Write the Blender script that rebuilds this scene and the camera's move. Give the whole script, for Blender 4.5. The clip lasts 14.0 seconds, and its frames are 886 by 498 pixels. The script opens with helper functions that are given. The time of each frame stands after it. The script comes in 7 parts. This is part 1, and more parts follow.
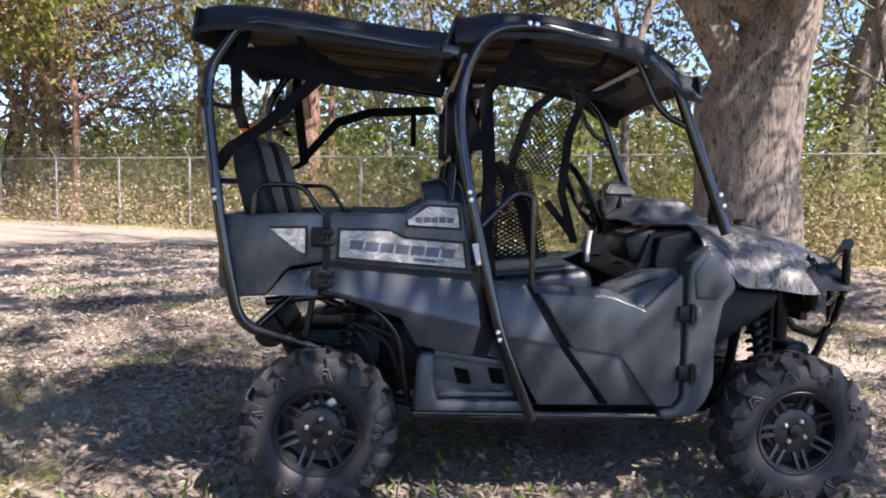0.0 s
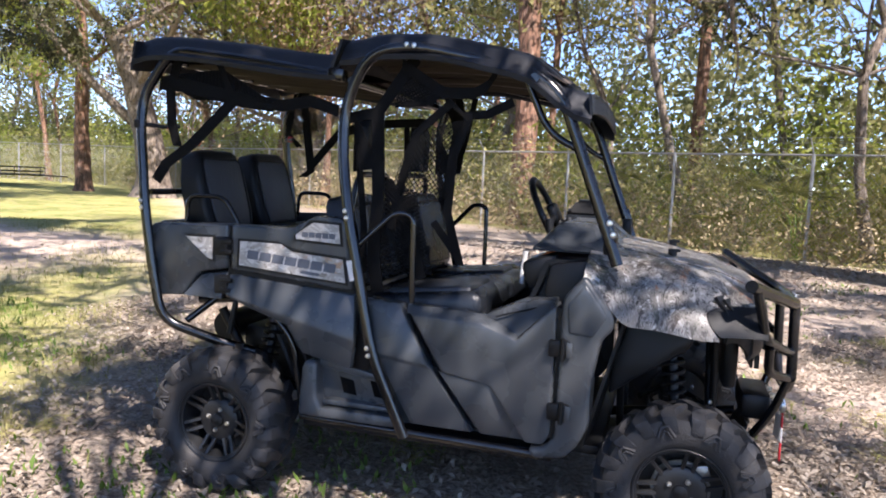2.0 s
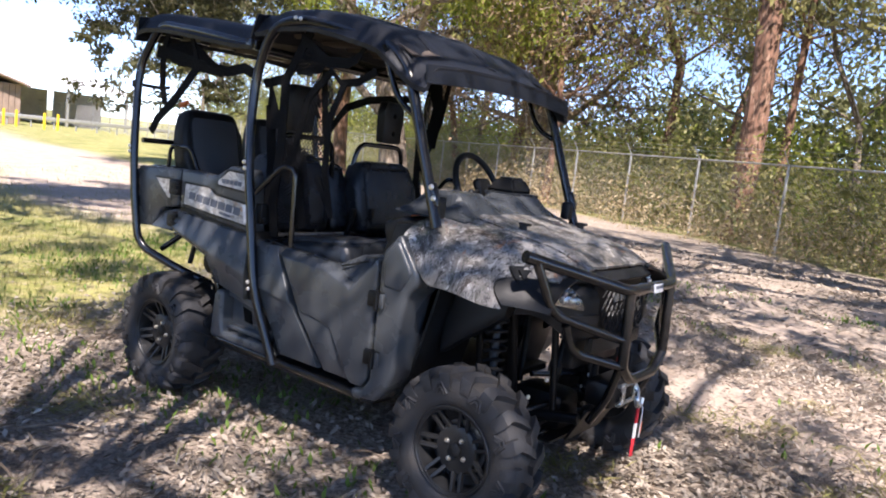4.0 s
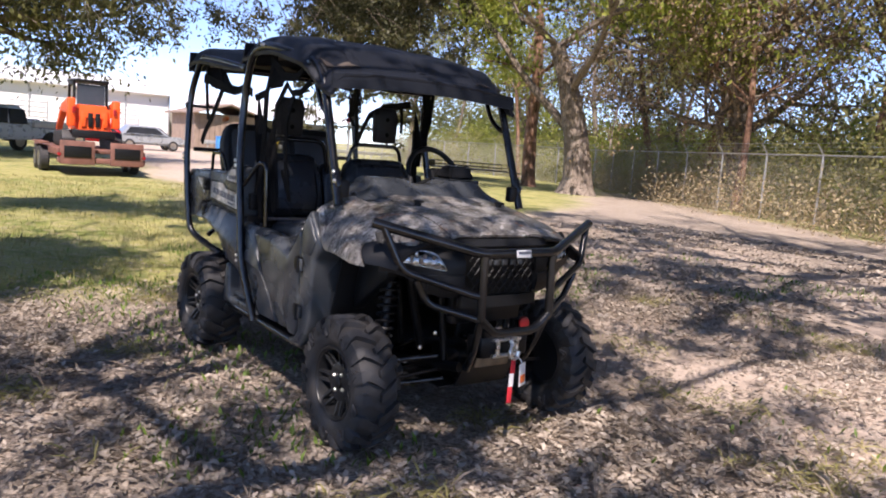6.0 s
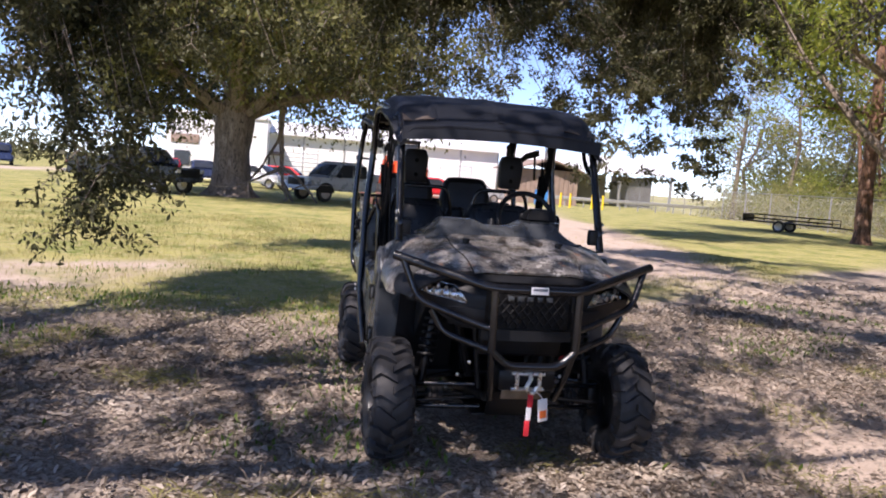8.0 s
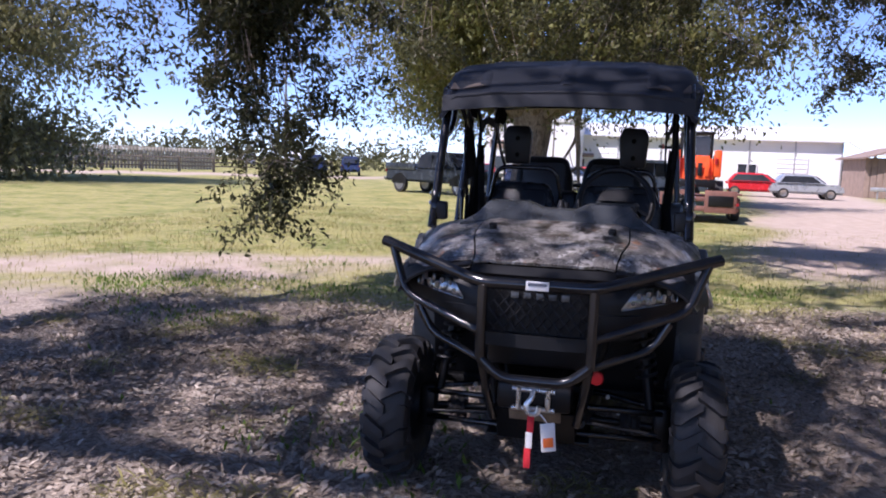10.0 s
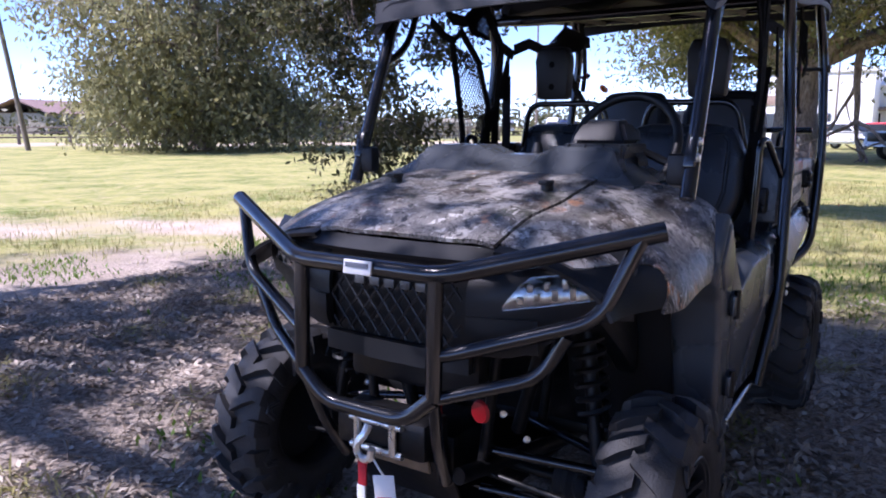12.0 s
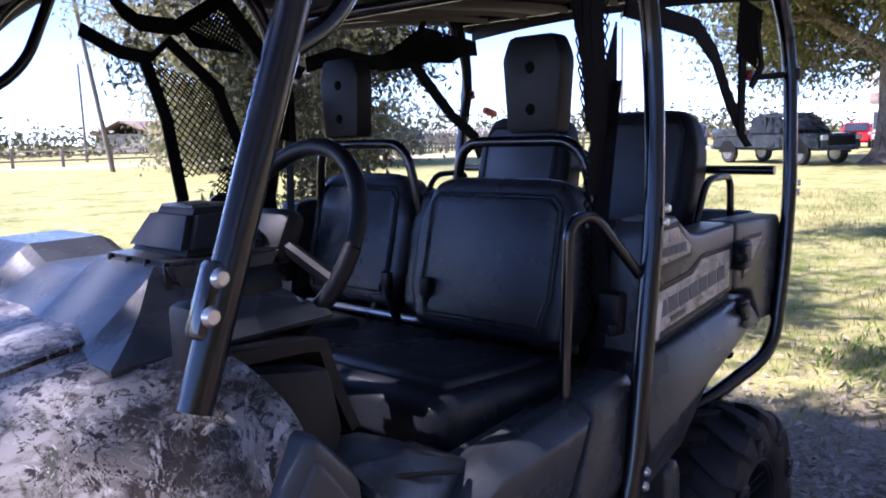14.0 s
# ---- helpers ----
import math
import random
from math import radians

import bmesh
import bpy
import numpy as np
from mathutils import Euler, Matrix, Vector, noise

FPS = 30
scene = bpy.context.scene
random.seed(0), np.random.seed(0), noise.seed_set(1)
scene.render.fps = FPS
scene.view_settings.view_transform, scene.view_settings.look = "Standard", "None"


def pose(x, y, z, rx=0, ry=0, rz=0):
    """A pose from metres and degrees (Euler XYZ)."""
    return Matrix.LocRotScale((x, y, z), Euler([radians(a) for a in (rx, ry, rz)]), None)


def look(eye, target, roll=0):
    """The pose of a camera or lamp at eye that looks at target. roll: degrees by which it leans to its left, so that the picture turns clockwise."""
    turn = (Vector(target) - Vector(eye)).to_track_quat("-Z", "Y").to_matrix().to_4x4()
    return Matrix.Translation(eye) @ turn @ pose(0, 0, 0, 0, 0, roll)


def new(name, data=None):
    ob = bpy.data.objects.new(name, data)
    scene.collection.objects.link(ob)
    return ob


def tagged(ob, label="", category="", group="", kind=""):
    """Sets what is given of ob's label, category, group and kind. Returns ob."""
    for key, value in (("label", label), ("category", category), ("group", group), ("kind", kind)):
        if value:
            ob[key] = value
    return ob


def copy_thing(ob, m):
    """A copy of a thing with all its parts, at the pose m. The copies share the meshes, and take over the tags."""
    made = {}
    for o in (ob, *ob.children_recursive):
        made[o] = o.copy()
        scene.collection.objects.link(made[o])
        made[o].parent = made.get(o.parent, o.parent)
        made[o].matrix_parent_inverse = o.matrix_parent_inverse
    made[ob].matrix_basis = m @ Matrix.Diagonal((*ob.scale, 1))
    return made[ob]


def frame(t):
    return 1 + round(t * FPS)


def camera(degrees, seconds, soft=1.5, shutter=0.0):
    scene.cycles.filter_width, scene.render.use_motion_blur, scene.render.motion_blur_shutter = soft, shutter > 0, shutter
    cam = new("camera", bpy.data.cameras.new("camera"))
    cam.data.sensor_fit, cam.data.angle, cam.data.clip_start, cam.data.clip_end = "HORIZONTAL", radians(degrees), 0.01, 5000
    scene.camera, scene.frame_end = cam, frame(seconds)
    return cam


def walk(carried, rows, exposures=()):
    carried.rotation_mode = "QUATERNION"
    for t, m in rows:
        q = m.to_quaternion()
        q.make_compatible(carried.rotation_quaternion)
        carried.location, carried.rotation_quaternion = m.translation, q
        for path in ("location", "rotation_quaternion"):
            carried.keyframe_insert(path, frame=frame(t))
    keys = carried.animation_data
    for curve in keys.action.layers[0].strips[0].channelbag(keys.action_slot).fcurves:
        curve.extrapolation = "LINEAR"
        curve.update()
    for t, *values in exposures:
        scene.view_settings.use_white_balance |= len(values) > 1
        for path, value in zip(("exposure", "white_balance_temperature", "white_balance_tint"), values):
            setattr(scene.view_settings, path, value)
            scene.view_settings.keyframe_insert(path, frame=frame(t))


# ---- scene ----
cam = camera(61.0, 14.0, soft=1.9)

# seconds, place in metres, heading (to the left from +y), pitch and roll in degrees
PATH = [
    (0.0, -0.649, -3.649, 1.276, -3.07, -4.42, 1.08),
    (0.5, -0.297, -3.667, 1.332, 0.36, -5.26, 1.77),
    (1.0, 0.026, -3.697, 1.408, 3.03, -7.37, 2.28),
    (1.5, 0.449, -3.583, 1.437, 8.32, -7.92, 1.30),
    (2.0, 0.872, -3.503, 1.440, 16.75, -5.74, 2.52),
    (2.5, 1.230, -3.290, 1.413, 23.50, -4.66, 4.87),
    (3.0, 1.647, -3.135, 1.407, 28.89, -5.05, 6.22),
    (3.5, 2.069, -3.082, 1.420, 32.81, -6.04, 7.03),
    (3.7, 2.237, -3.048, 1.410, 34.14, -6.49, 7.00),
    (5.8, 3.811, -2.466, 1.421, 51.11, -7.56, 4.51),
    (6.0, 3.949, -2.395, 1.424, 52.96, -7.44, 4.47),
    (6.5, 4.246, -2.175, 1.422, 57.90, -7.17, 4.81),
    (7.0, 4.504, -1.886, 1.447, 64.33, -6.72, 4.66),
    (7.5, 4.764, -1.576, 1.466, 71.35, -5.62, 4.88),
    (8.0, 4.821, -1.211, 1.481, 78.14, -5.33, 4.34),
    (8.5, 4.828, -0.814, 1.496, 84.62, -5.49, 2.92),
    (9.0, 4.797, -0.471, 1.526, 90.46, -5.55, 2.48),
    (9.2, 4.716, -0.323, 1.513, 92.77, -5.69, 2.35),
    (11.3, 3.353, 1.007, 1.352, 117.80, -8.90, 1.60),
    (11.5, 3.216, 1.061, 1.355, 119.31, -9.32, 1.38),
    (12.0, 2.813, 1.179, 1.325, 123.32, -9.39, 0.10),
    (12.5, 2.440, 1.315, 1.318, 126.30, -8.87, -1.05),
    (13.0, 2.023, 1.391, 1.339, 128.96, -9.27, -0.17),
    (13.5, 1.572, 1.386, 1.372, 129.08, -8.94, -0.82),
    (14.0, 1.148, 1.394, 1.442, 130.70, -8.64, -1.60),
]


def eye_pose(x, y, z, yaw, pitch, roll):
    a, b = radians(yaw), radians(pitch)
    ahead = Vector((-math.sin(a) * math.cos(b), math.cos(a) * math.cos(b), math.sin(b)))
    return look((x, y, z), Vector((x, y, z)) + ahead, roll)


SKY_STRENGTH, SUN_STRENGTH = 0.142, 4.6
EXPOSURES = [(0.0, 1.6, 6250, 20), (3.7, 1.5, 6300, 20), (5.8, 1.05, 6450, 23), (8.2, 0.85, 6350, 26), (9.2, 0.7, 5950, 29), (11.3, 1.0, 5700, 31), (12.5, 1.45, 5400, 33), (14.0, 1.7, 5500, 35)]
walk(cam, [(t, eye_pose(*row)) for t, *row in PATH], exposures=EXPOSURES)

# ---- world and sun ----
SUN_ELEVATION, SUN_AZIMUTH = 51.0, 132.0  # azimuth in degrees from +y towards +x
sky_world = bpy.data.worlds.new("sky")
scene.world = sky_world
sky_world.use_nodes = True
sky_tree = sky_world.node_tree
sky_node = sky_tree.nodes.new("ShaderNodeTexSky")
sky_node.sky_type = "NISHITA"
sky_node.sun_disc = False
sky_node.sun_elevation = radians(SUN_ELEVATION)
sky_node.sun_rotation = radians(SUN_AZIMUTH)
sky_node.altitude = 4500.0
sky_node.air_density, sky_node.dust_density, sky_node.ozone_density = 0.9, 0.0, 1.8
sky_tree.links.new(sky_node.outputs[0], sky_tree.nodes["Background"].inputs[0])
sky_tree.nodes["Background"].inputs[1].default_value = SKY_STRENGTH

sun_data = bpy.data.lights.new("sun", "SUN")
sun_data.energy, sun_data.angle, sun_data.color = SUN_STRENGTH, radians(0.6), (1.0, 0.93, 0.82)
sun = new("sun", sun_data)
el, az = radians(SUN_ELEVATION), radians(SUN_AZIMUTH)
sun_way = Vector((math.sin(az) * math.cos(el), math.cos(az) * math.cos(el), math.sin(el)))
sun.matrix_basis = look(sun_way * 60, (0, 0, 0))


# ---- materials ----
def surface(name, base, rough=0.5, metal=0.0, vary=0.2, scale=6.0, bump=0.15, fine=90.0, tint=None, coat=0.0, world=False, spec=0.5):
    """A plain surface with broad stains and fine relief."""
    m = bpy.data.materials.new(name)
    m.use_nodes = True
    n, l = m.node_tree.nodes, m.node_tree.links
    b = n["Principled BSDF"]
    b.inputs["Roughness"].default_value, b.inputs["Metallic"].default_value = rough, metal
    b.inputs["Coat Weight"].default_value = coat
    b.inputs["Specular IOR Level"].default_value = spec
    co = n.new("ShaderNodeNewGeometry" if world else "ShaderNodeTexCoord")
    out = co.outputs["Position" if world else "Object"]
    big = n.new("ShaderNodeTexNoise")
    big.inputs["Scale"].default_value, big.inputs["Detail"].default_value = scale, 5
    l.new(out, big.inputs["Vector"])
    small = n.new("ShaderNodeTexNoise")
    small.inputs["Scale"].default_value, small.inputs["Detail"].default_value = fine, 3
    l.new(out, small.inputs["Vector"])
    ramp = n.new("ShaderNodeMapRange")
    ramp.inputs["From Min"].default_value, ramp.inputs["From Max"].default_value = 0.3, 0.7
    l.new(big.outputs["Fac"], ramp.inputs["Value"])
    mix = n.new("ShaderNodeMix")
    mix.data_type = "RGBA"
    low = tint or tuple(c * (1 - vary) for c in base)
    mix.inputs["A"].default_value = (*low, 1)
    mix.inputs["B"].default_value = (*(min(1, c * (1 + vary)) for c in base), 1)
    l.new(ramp.outputs[0], mix.inputs["Factor"])
    l.new(mix.outputs["Result"], b.inputs["Base Color"])
    r2 = n.new("ShaderNodeMapRange")
    r2.inputs["To Min"].default_value, r2.inputs["To Max"].default_value = max(0.03, rough - 0.1), min(1, rough + 0.12)
    l.new(big.outputs["Fac"], r2.inputs["Value"])
    l.new(r2.outputs[0], b.inputs["Roughness"])
    if bump:
        bn = n.new("ShaderNodeBump")
        bn.inputs["Strength"].default_value, bn.inputs["Distance"].default_value = bump, 0.01
        l.new(small.outputs["Fac"], bn.inputs["Height"])
        l.new(bn.outputs[0], b.inputs["Normal"])
    return m


def layered(name, layers, rough=0.5, bump=0.2, world=False, squash=(1, 1, 1)):
    """Colour patches over each other: rows of (colour, noise scale, distortion, threshold, softness; a negative softness gives thin branching lines)."""
    m = bpy.data.materials.new(name)
    m.use_nodes = True
    n, l = m.node_tree.nodes, m.node_tree.links
    b = n["Principled BSDF"]
    b.inputs["Roughness"].default_value = rough
    co = n.new("ShaderNodeNewGeometry" if world else "ShaderNodeTexCoord")
    mapping = n.new("ShaderNodeMapping")
    mapping.inputs["Scale"].default_value = squash
    l.new(co.outputs["Position" if world else "Object"], mapping.inputs["Vector"])
    last = None
    for k, (colour, scale, twist, edge, soft) in enumerate(layers):
        if last is None:
            rgb = n.new("ShaderNodeRGB")
            rgb.outputs[0].default_value = (*colour, 1)
            last = rgb.outputs[0]
            continue
        t = n.new("ShaderNodeTexNoise")
        t.noise_dimensions = "4D"
        t.inputs["W"].default_value = k * 3.7
        t.inputs["Scale"].default_value, t.inputs["Detail"].default_value, t.inputs["Distortion"].default_value = scale, 6, twist
        t.inputs["Roughness"].default_value = 0.62
        l.new(mapping.outputs[0], t.inputs["Vector"])
        r = n.new("ShaderNodeMapRange")
        if soft > 0:
            r.inputs["From Min"].default_value, r.inputs["From Max"].default_value = edge, edge + soft
            l.new(t.outputs["Fac"], r.inputs["Value"])
        else:
            off, size = n.new("ShaderNodeMath"), n.new("ShaderNodeMath")
            off.operation, size.operation = "SUBTRACT", "ABSOLUTE"
            off.inputs[1].default_value = edge
            l.new(t.outputs["Fac"], off.inputs[0])
            l.new(off.outputs[0], size.inputs[0])
            r.inputs["From Min"].default_value, r.inputs["From Max"].default_value = -soft, -soft * 0.35
            l.new(size.outputs[0], r.inputs["Value"])
        mix = n.new("ShaderNodeMix")
        mix.data_type = "RGBA"
        mix.inputs["B"].default_value = (*colour, 1)
        l.new(last, mix.inputs["A"])
        l.new(r.outputs[0], mix.inputs["Factor"])
        last = mix.outputs["Result"]
    l.new(last, b.inputs["Base Color"])
    f = n.new("ShaderNodeTexNoise")
    f.inputs["Scale"].default_value = 120
    l.new(mapping.outputs[0], f.inputs["Vector"])
    bn = n.new("ShaderNodeBump")
    bn.inputs["Strength"].default_value, bn.inputs["Distance"].default_value = bump, 0.008
    l.new(f.outputs["Fac"], bn.inputs["Height"])
    l.new(bn.outputs[0], b.inputs["Normal"])
    return m


def leafy(name, dark, light, through_light=0.35, rough=0.5):
    """Leaves that differ one from another and let some light through."""
    m = bpy.data.materials.new(name)
    m.use_nodes = True
    n, l = m.node_tree.nodes, m.node_tree.links
    b, out = n["Principled BSDF"], n["Material Output"]
    b.inputs["Roughness"].default_value = rough
    b.inputs["Specular IOR Level"].default_value = 0.35
    g = n.new("ShaderNodeNewGeometry")
    t = n.new("ShaderNodeTexNoise")
    t.inputs["Scale"].default_value = 0.9
    l.new(g.outputs["Position"], t.inputs["Vector"])
    add = n.new("ShaderNodeMath")
    add.operation = "MULTIPLY_ADD"
    add.inputs[1].default_value = 0.55
    l.new(g.outputs["Random Per Island"], add.inputs[0])
    sub = n.new("ShaderNodeMath")
    sub.operation = "MULTIPLY_ADD"
    sub.inputs[1].default_value, sub.inputs[2].default_value = 1.6, -0.55
    l.new(t.outputs["Fac"], sub.inputs[0])
    l.new(sub.outputs[0], add.inputs[2])
    mix = n.new("ShaderNodeMix")
    mix.data_type = "RGBA"
    mix.clamp_factor = True
    mix.inputs["A"].default_value, mix.inputs["B"].default_value = (*dark, 1), (*light, 1)
    l.new(add.outputs[0], mix.inputs["Factor"])
    l.new(mix.outputs["Result"], b.inputs["Base Color"])
    tr = n.new("ShaderNodeBsdfTranslucent")
    l.new(mix.outputs["Result"], tr.inputs["Color"])
    sh = n.new("ShaderNodeMixShader")
    sh.inputs[0].default_value = through_light
    l.new(b.outputs[0], sh.inputs[1])
    l.new(tr.outputs[0], sh.inputs[2])
    l.new(sh.outputs[0], out.inputs["Surface"])
    return m


M = {}
M["plastic"] = surface("textured grey plastic", (0.054, 0.060, 0.066), 0.27, vary=0.12, scale=5, bump=0.10, fine=420)
# near-black colour that stands for the shade inside holes
M["hole_shade"] = surface("hole shade painted black", (0.004, 0.004, 0.004), 0.9, vary=0.1, bump=0.0, spec=0.1)
M["plastic_dark"] = surface("dark moulded plastic", (0.007, 0.0075, 0.0085), 0.45, spec=0.32, vary=0.15, scale=6, bump=0.12, fine=380)
M["roof"] = surface("textured roof plastic", (0.010, 0.012, 0.017), 0.46, spec=0.3, vary=0.15, scale=4, bump=0.25, fine=260)
M["liner"] = surface("roof underside", (0.075, 0.058, 0.047), 0.75, vary=0.2, scale=5, bump=0.1)
M["tube"] = surface("gloss black tube", (0.006, 0.006, 0.0065), 0.2, vary=0.2, scale=9, bump=0.03, fine=160, coat=0.4)
M["steel_dark"] = surface("black painted steel", (0.005, 0.005, 0.0055), 0.42, spec=0.3, vary=0.3, scale=14, bump=0.1)
M["metal"] = surface("bare metal", (0.42, 0.40, 0.37), 0.35, 0.9, vary=0.25, scale=25, bump=0.1)
M["reflector"] = surface("headlight reflector", (0.30, 0.30, 0.29), 0.22, 0.9, vary=0.3, scale=40, bump=0.1)
M["zinc"] = surface("zinc plated bolt", (0.75, 0.74, 0.70), 0.28, 0.9, vary=0.15, scale=40, bump=0.05)
M["brass_pan"] = surface("dusty skid plate", (0.22, 0.16, 0.10), 0.7, 0.2, vary=0.4, scale=12)
M["rubber"] = surface("tyre rubber", (0.022, 0.023, 0.026), 0.58, spec=0.4, vary=0.3, scale=10, bump=0.3, fine=150, tint=(0.032, 0.029, 0.026))
M["rim"] = surface("satin black rim", (0.022, 0.023, 0.025), 0.34, 0.3, vary=0.15, scale=14, bump=0.05)
M["vinyl"] = surface("black seat vinyl", (0.017, 0.020, 0.025), 0.27, vary=0.12, scale=5, bump=0.2, fine=300)
M["vinyl_grey"] = surface("grey seat vinyl", (0.048, 0.052, 0.06), 0.36, vary=0.12, scale=5, bump=0.2, fine=300)
M["web"] = surface("black webbing", (0.004, 0.004, 0.0045), 0.85, spec=0.2, vary=0.25, scale=30, bump=0.4, fine=500)
M["red_strap"] = surface("red webbing", (0.55, 0.02, 0.03), 0.8, vary=0.2, scale=30, bump=0.3, fine=400)
M["white_plastic"] = surface("white plastic", (0.75, 0.74, 0.72), 0.5, vary=0.08, scale=12, bump=0.05)
M["red_plastic"] = surface("red plastic", (0.30, 0.012, 0.014), 0.3, vary=0.15, scale=12, bump=0.03)
M["orange_label"] = surface("orange label", (0.75, 0.16, 0.03), 0.5, vary=0.1, scale=20, bump=0.02)
M["ink"] = surface("dark print", (0.10, 0.11, 0.135), 0.5, vary=0.1, scale=20, bump=0.02)
CAMO = [((0.155, 0.142, 0.126), 0, 0, 0, 0), ((0.31, 0.295, 0.275), 3.4, 1.5, 0.48, 0.06), ((0.050, 0.039, 0.031), 3.6, 2.0, 0.52, 0.06), ((0.070, 0.072, 0.050), 5.5, 1.5, 0.57, 0.05),
        ((0.34, 0.165, 0.085), 3.4, 1.2, 0.60, 0.05), ((0.020, 0.017, 0.014), 8.5, 2.6, 0.56, 0.03), ((0.45, 0.435, 0.41), 13.0, 2.2, 0.58, 0.03), ((0.018, 0.015, 0.012), 6.0, 3.0, 0.5, -0.012),
        ((0.020, 0.017, 0.014), 24.0, 1.6, 0.58, 0.03), ((0.30, 0.285, 0.265), 15.0, 2.0, 0.5, -0.010), ((0.21, 0.195, 0.178), 46.0, 1.0, 0.58, 0.04)]
M["camo"] = layered("woodland print plastic", CAMO, 0.36, 0.06, squash=(1.35, 1.15, 0.6))
M["decal"] = layered("pale woodland print decal", [((0.36, 0.34, 0.31), 0, 0, 0, 0), ((0.58, 0.56, 0.53), 9, 2, 0.47, 0.08), ((0.20, 0.18, 0.155), 13, 2.5, 0.58, 0.05),
                                                   ((0.66, 0.64, 0.61), 20, 2, 0.6, 0.04), ((0.40, 0.27, 0.18), 9, 1, 0.63, 0.04)], 0.4, 0.03, squash=(1, 1, 1.6))
M["bark"] = layered("oak bark", [((0.24, 0.195, 0.155), 0, 0, 0, 0), ((0.14, 0.11, 0.088), 7, 1.2, 0.48, 0.1), ((0.33, 0.28, 0.235), 5, 0.6, 0.56, 0.1), ((0.05, 0.04, 0.032), 16, 1.5, 0.54, 0.06)],
                    0.9, 0.9, world=True, squash=(1, 1, 0.25))
M["bark_red"] = layered("flaking reddish bark", [((0.24, 0.13, 0.085), 0, 0, 0, 0), ((0.10, 0.06, 0.04), 8, 1.2, 0.5, 0.06), ((0.36, 0.24, 0.17), 11, 0.6, 0.57, 0.05)],
                        0.9, 0.9, world=True, squash=(1, 1, 0.3))
M["leaf_oak"] = leafy("live oak leaves", (0.026, 0.032, 0.012), (0.115, 0.112, 0.045), 0.32)
M["leaf_mid"] = leafy("mid green leaves", (0.07, 0.085, 0.026), (0.27, 0.26, 0.095), 0.5)
M["leaf_wood"] = leafy("far woodland leaves", (0.10, 0.115, 0.045), (0.30, 0.29, 0.125), 0.5)
# brighter yellow-green, with the sunlight put into the leaf colour
M["leaf_bright"] = leafy("leaves with sunlight in their green", (0.14, 0.20, 0.03), (0.46, 0.48, 0.10), 0.6)
# leaf colour lightened to stand for the haze of distance
M["leaf_far"] = leafy("grey-green leaves paled as if by haze", (0.15, 0.15, 0.075), (0.36, 0.34, 0.17), 0.5)
M["leaf_dry"] = leafy("scrub leaves", (0.19, 0.19, 0.06), (0.47, 0.43, 0.18), 0.55)
M["leaf_brown"] = leafy("dead brown leaves", (0.12, 0.08, 0.045), (0.34, 0.24, 0.14), 0.25)
M["leaf_tan"] = leafy("dry tan brush", (0.26, 0.20, 0.115), (0.58, 0.47, 0.30), 0.4)
M["litter"] = leafy("fallen oak leaves", (0.116, 0.092, 0.071), (0.573, 0.493, 0.401), 0.12, 0.65)
M["twig_leaf"] = leafy("thin dead twigs", (0.10, 0.075, 0.05), (0.30, 0.24, 0.18), 0.05, 0.8)
M["grass"] = leafy("grass blades", (0.15, 0.165, 0.04), (0.47, 0.41, 0.17), 0.4, 0.6)
M["weed"] = leafy("green weeds", (0.07, 0.13, 0.02), (0.20, 0.30, 0.05), 0.35, 0.6)
M["twig"] = surface("dead twig", (0.20, 0.155, 0.115), 0.85, vary=0.35, scale=20, bump=0.3)


def glass(name, colour=(1, 1, 1), rough=0.02):
    m = bpy.data.materials.new(name)
    m.use_nodes = True
    b = m.node_tree.nodes["Principled BSDF"]
    b.inputs["Base Color"].default_value = (*colour, 1)
    b.inputs["Transmission Weight"].default_value, b.inputs["Roughness"].default_value = 1.0, rough
    return m


M["lens"] = glass("clear lens")


# ---- shaping tools ----
def part(name, bm, material, parent=None, label="", smooth=True):
    """Links a bmesh as one mesh object, under a thing or a part."""
    me = bpy.data.meshes.new(name)
    bmesh.ops.recalc_face_normals(bm, faces=bm.faces)
    bm.to_mesh(me)
    bm.free()
    me.materials.append(material)
    if smooth:
        me.shade_smooth()
        me.set_sharp_from_angle(angle=radians(38))
    ob = new(name, me)
    ob.parent = parent
    if label:
        ob["label"] = label
    return ob


def soup(name, verts, faces_n, material, parent=None, smooth=False):
    """A mesh from a numpy array of vertices, faces of faces_n corners each in order."""
    me = bpy.data.meshes.new(name)
    v = np.asarray(verts, dtype=np.float32).reshape(-1, 3)
    count = len(v) // faces_n
    me.vertices.add(len(v))
    me.vertices.foreach_set("co", v.ravel())
    me.loops.add(count * faces_n)
    me.loops.foreach_set("vertex_index", np.arange(count * faces_n, dtype=np.int32))
    me.polygons.add(count)
    me.polygons.foreach_set("loop_start", np.arange(0, count * faces_n, faces_n, dtype=np.int32))
    me.polygons.foreach_set("loop_total", np.full(count, faces_n, dtype=np.int32))
    me.update(calc_edges=True)
    me.validate()
    me.materials.append(material)
    ob = new(name, me)
    ob.parent = parent
    return ob


def rounded(points, radius, steps=5):
    """The polyline with its inner corners rounded."""
    pts = [Vector(p) for p in points]
    out = [pts[0]]
    for a, b, c in zip(pts, pts[1:], pts[2:]):
        d1, d2 = (a - b), (c - b)
        r = min(radius, d1.length * 0.48, d2.length * 0.48)
        p, q = b + d1.normalized() * r, b + d2.normalized() * r
        for k in range(steps + 1):
            t = k / steps
            out.append(p * (1 - t) ** 2 + b * 2 * t * (1 - t) + q * t * t)
    out.append(pts[-1])
    return out


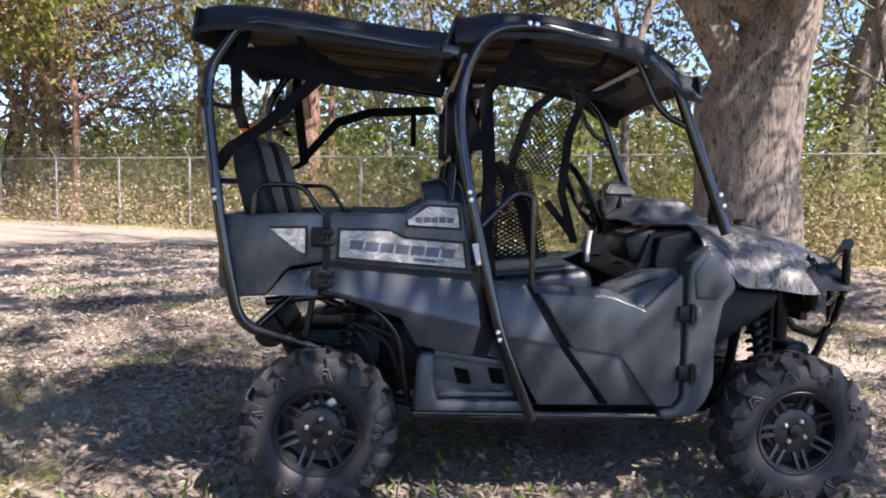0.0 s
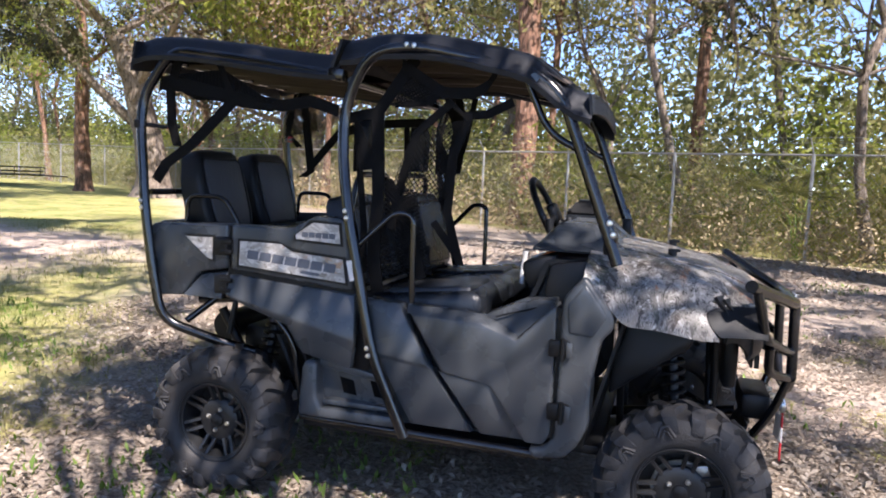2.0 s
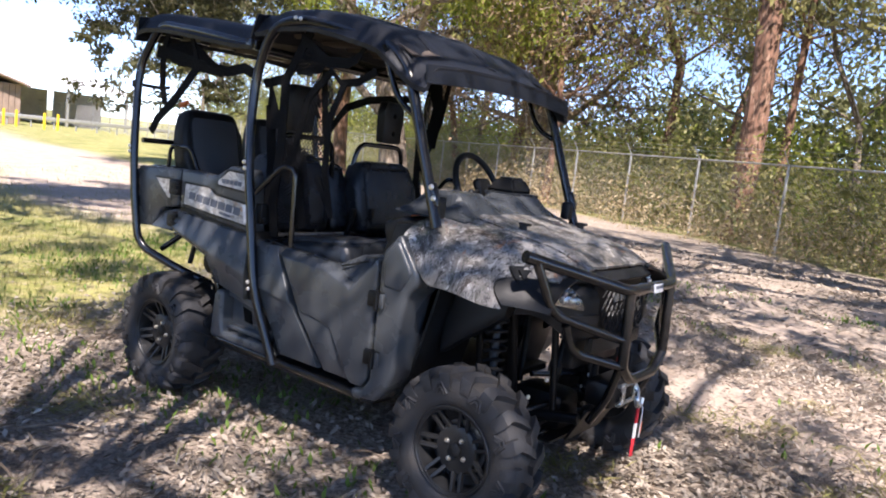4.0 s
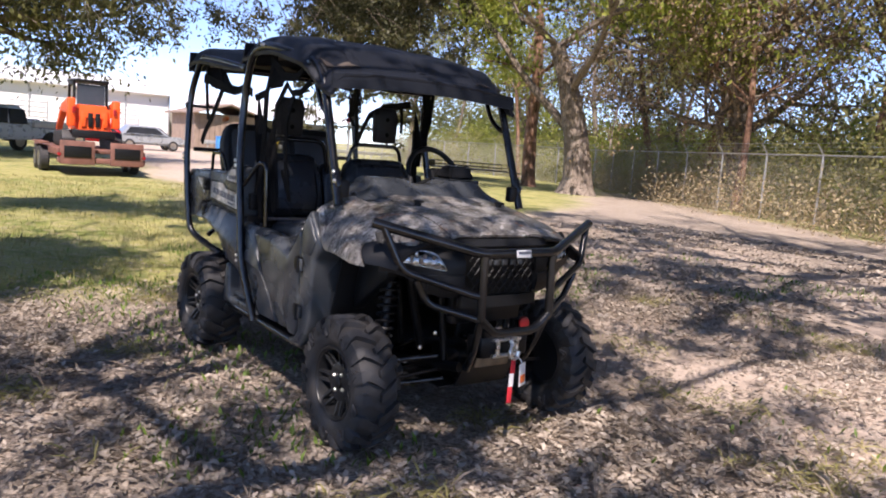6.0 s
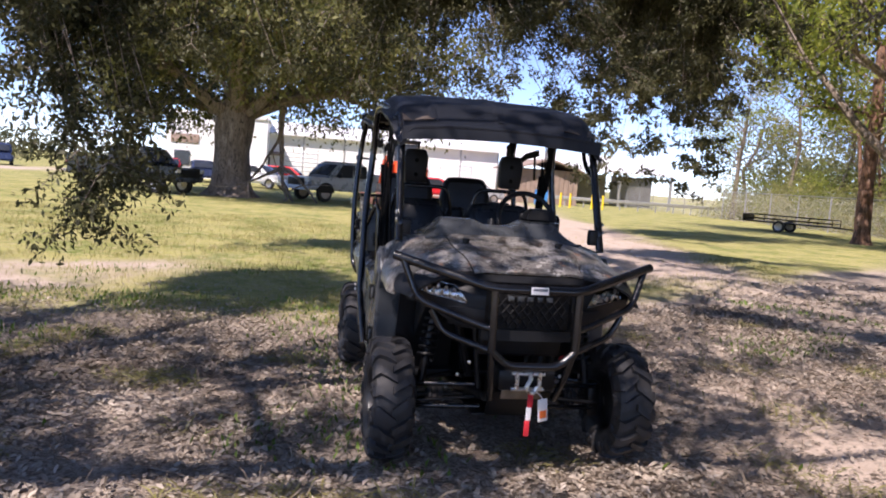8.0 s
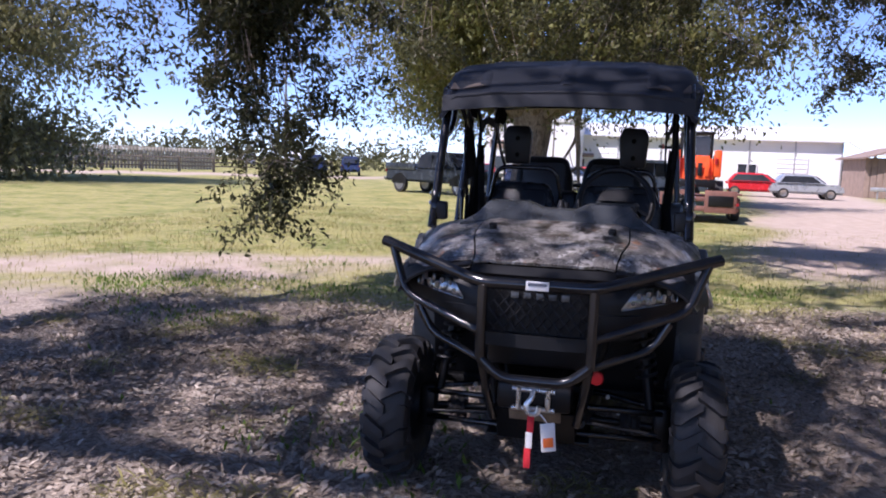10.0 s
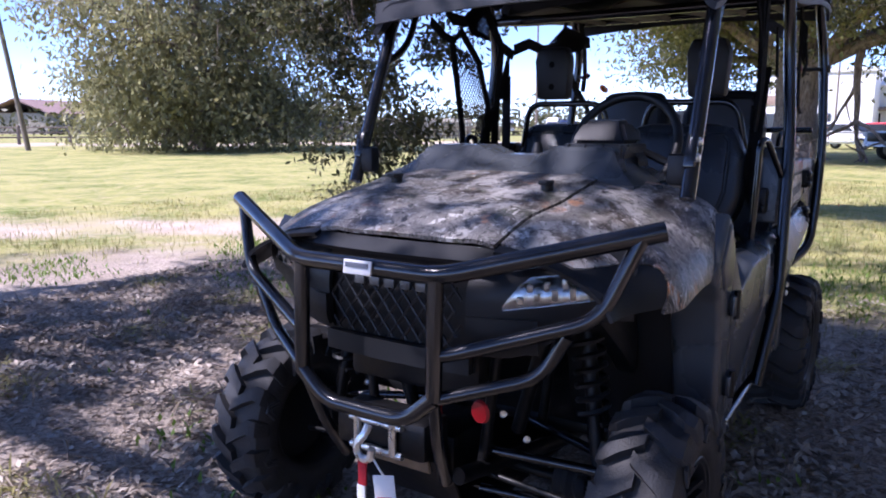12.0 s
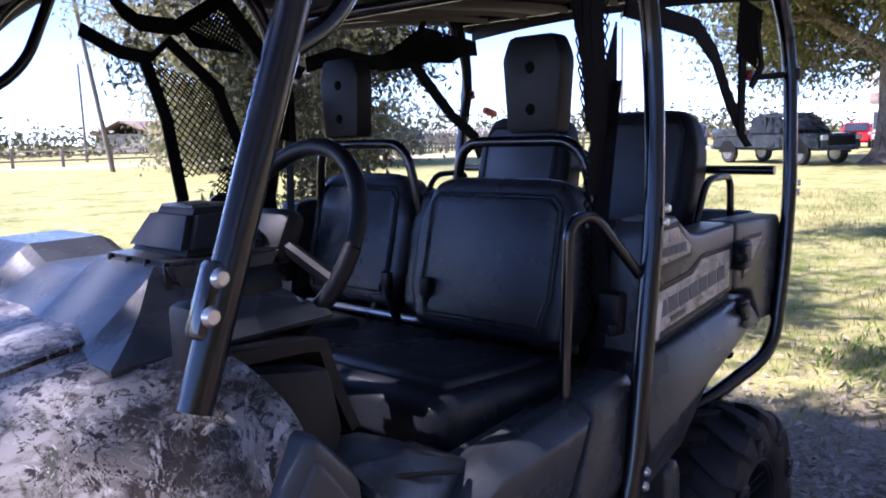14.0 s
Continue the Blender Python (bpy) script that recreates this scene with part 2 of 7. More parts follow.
def add_tube(bm, points, radius, sides=10, bend=0.0, taper=None, caps=True):
    pts = rounded(points, bend) if bend else [Vector(p) for p in points]
    rings, up = [], None
    for i, p in enumerate(pts):
        d = (pts[min(i + 1, len(pts) - 1)] - pts[max(i - 1, 0)]).normalized()
        if up is None:
            up = d.orthogonal().normalized()
        up = (up - d * up.dot(d)).normalized()
        side = d.cross(up)
        r = radius if taper is None else radius + (taper - radius) * i / (len(pts) - 1)
        rings.append([bm.verts.new(p + (up * math.cos(a) + side * math.sin(a)) * r) for a in (2 * math.pi * k / sides for k in range(sides))])
    for r1, r2 in zip(rings, rings[1:]):
        for k in range(sides):
            bm.faces.new((r1[k], r1[(k + 1) % sides], r2[(k + 1) % sides], r2[k]))
    if caps:
        bm.faces.new(rings[0][::-1])
        bm.faces.new(rings[-1])
    return bm


def tube(name, points, radius, material, parent=None, bend=0.0, sides=10, label=""):
    return part(name, add_tube(bmesh.new(), points, radius, sides, bend), material, parent, label)


def add_box(bm, centre, size, bevel=0.0, turn=None, segments=2):
    m = Matrix.Translation(centre) @ (turn.to_4x4() if turn else Matrix()) @ Matrix.Diagonal((*size, 1))
    got = bmesh.ops.create_cube(bm, size=1, matrix=m)
    if bevel:
        edges = {e for v in got["verts"] for e in v.link_edges}
        bmesh.ops.bevel(bm, geom=list(edges), offset=bevel, segments=segments, affect="EDGES", profile=0.5)
    return bm


def spin(x=0, y=0, z=0):
    return Euler([radians(a) for a in (x, y, z)]).to_matrix()


def box(name, centre, size, material, parent=None, bevel=0.006, turn=None, label="", segments=2):
    return part(name, add_box(bmesh.new(), centre, size, bevel, turn, segments), material, parent, label)


def add_plate(bm, outline, a, b, axis=1, bevel=0.01, segments=2):
    """A flat outline, given in the two other axes, from a to b along axis."""
    def place(p, d):
        q = list(p)
        q.insert(axis, d)
        return Vector(q)
    low = [bm.verts.new(place(p, a)) for p in outline]
    high = [bm.verts.new(place(p, b)) for p in outline]
    n = len(outline)
    faces = [bm.faces.new(low), bm.faces.new(high[::-1])]
    for k in range(n):
        faces.append(bm.faces.new((low[k], low[(k + 1) % n], high[(k + 1) % n], high[k])))
    bmesh.ops.recalc_face_normals(bm, faces=faces)
    if bevel:
        edges = {e for v in high for e in v.link_edges}
        bmesh.ops.bevel(bm, geom=list(edges), offset=bevel, segments=segments, affect="EDGES", profile=0.5)
    return bm


def plate(name, outline, a, b, material, parent=None, axis=1, bevel=0.01, label="", segments=2):
    return part(name, add_plate(bmesh.new(), outline, a, b, axis, bevel, segments), material, parent, label)


def add_sheet(bm, fn, us, vs, thick=0.0):
    """A grid surface fn(u, v); with a second skin thick behind it."""
    grid = [[bm.verts.new(fn(u, v)) for v in vs] for u in us]
    faces = [bm.faces.new((grid[i][j], grid[i + 1][j], grid[i + 1][j + 1], grid[i][j + 1])) for i in range(len(us) - 1) for j in range(len(vs) - 1)]
    if thick:
        bmesh.ops.recalc_face_normals(bm, faces=faces)
        bmesh.ops.solidify(bm, geom=faces, thickness=thick)
    return bm


def sheet(name, fn, us, vs, material, parent=None, thick=0.006, label=""):
    return part(name, add_sheet(bmesh.new(), fn, us, vs, thick), material, parent, label)


def add_cabin(bm, low, high, z0, z1, bevel=0.08):
    """A tapered block: low and high are (x0, x1, half width)."""
    v = []
    for (x0, x1, hw), z in ((low, z0), (high, z1)):
        v.append([bm.verts.new(p) for p in ((x0, -hw, z), (x1, -hw, z), (x1, hw, z), (x0, hw, z))])
    faces = [bm.faces.new(v[0]), bm.faces.new(v[1])] + [bm.faces.new((v[0][k], v[0][(k + 1) % 4], v[1][(k + 1) % 4], v[1][k])) for k in range(4)]
    bmesh.ops.recalc_face_normals(bm, faces=faces)
    bmesh.ops.bevel(bm, geom=list({e for f in faces for e in f.edges}), offset=bevel, segments=2, affect="EDGES")


def add_lathe(bm, profile, sides=40, closed=False):
    """A profile of (radius, y) turned about the y axis."""
    rings = [[bm.verts.new((r * math.cos(a), y, r * math.sin(a))) for a in (2 * math.pi * k / sides for k in range(sides))] for r, y in profile]
    pairs = list(zip(rings, rings[1:])) + ([(rings[-1], rings[0])] if closed else [])
    for r1, r2 in pairs:
        for k in range(sides):
            bm.faces.new((r1[k], r1[(k + 1) % sides], r2[(k + 1) % sides], r2[k]))
    return bm


def steps(a, b, n):
    return [a + (b - a) * k / (n - 1) for k in range(n)]


def ease(x, a, b):
    t = max(0.0, min(1.0, (x - a) / (b - a)))
    return t * t * (3 - 2 * t)


# ---- ground ----
def cover(x, y):
    """How grassy, how sandy and how littered with leaves the ground is at a place."""
    wob = noise.noise(Vector((x * 0.22, y * 0.22, 3.1))) + 0.5 * noise.noise(Vector((x * 0.7, y * 0.7, 7.7)))
    field = ease(-x + 1.1 * wob - 0.7 * max(0.0, y), 1.2, 3.4)
    lane = 5.9 - 0.17 * (x + 11)
    lane_width = 2.75 + 0.022 * max(0, -x)
    road = (1 - ease(abs(y - lane) + 0.6 * wob, lane_width * 0.6, lane_width * 1.25)) * ease(-x, 5, 9)
    bald = (1 - ease(abs(x + 4.05 + 0.63 * (y + 5.7) + 1.3 * wob), 0.4, 1.9)) * (0.55 + 0.45 * ease(noise.noise(Vector((x * 0.9, y * 0.5, 9.0))), -0.3, 0.2)) * ease(-y, 1.6, 3.5)
    far_road = 1 - ease(abs(x * 0.66 + y * 0.75 + 51.0), 2.2, 3.4)
    grass = max(field, ease(-y - 0.4 * x + wob, 5.5, 8.0)) * (1 - 0.95 * road) * (1 - 0.75 * bald) * (1 - far_road)
    grass = max(grass, ease(y + 0.59 * x, 14.0, 15.2))
    sand = max(road, bald, far_road, 0.9 * ease(wob, -0.15, 0.35) * ease(y + 0.3 * x, 0.9, 2.6) * (1 - field) * (1 - ease(y, 8.0, 11.0)))
    litter = (1 - field) * (1 - 0.7 * sand)
    return grass, sand, litter


def bumps(x, y):
    far = math.hypot(x, y)
    h = 0.035 * noise.noise(Vector((x * 0.5, y * 0.5, 1.0))) + 0.014 * noise.noise(Vector((x * 2.1, y * 2.1, 5.0))) * (far < 14)
    return h * ease(far, 0.6, 3.0) * 0.9 - 0.004


def build_ground():
    def axis(lo, hi, step):
        near = list(np.arange(lo, hi + 1e-6, step))
        d, out_hi, out_lo = step, [], []
        while not out_hi or out_hi[-1] < 900:
            d *= 1.16
            out_hi.append((out_hi[-1] if out_hi else hi) + d)
            out_lo.append((out_lo[-1] if out_lo else lo) - d)
        return out_lo[::-1] + near + out_hi
    xs, ys = axis(-12, 6, 0.14), axis(-8, 12, 0.14)
    bm = bmesh.new()
    cov = bm.verts.layers.float_vector.new("cover")
    grid = []
    for x in xs:
        row = []
        for y in ys:
            v = bm.verts.new((x, y, bumps(x, y)))
            v[cov] = cover(x, y)
            row.append(v)
        grid.append(row)
    for i in range(len(xs) - 1):
        for j in range(len(ys) - 1):
            bm.faces.new((grid[i][j], grid[i + 1][j], grid[i + 1][j + 1], grid[i][j + 1]))
    m = bpy.data.materials.new("sandy ground")
    m.use_nodes = True
    n, l = m.node_tree.nodes, m.node_tree.links
    b = n["Principled BSDF"]
    b.inputs["Roughness"].default_value = 0.95
    b.inputs["Specular IOR Level"].default_value = 0.15
    at = n.new("ShaderNodeAttribute")
    at.attribute_name = "cover"
    sep = n.new("ShaderNodeSeparateXYZ")
    l.new(at.outputs["Vector"], sep.inputs[0])
    g = n.new("ShaderNodeNewGeometry")

    def tex(scale, detail=6, rough=0.6, twist=0.0):
        t = n.new("ShaderNodeTexNoise")
        t.inputs["Scale"].default_value, t.inputs["Detail"].default_value, t.inputs["Roughness"].default_value = scale, detail, rough
        t.inputs["Distortion"].default_value = twist
        l.new(g.outputs["Position"], t.inputs["Vector"])
        return t.outputs["Fac"]

    def span(value, a, b2):
        r = n.new("ShaderNodeMapRange")
        r.inputs["From Min"].default_value, r.inputs["From Max"].default_value = a, b2
        l.new(value, r.inputs["Value"])
        return r.outputs[0]

    def mixed(a, b2, fac):
        mx = n.new("ShaderNodeMix")
        mx.data_type = "RGBA"
        for sock, val in (("A", a), ("B", b2)):
            if isinstance(val, tuple):
                mx.inputs[sock].default_value = (*val, 1)
            else:
                l.new(val, mx.inputs[sock])
        l.new(fac, mx.inputs["Factor"])
        return mx.outputs["Result"]

    def math2(op, a, b2):
        q = n.new("ShaderNodeMath")
        q.operation = op
        q.use_clamp = True
        for k, val in enumerate((a, b2)):
            if isinstance(val, float):
                q.inputs[k].default_value = val
            else:
                l.new(val, q.inputs[k])
        return q.outputs[0]

    soil = mixed((0.36, 0.29, 0.23), (0.50, 0.42, 0.34), span(tex(1.3), 0.35, 0.65))
    soil = mixed(soil, (0.21, 0.172, 0.14), math2("MULTIPLY", span(tex(38, 4, 0.7), 0.46, 0.56), sep.outputs["Z"]))
    soil = mixed(soil, (0.47, 0.40, 0.33), math2("MULTIPLY", span(tex(70, 3, 0.8), 0.58, 0.66), 0.6))
    sand = mixed((0.40, 0.315, 0.25), (0.55, 0.45, 0.375), span(tex(2.4), 0.3, 0.7))
    sand = mixed(sand, (0.36, 0.285, 0.225), span(tex(26, 4, 0.7), 0.55, 0.68))
    base = mixed(soil, sand, math2("MULTIPLY", sep.outputs["Y"], span(tex(3.0), 0.25, 0.5)))
    turf = mixed((0.13, 0.175, 0.035), (0.37, 0.345, 0.125), span(tex(0.8, 7, 0.68), 0.38, 0.56))
    turf = mixed(turf, (0.40, 0.345, 0.18), span(tex(5.5, 5, 0.7), 0.47, 0.63))
    turf = mixed(turf, (0.09, 0.11, 0.03), math2("MULTIPLY", span(tex(42, 3, 0.8), 0.53, 0.63), 0.7))
    patchy = math2("MULTIPLY", sep.outputs["X"], span(math2("ADD", math2("MULTIPLY", tex(1.9, 6, 0.65), 0.75), math2("MULTIPLY", sep.outputs["X"], 0.35)), 0.42, 0.62))
    l.new(mixed(base, turf, patchy), b.inputs["Base Color"])
    bn = n.new("ShaderNodeBump")
    bn.inputs["Strength"].default_value, bn.inputs["Distance"].default_value = 0.7, 0.03
    l.new(math2("ADD", math2("MULTIPLY", tex(55, 5, 0.75), 0.6), math2("MULTIPLY", tex(9, 5), 0.5)), bn.inputs["Height"])
    l.new(bn.outputs[0], b.inputs["Normal"])
    ob = part("ground", bm, m, None)
    tagged(ob, "sandy ground with leaf litter and patchy yellow grass", "ground", kind="structure")
    return ob


build_ground()


def blades(name, count, area, want, size, material, seed, lying=False, label="", shape=(1.0, 0.4)):
    """Scattered leaves or grass blades: area is (x0, x1, y0, y1), want(x, y) the chance to stand there."""
    rng = np.random.default_rng(seed)
    spots = []
    while len(spots) < count:
        x, y = rng.uniform(area[0], area[1]), rng.uniform(area[2], area[3])
        if rng.random() < want(x, y):
            spots.append((x, y, bumps(x, y)))
    p = np.array(spots)
    n = len(p)
    a = rng.uniform(0, 2 * math.pi, n)
    s = size * rng.uniform(0.55, 1.35, n)
    d = np.stack([np.cos(a), np.sin(a), np.zeros(n)], 1)
    w = np.stack([-np.sin(a), np.cos(a), np.zeros(n)], 1)
    up = np.array([0, 0, 1.0])
    if lying:
        tilt = rng.uniform(-0.25, 0.5, n)[:, None]
        lift = rng.uniform(0.004, 0.025, n)[:, None] * up
        tip = p + lift + s[:, None] * (d + up * tilt)
        roll = rng.uniform(-0.5, 0.5, n)[:, None]
        mid = p + lift + s[:, None] * 0.5 * (d + up * (tilt + 0.25))
        half = 0.5 * shape[1] * s[:, None] * (w + up * roll)
        quad = np.stack([p + lift, mid + half, tip, mid - half], 1)
    else:
        lean = rng.uniform(0.1, 0.9, n)[:, None]
        tip = p + s[:, None] * (up + d * lean)
        mid = p + s[:, None] * (0.55 * up + d * lean * 0.35)
        half = 0.5 * shape[1] * s[:, None] * w
        quad = np.stack([p - half * 0.7, mid + half, tip, mid - half], 1)
    ob = soup(name, quad.reshape(-1, 3), 4, material)
    tagged(ob, label, name.replace("_", " "), kind="stuff")
    return ob


def near_litter(x, y):
    g, s, lt = cover(x, y)
    return max(0.03, lt) * (0.35 + 0.65 * ease(noise.noise(Vector((x * 0.8, y * 0.8, 11.0))), -0.25, 0.25))


def on_grass(x, y):
    g, s, lt = cover(x, y)
    return max(0.0, g) * (0.25 + 0.75 * ease(noise.noise(Vector((x * 0.9, y * 0.9, 21.0))), -0.2, 0.3)) + 0.015


def weedy(x, y):
    g, s, lt = cover(x, y)
    edge = ease(-x, 0.6, 1.8) * (1 - ease(-x, 3.6, 5.0)) * ease(-y, 0.6, 1.6)
    return ease(noise.noise(Vector((x * 0.75, y * 0.75, 31.0))), 0.12 - 0.25 * edge, 0.45) * (1 - s) * (0.5 + 0.5 * edge) + 0.004


blades("leaf_litter", 120000, (-4.5, 5.2, -4.6, 5.0), near_litter, 0.046, M["litter"], 5, True, "dry brown fallen oak leaves on sandy ground", (1, 0.42))
def tufty(x, y):
    g, s, lt = cover(x, y)
    return lt * ease(noise.noise(Vector((x * 1.5, y * 1.5, 41.0))), 0.22, 0.42)


blades("dry_clippings", 9000, (-3.5, 4.8, -4.4, 4.6), tufty, 0.11, M["grass"], 9, True, "pale dry grass clippings lying in tufts", (1, 0.07))
blades("small_twigs", 11000, (-3.5, 4.8, -4.4, 4.6), near_litter, 0.16, M["twig_leaf"], 12, True, "thin dead twigs strewn over the ground", (1, 0.045))
blades("far_leaf_litter", 16000, (-8, 8, 4.5, 13), near_litter, 0.08, M["litter"], 6, True, "dry fallen leaves under the trees", (1, 0.45))
blades("grass_blades", 46000, (-17, 0, -10, 10), on_grass, 0.07, M["grass"], 7, False, "short yellowing grass on the field", (1, 0.10))
blades("weeds", 6500, (-6, 5, -6, 9), weedy, 0.05, M["weed"], 8, False, "small green weeds among the leaf litter", (1, 0.35))


def build_twigs():
    rng = random.Random(4)
    for k in range(60):
        x, y = rng.uniform(-3.5, 4.8), rng.uniform(-4.3, 4.2)
        if abs(x) < 1.3 and abs(y) < 0.8:
            continue
        a, ln, r = rng.uniform(0, 6.28), rng.choice((0.15, 0.25, 0.3, 0.5, 0.8)), rng.uniform(0.003, 0.007)
        pts, bm = [], bmesh.new()
        for i in range(5):
            px, py = x + math.cos(a) * ln * i / 4, y + math.sin(a) * ln * i / 4
            pts.append((px, py, bumps(px, py) + r + 0.012 + (0.01 if i in (1, 2) else 0)))
            a += rng.uniform(-0.25, 0.25)
        add_tube(bm, pts, r * (1.6 if ln > 0.45 else 1), 5, taper=r * 0.4)
        if ln > 0.25:
            q = pts[2]
            add_tube(bm, [q, (q[0] + math.cos(a + 0.8) * ln * 0.3, q[1] + math.sin(a + 0.8) * ln * 0.3, q[2] + 0.02)], r * 0.7, 4, taper=r * 0.3)
        tagged(part("twig", bm, M["twig"]), "dead twig lying among fallen leaves", "twig", "twigs on the ground")


build_twigs()


# ---- the utility vehicle: x ahead, y to its left, wheels at x = -0.975 and 0.975 ----
car = new("utility_vehicle")
tagged(car, "black four-seat utility vehicle with woodland print hood, parked under oaks", "utility vehicle")
SIDES = (-1, 1)


# -- wheels --
def tyre_mesh():
    bm = bmesh.new()
    add_lathe(bm, [(0.168, -0.095), (0.182, -0.116), (0.205, -0.126), (0.230, -0.130), (0.258, -0.126), (0.280, -0.112), (0.291, -0.080), (0.294, 0), (0.291, 0.080),
                   (0.280, 0.112), (0.258, 0.126), (0.230, 0.130), (0.205, 0.126), (0.182, 0.116), (0.168, 0.095)], 64)
    return bm


def lug_mesh(side):
    """One tread bar, from the middle of the tread over the shoulder."""
    bm, rows = bmesh.new(), []
    for y, da, r0, r1, w in [(-0.012, -0.03, 0.286, 0.316, 0.052), (0.055, 0.085, 0.284, 0.319, 0.062), (0.094, 0.150, 0.276, 0.313, 0.075), (0.118, 0.130, 0.262, 0.298, 0.085), (0.130, 0.105, 0.246, 0.268, 0.080), (0.132, 0.090, 0.236, 0.244, 0.070)]:
        rows.append([bm.verts.new((r * math.cos(da + e), side * (y + (0.004 if r == r1 and y > 0.1 else 0)), r * math.sin(da + e))) for r, e in ((r0, -w - 0.012), (r1, -w), (r1, w), (r0, w + 0.012))])
    for p, q in zip(rows, rows[1:]):
        for i in range(3):
            bm.faces.new((p[i], p[i + 1], q[i + 1], q[i]))
    bm.faces.new(rows[0])
    bm.faces.new(rows[-1][::-1])
    return bm


def spoke_mesh(off):
    """A flat straight spoke beside its twin, from the hub disc out to the rim."""
    bm, rows = bmesh.new(), []
    for r, y, d in ((0.080, -0.064, 0.022), (0.110, -0.076, 0.020), (0.160, -0.098, 0.016)):
        rows.append([bm.verts.new((r, y + b * d, off * 0.0185 + a * 0.0062)) for a, b in ((-1, 0), (1, 0), (1.25, 1), (-1.25, 1))])
    for p, q in zip(rows, rows[1:]):
        for k in range(4):
            bm.faces.new((p[k], p[(k + 1) % 4], q[(k + 1) % 4], q[k]))
    bm.faces.new(rows[0])
    bm.faces.new(rows[-1][::-1])
    return bm


def chevron_mesh(side):
    """A raised bent rib on the shoulder of the tyre, with a lower rib inside it."""
    bm = bmesh.new()
    for r0, r1, w, g in ((0.224, 0.262, 0.125, 0.0075), (0.220, 0.245, 0.080, 0.0055)):
        pts = [(r0, -w), (r1, -w * 0.35), (r1 + 0.002, w * 0.25), (r0 + 0.006, w)]
        add_tube(bm, [(r * math.cos(a), side * (0.1345 - 0.12 * max(0, r - 0.245)), r * math.sin(a)) for r, a in pts], g, 5)
    return bm


def shared(name, bm, material, parent, turns, label=""):
    """Alike pieces set round the y axis, on one mesh."""
    first = part(name, bm, material, parent, label)
    for k, a in enumerate(turns):
        ob = first if k == 0 else new(name, first.data)
        ob.parent = parent
        ob.matrix_basis = Matrix.Rotation(-a, 4, "Y")


def rim_mesh():
    bm = bmesh.new()
    add_lathe(bm, [(0.170, -0.098), (0.176, -0.108), (0.172, -0.113), (0.166, -0.111), (0.163, -0.104), (0.157, -0.102), (0.154, -0.092), (0.150, 0.05), (0.165, 0.095), (0.172, 0.100)], 48)
    add_lathe(bm, [(0.0, -0.064), (0.040, -0.066), (0.086, -0.066), (0.095, -0.060), (0.098, -0.045), (0.090, -0.020)], 14)
    add_lathe(bm, [(0.152, 0.010), (0.10, 0.018), (0.0, 0.020)], 32)
    return bm


def nut_mesh():
    bm = bmesh.new()
    add_lathe(bm, [(0.0, -0.020), (0.007, -0.019), (0.010, -0.012), (0.0105, 0.0)], 8)
    return bm


def build_wheels():
    first = None
    for x in (-0.975, 0.975):
        for side in SIDES:
            m = pose(x, side * (0.626 if x < 0 else 0.645), 0.316, 0, 17 * (x > 0) + 31 * side, 0 if side < 0 else 180)
            if x > 0:
                m = m @ Matrix.Diagonal((1, 0.8, 1, 1))     # the front tyres are narrower
            if first is None:
                first = part("wheel", rim_mesh(), M["rim"], car, "satin black alloy wheel with paired spokes")
                part("tyre", tyre_mesh(), M["rubber"], first, "chunky lugged off-road tyre")
                for sd in SIDES:
                    shared("tread_lug", lug_mesh(sd), M["rubber"], first, [2 * math.pi * (k + (0.5 if sd > 0 else 0)) / 18 for k in range(18)])
                for off in SIDES:
                    shared("spoke", spoke_mesh(off), M["rim"], first, [2 * math.pi * k / 7 + 0.2 for k in range(7)])
                for sd in SIDES:
                    shared("shoulder_rib", chevron_mesh(sd), M["rubber"], first, [2 * math.pi * (k + 0.3) / 9 for k in range(9)])
                bm = bmesh.new()
                add_lathe(bm, [(0.05, -0.012), (0.105, -0.012), (0.108, -0.008), (0.105, -0.004), (0.05, -0.004)], 28)
                add_box(bm, (0.085, -0.005, 0.05), (0.06, 0.045, 0.06), 0.01)
                part("brake_disc", bm, M["metal"], first, "dull steel brake disc and caliper")
                bm = bmesh.new()
                add_lathe(bm, [(0.0, -0.084), (0.020, -0.083), (0.027, -0.078), (0.029, -0.060)], 24)
                part("hub_cap", bm, M["plastic_dark"], first)
                nut = nut_mesh()
                me = None
                for k in range(4):
                    a = radians(45 + 90 * k)
                    if me is None:
                        ob = part("lug_nut", nut, M["zinc"], first, "bright lug nut")
                        me = ob.data
                    else:
                        ob = new("lug_nut", me)
                        ob.parent = first
                    ob.matrix_basis = pose(0.048 * math.cos(a), -0.060, 0.048 * math.sin(a))
                first.matrix_basis = m
            else:
                w = copy_thing(first, m)
                w.parent = car


build_wheels()


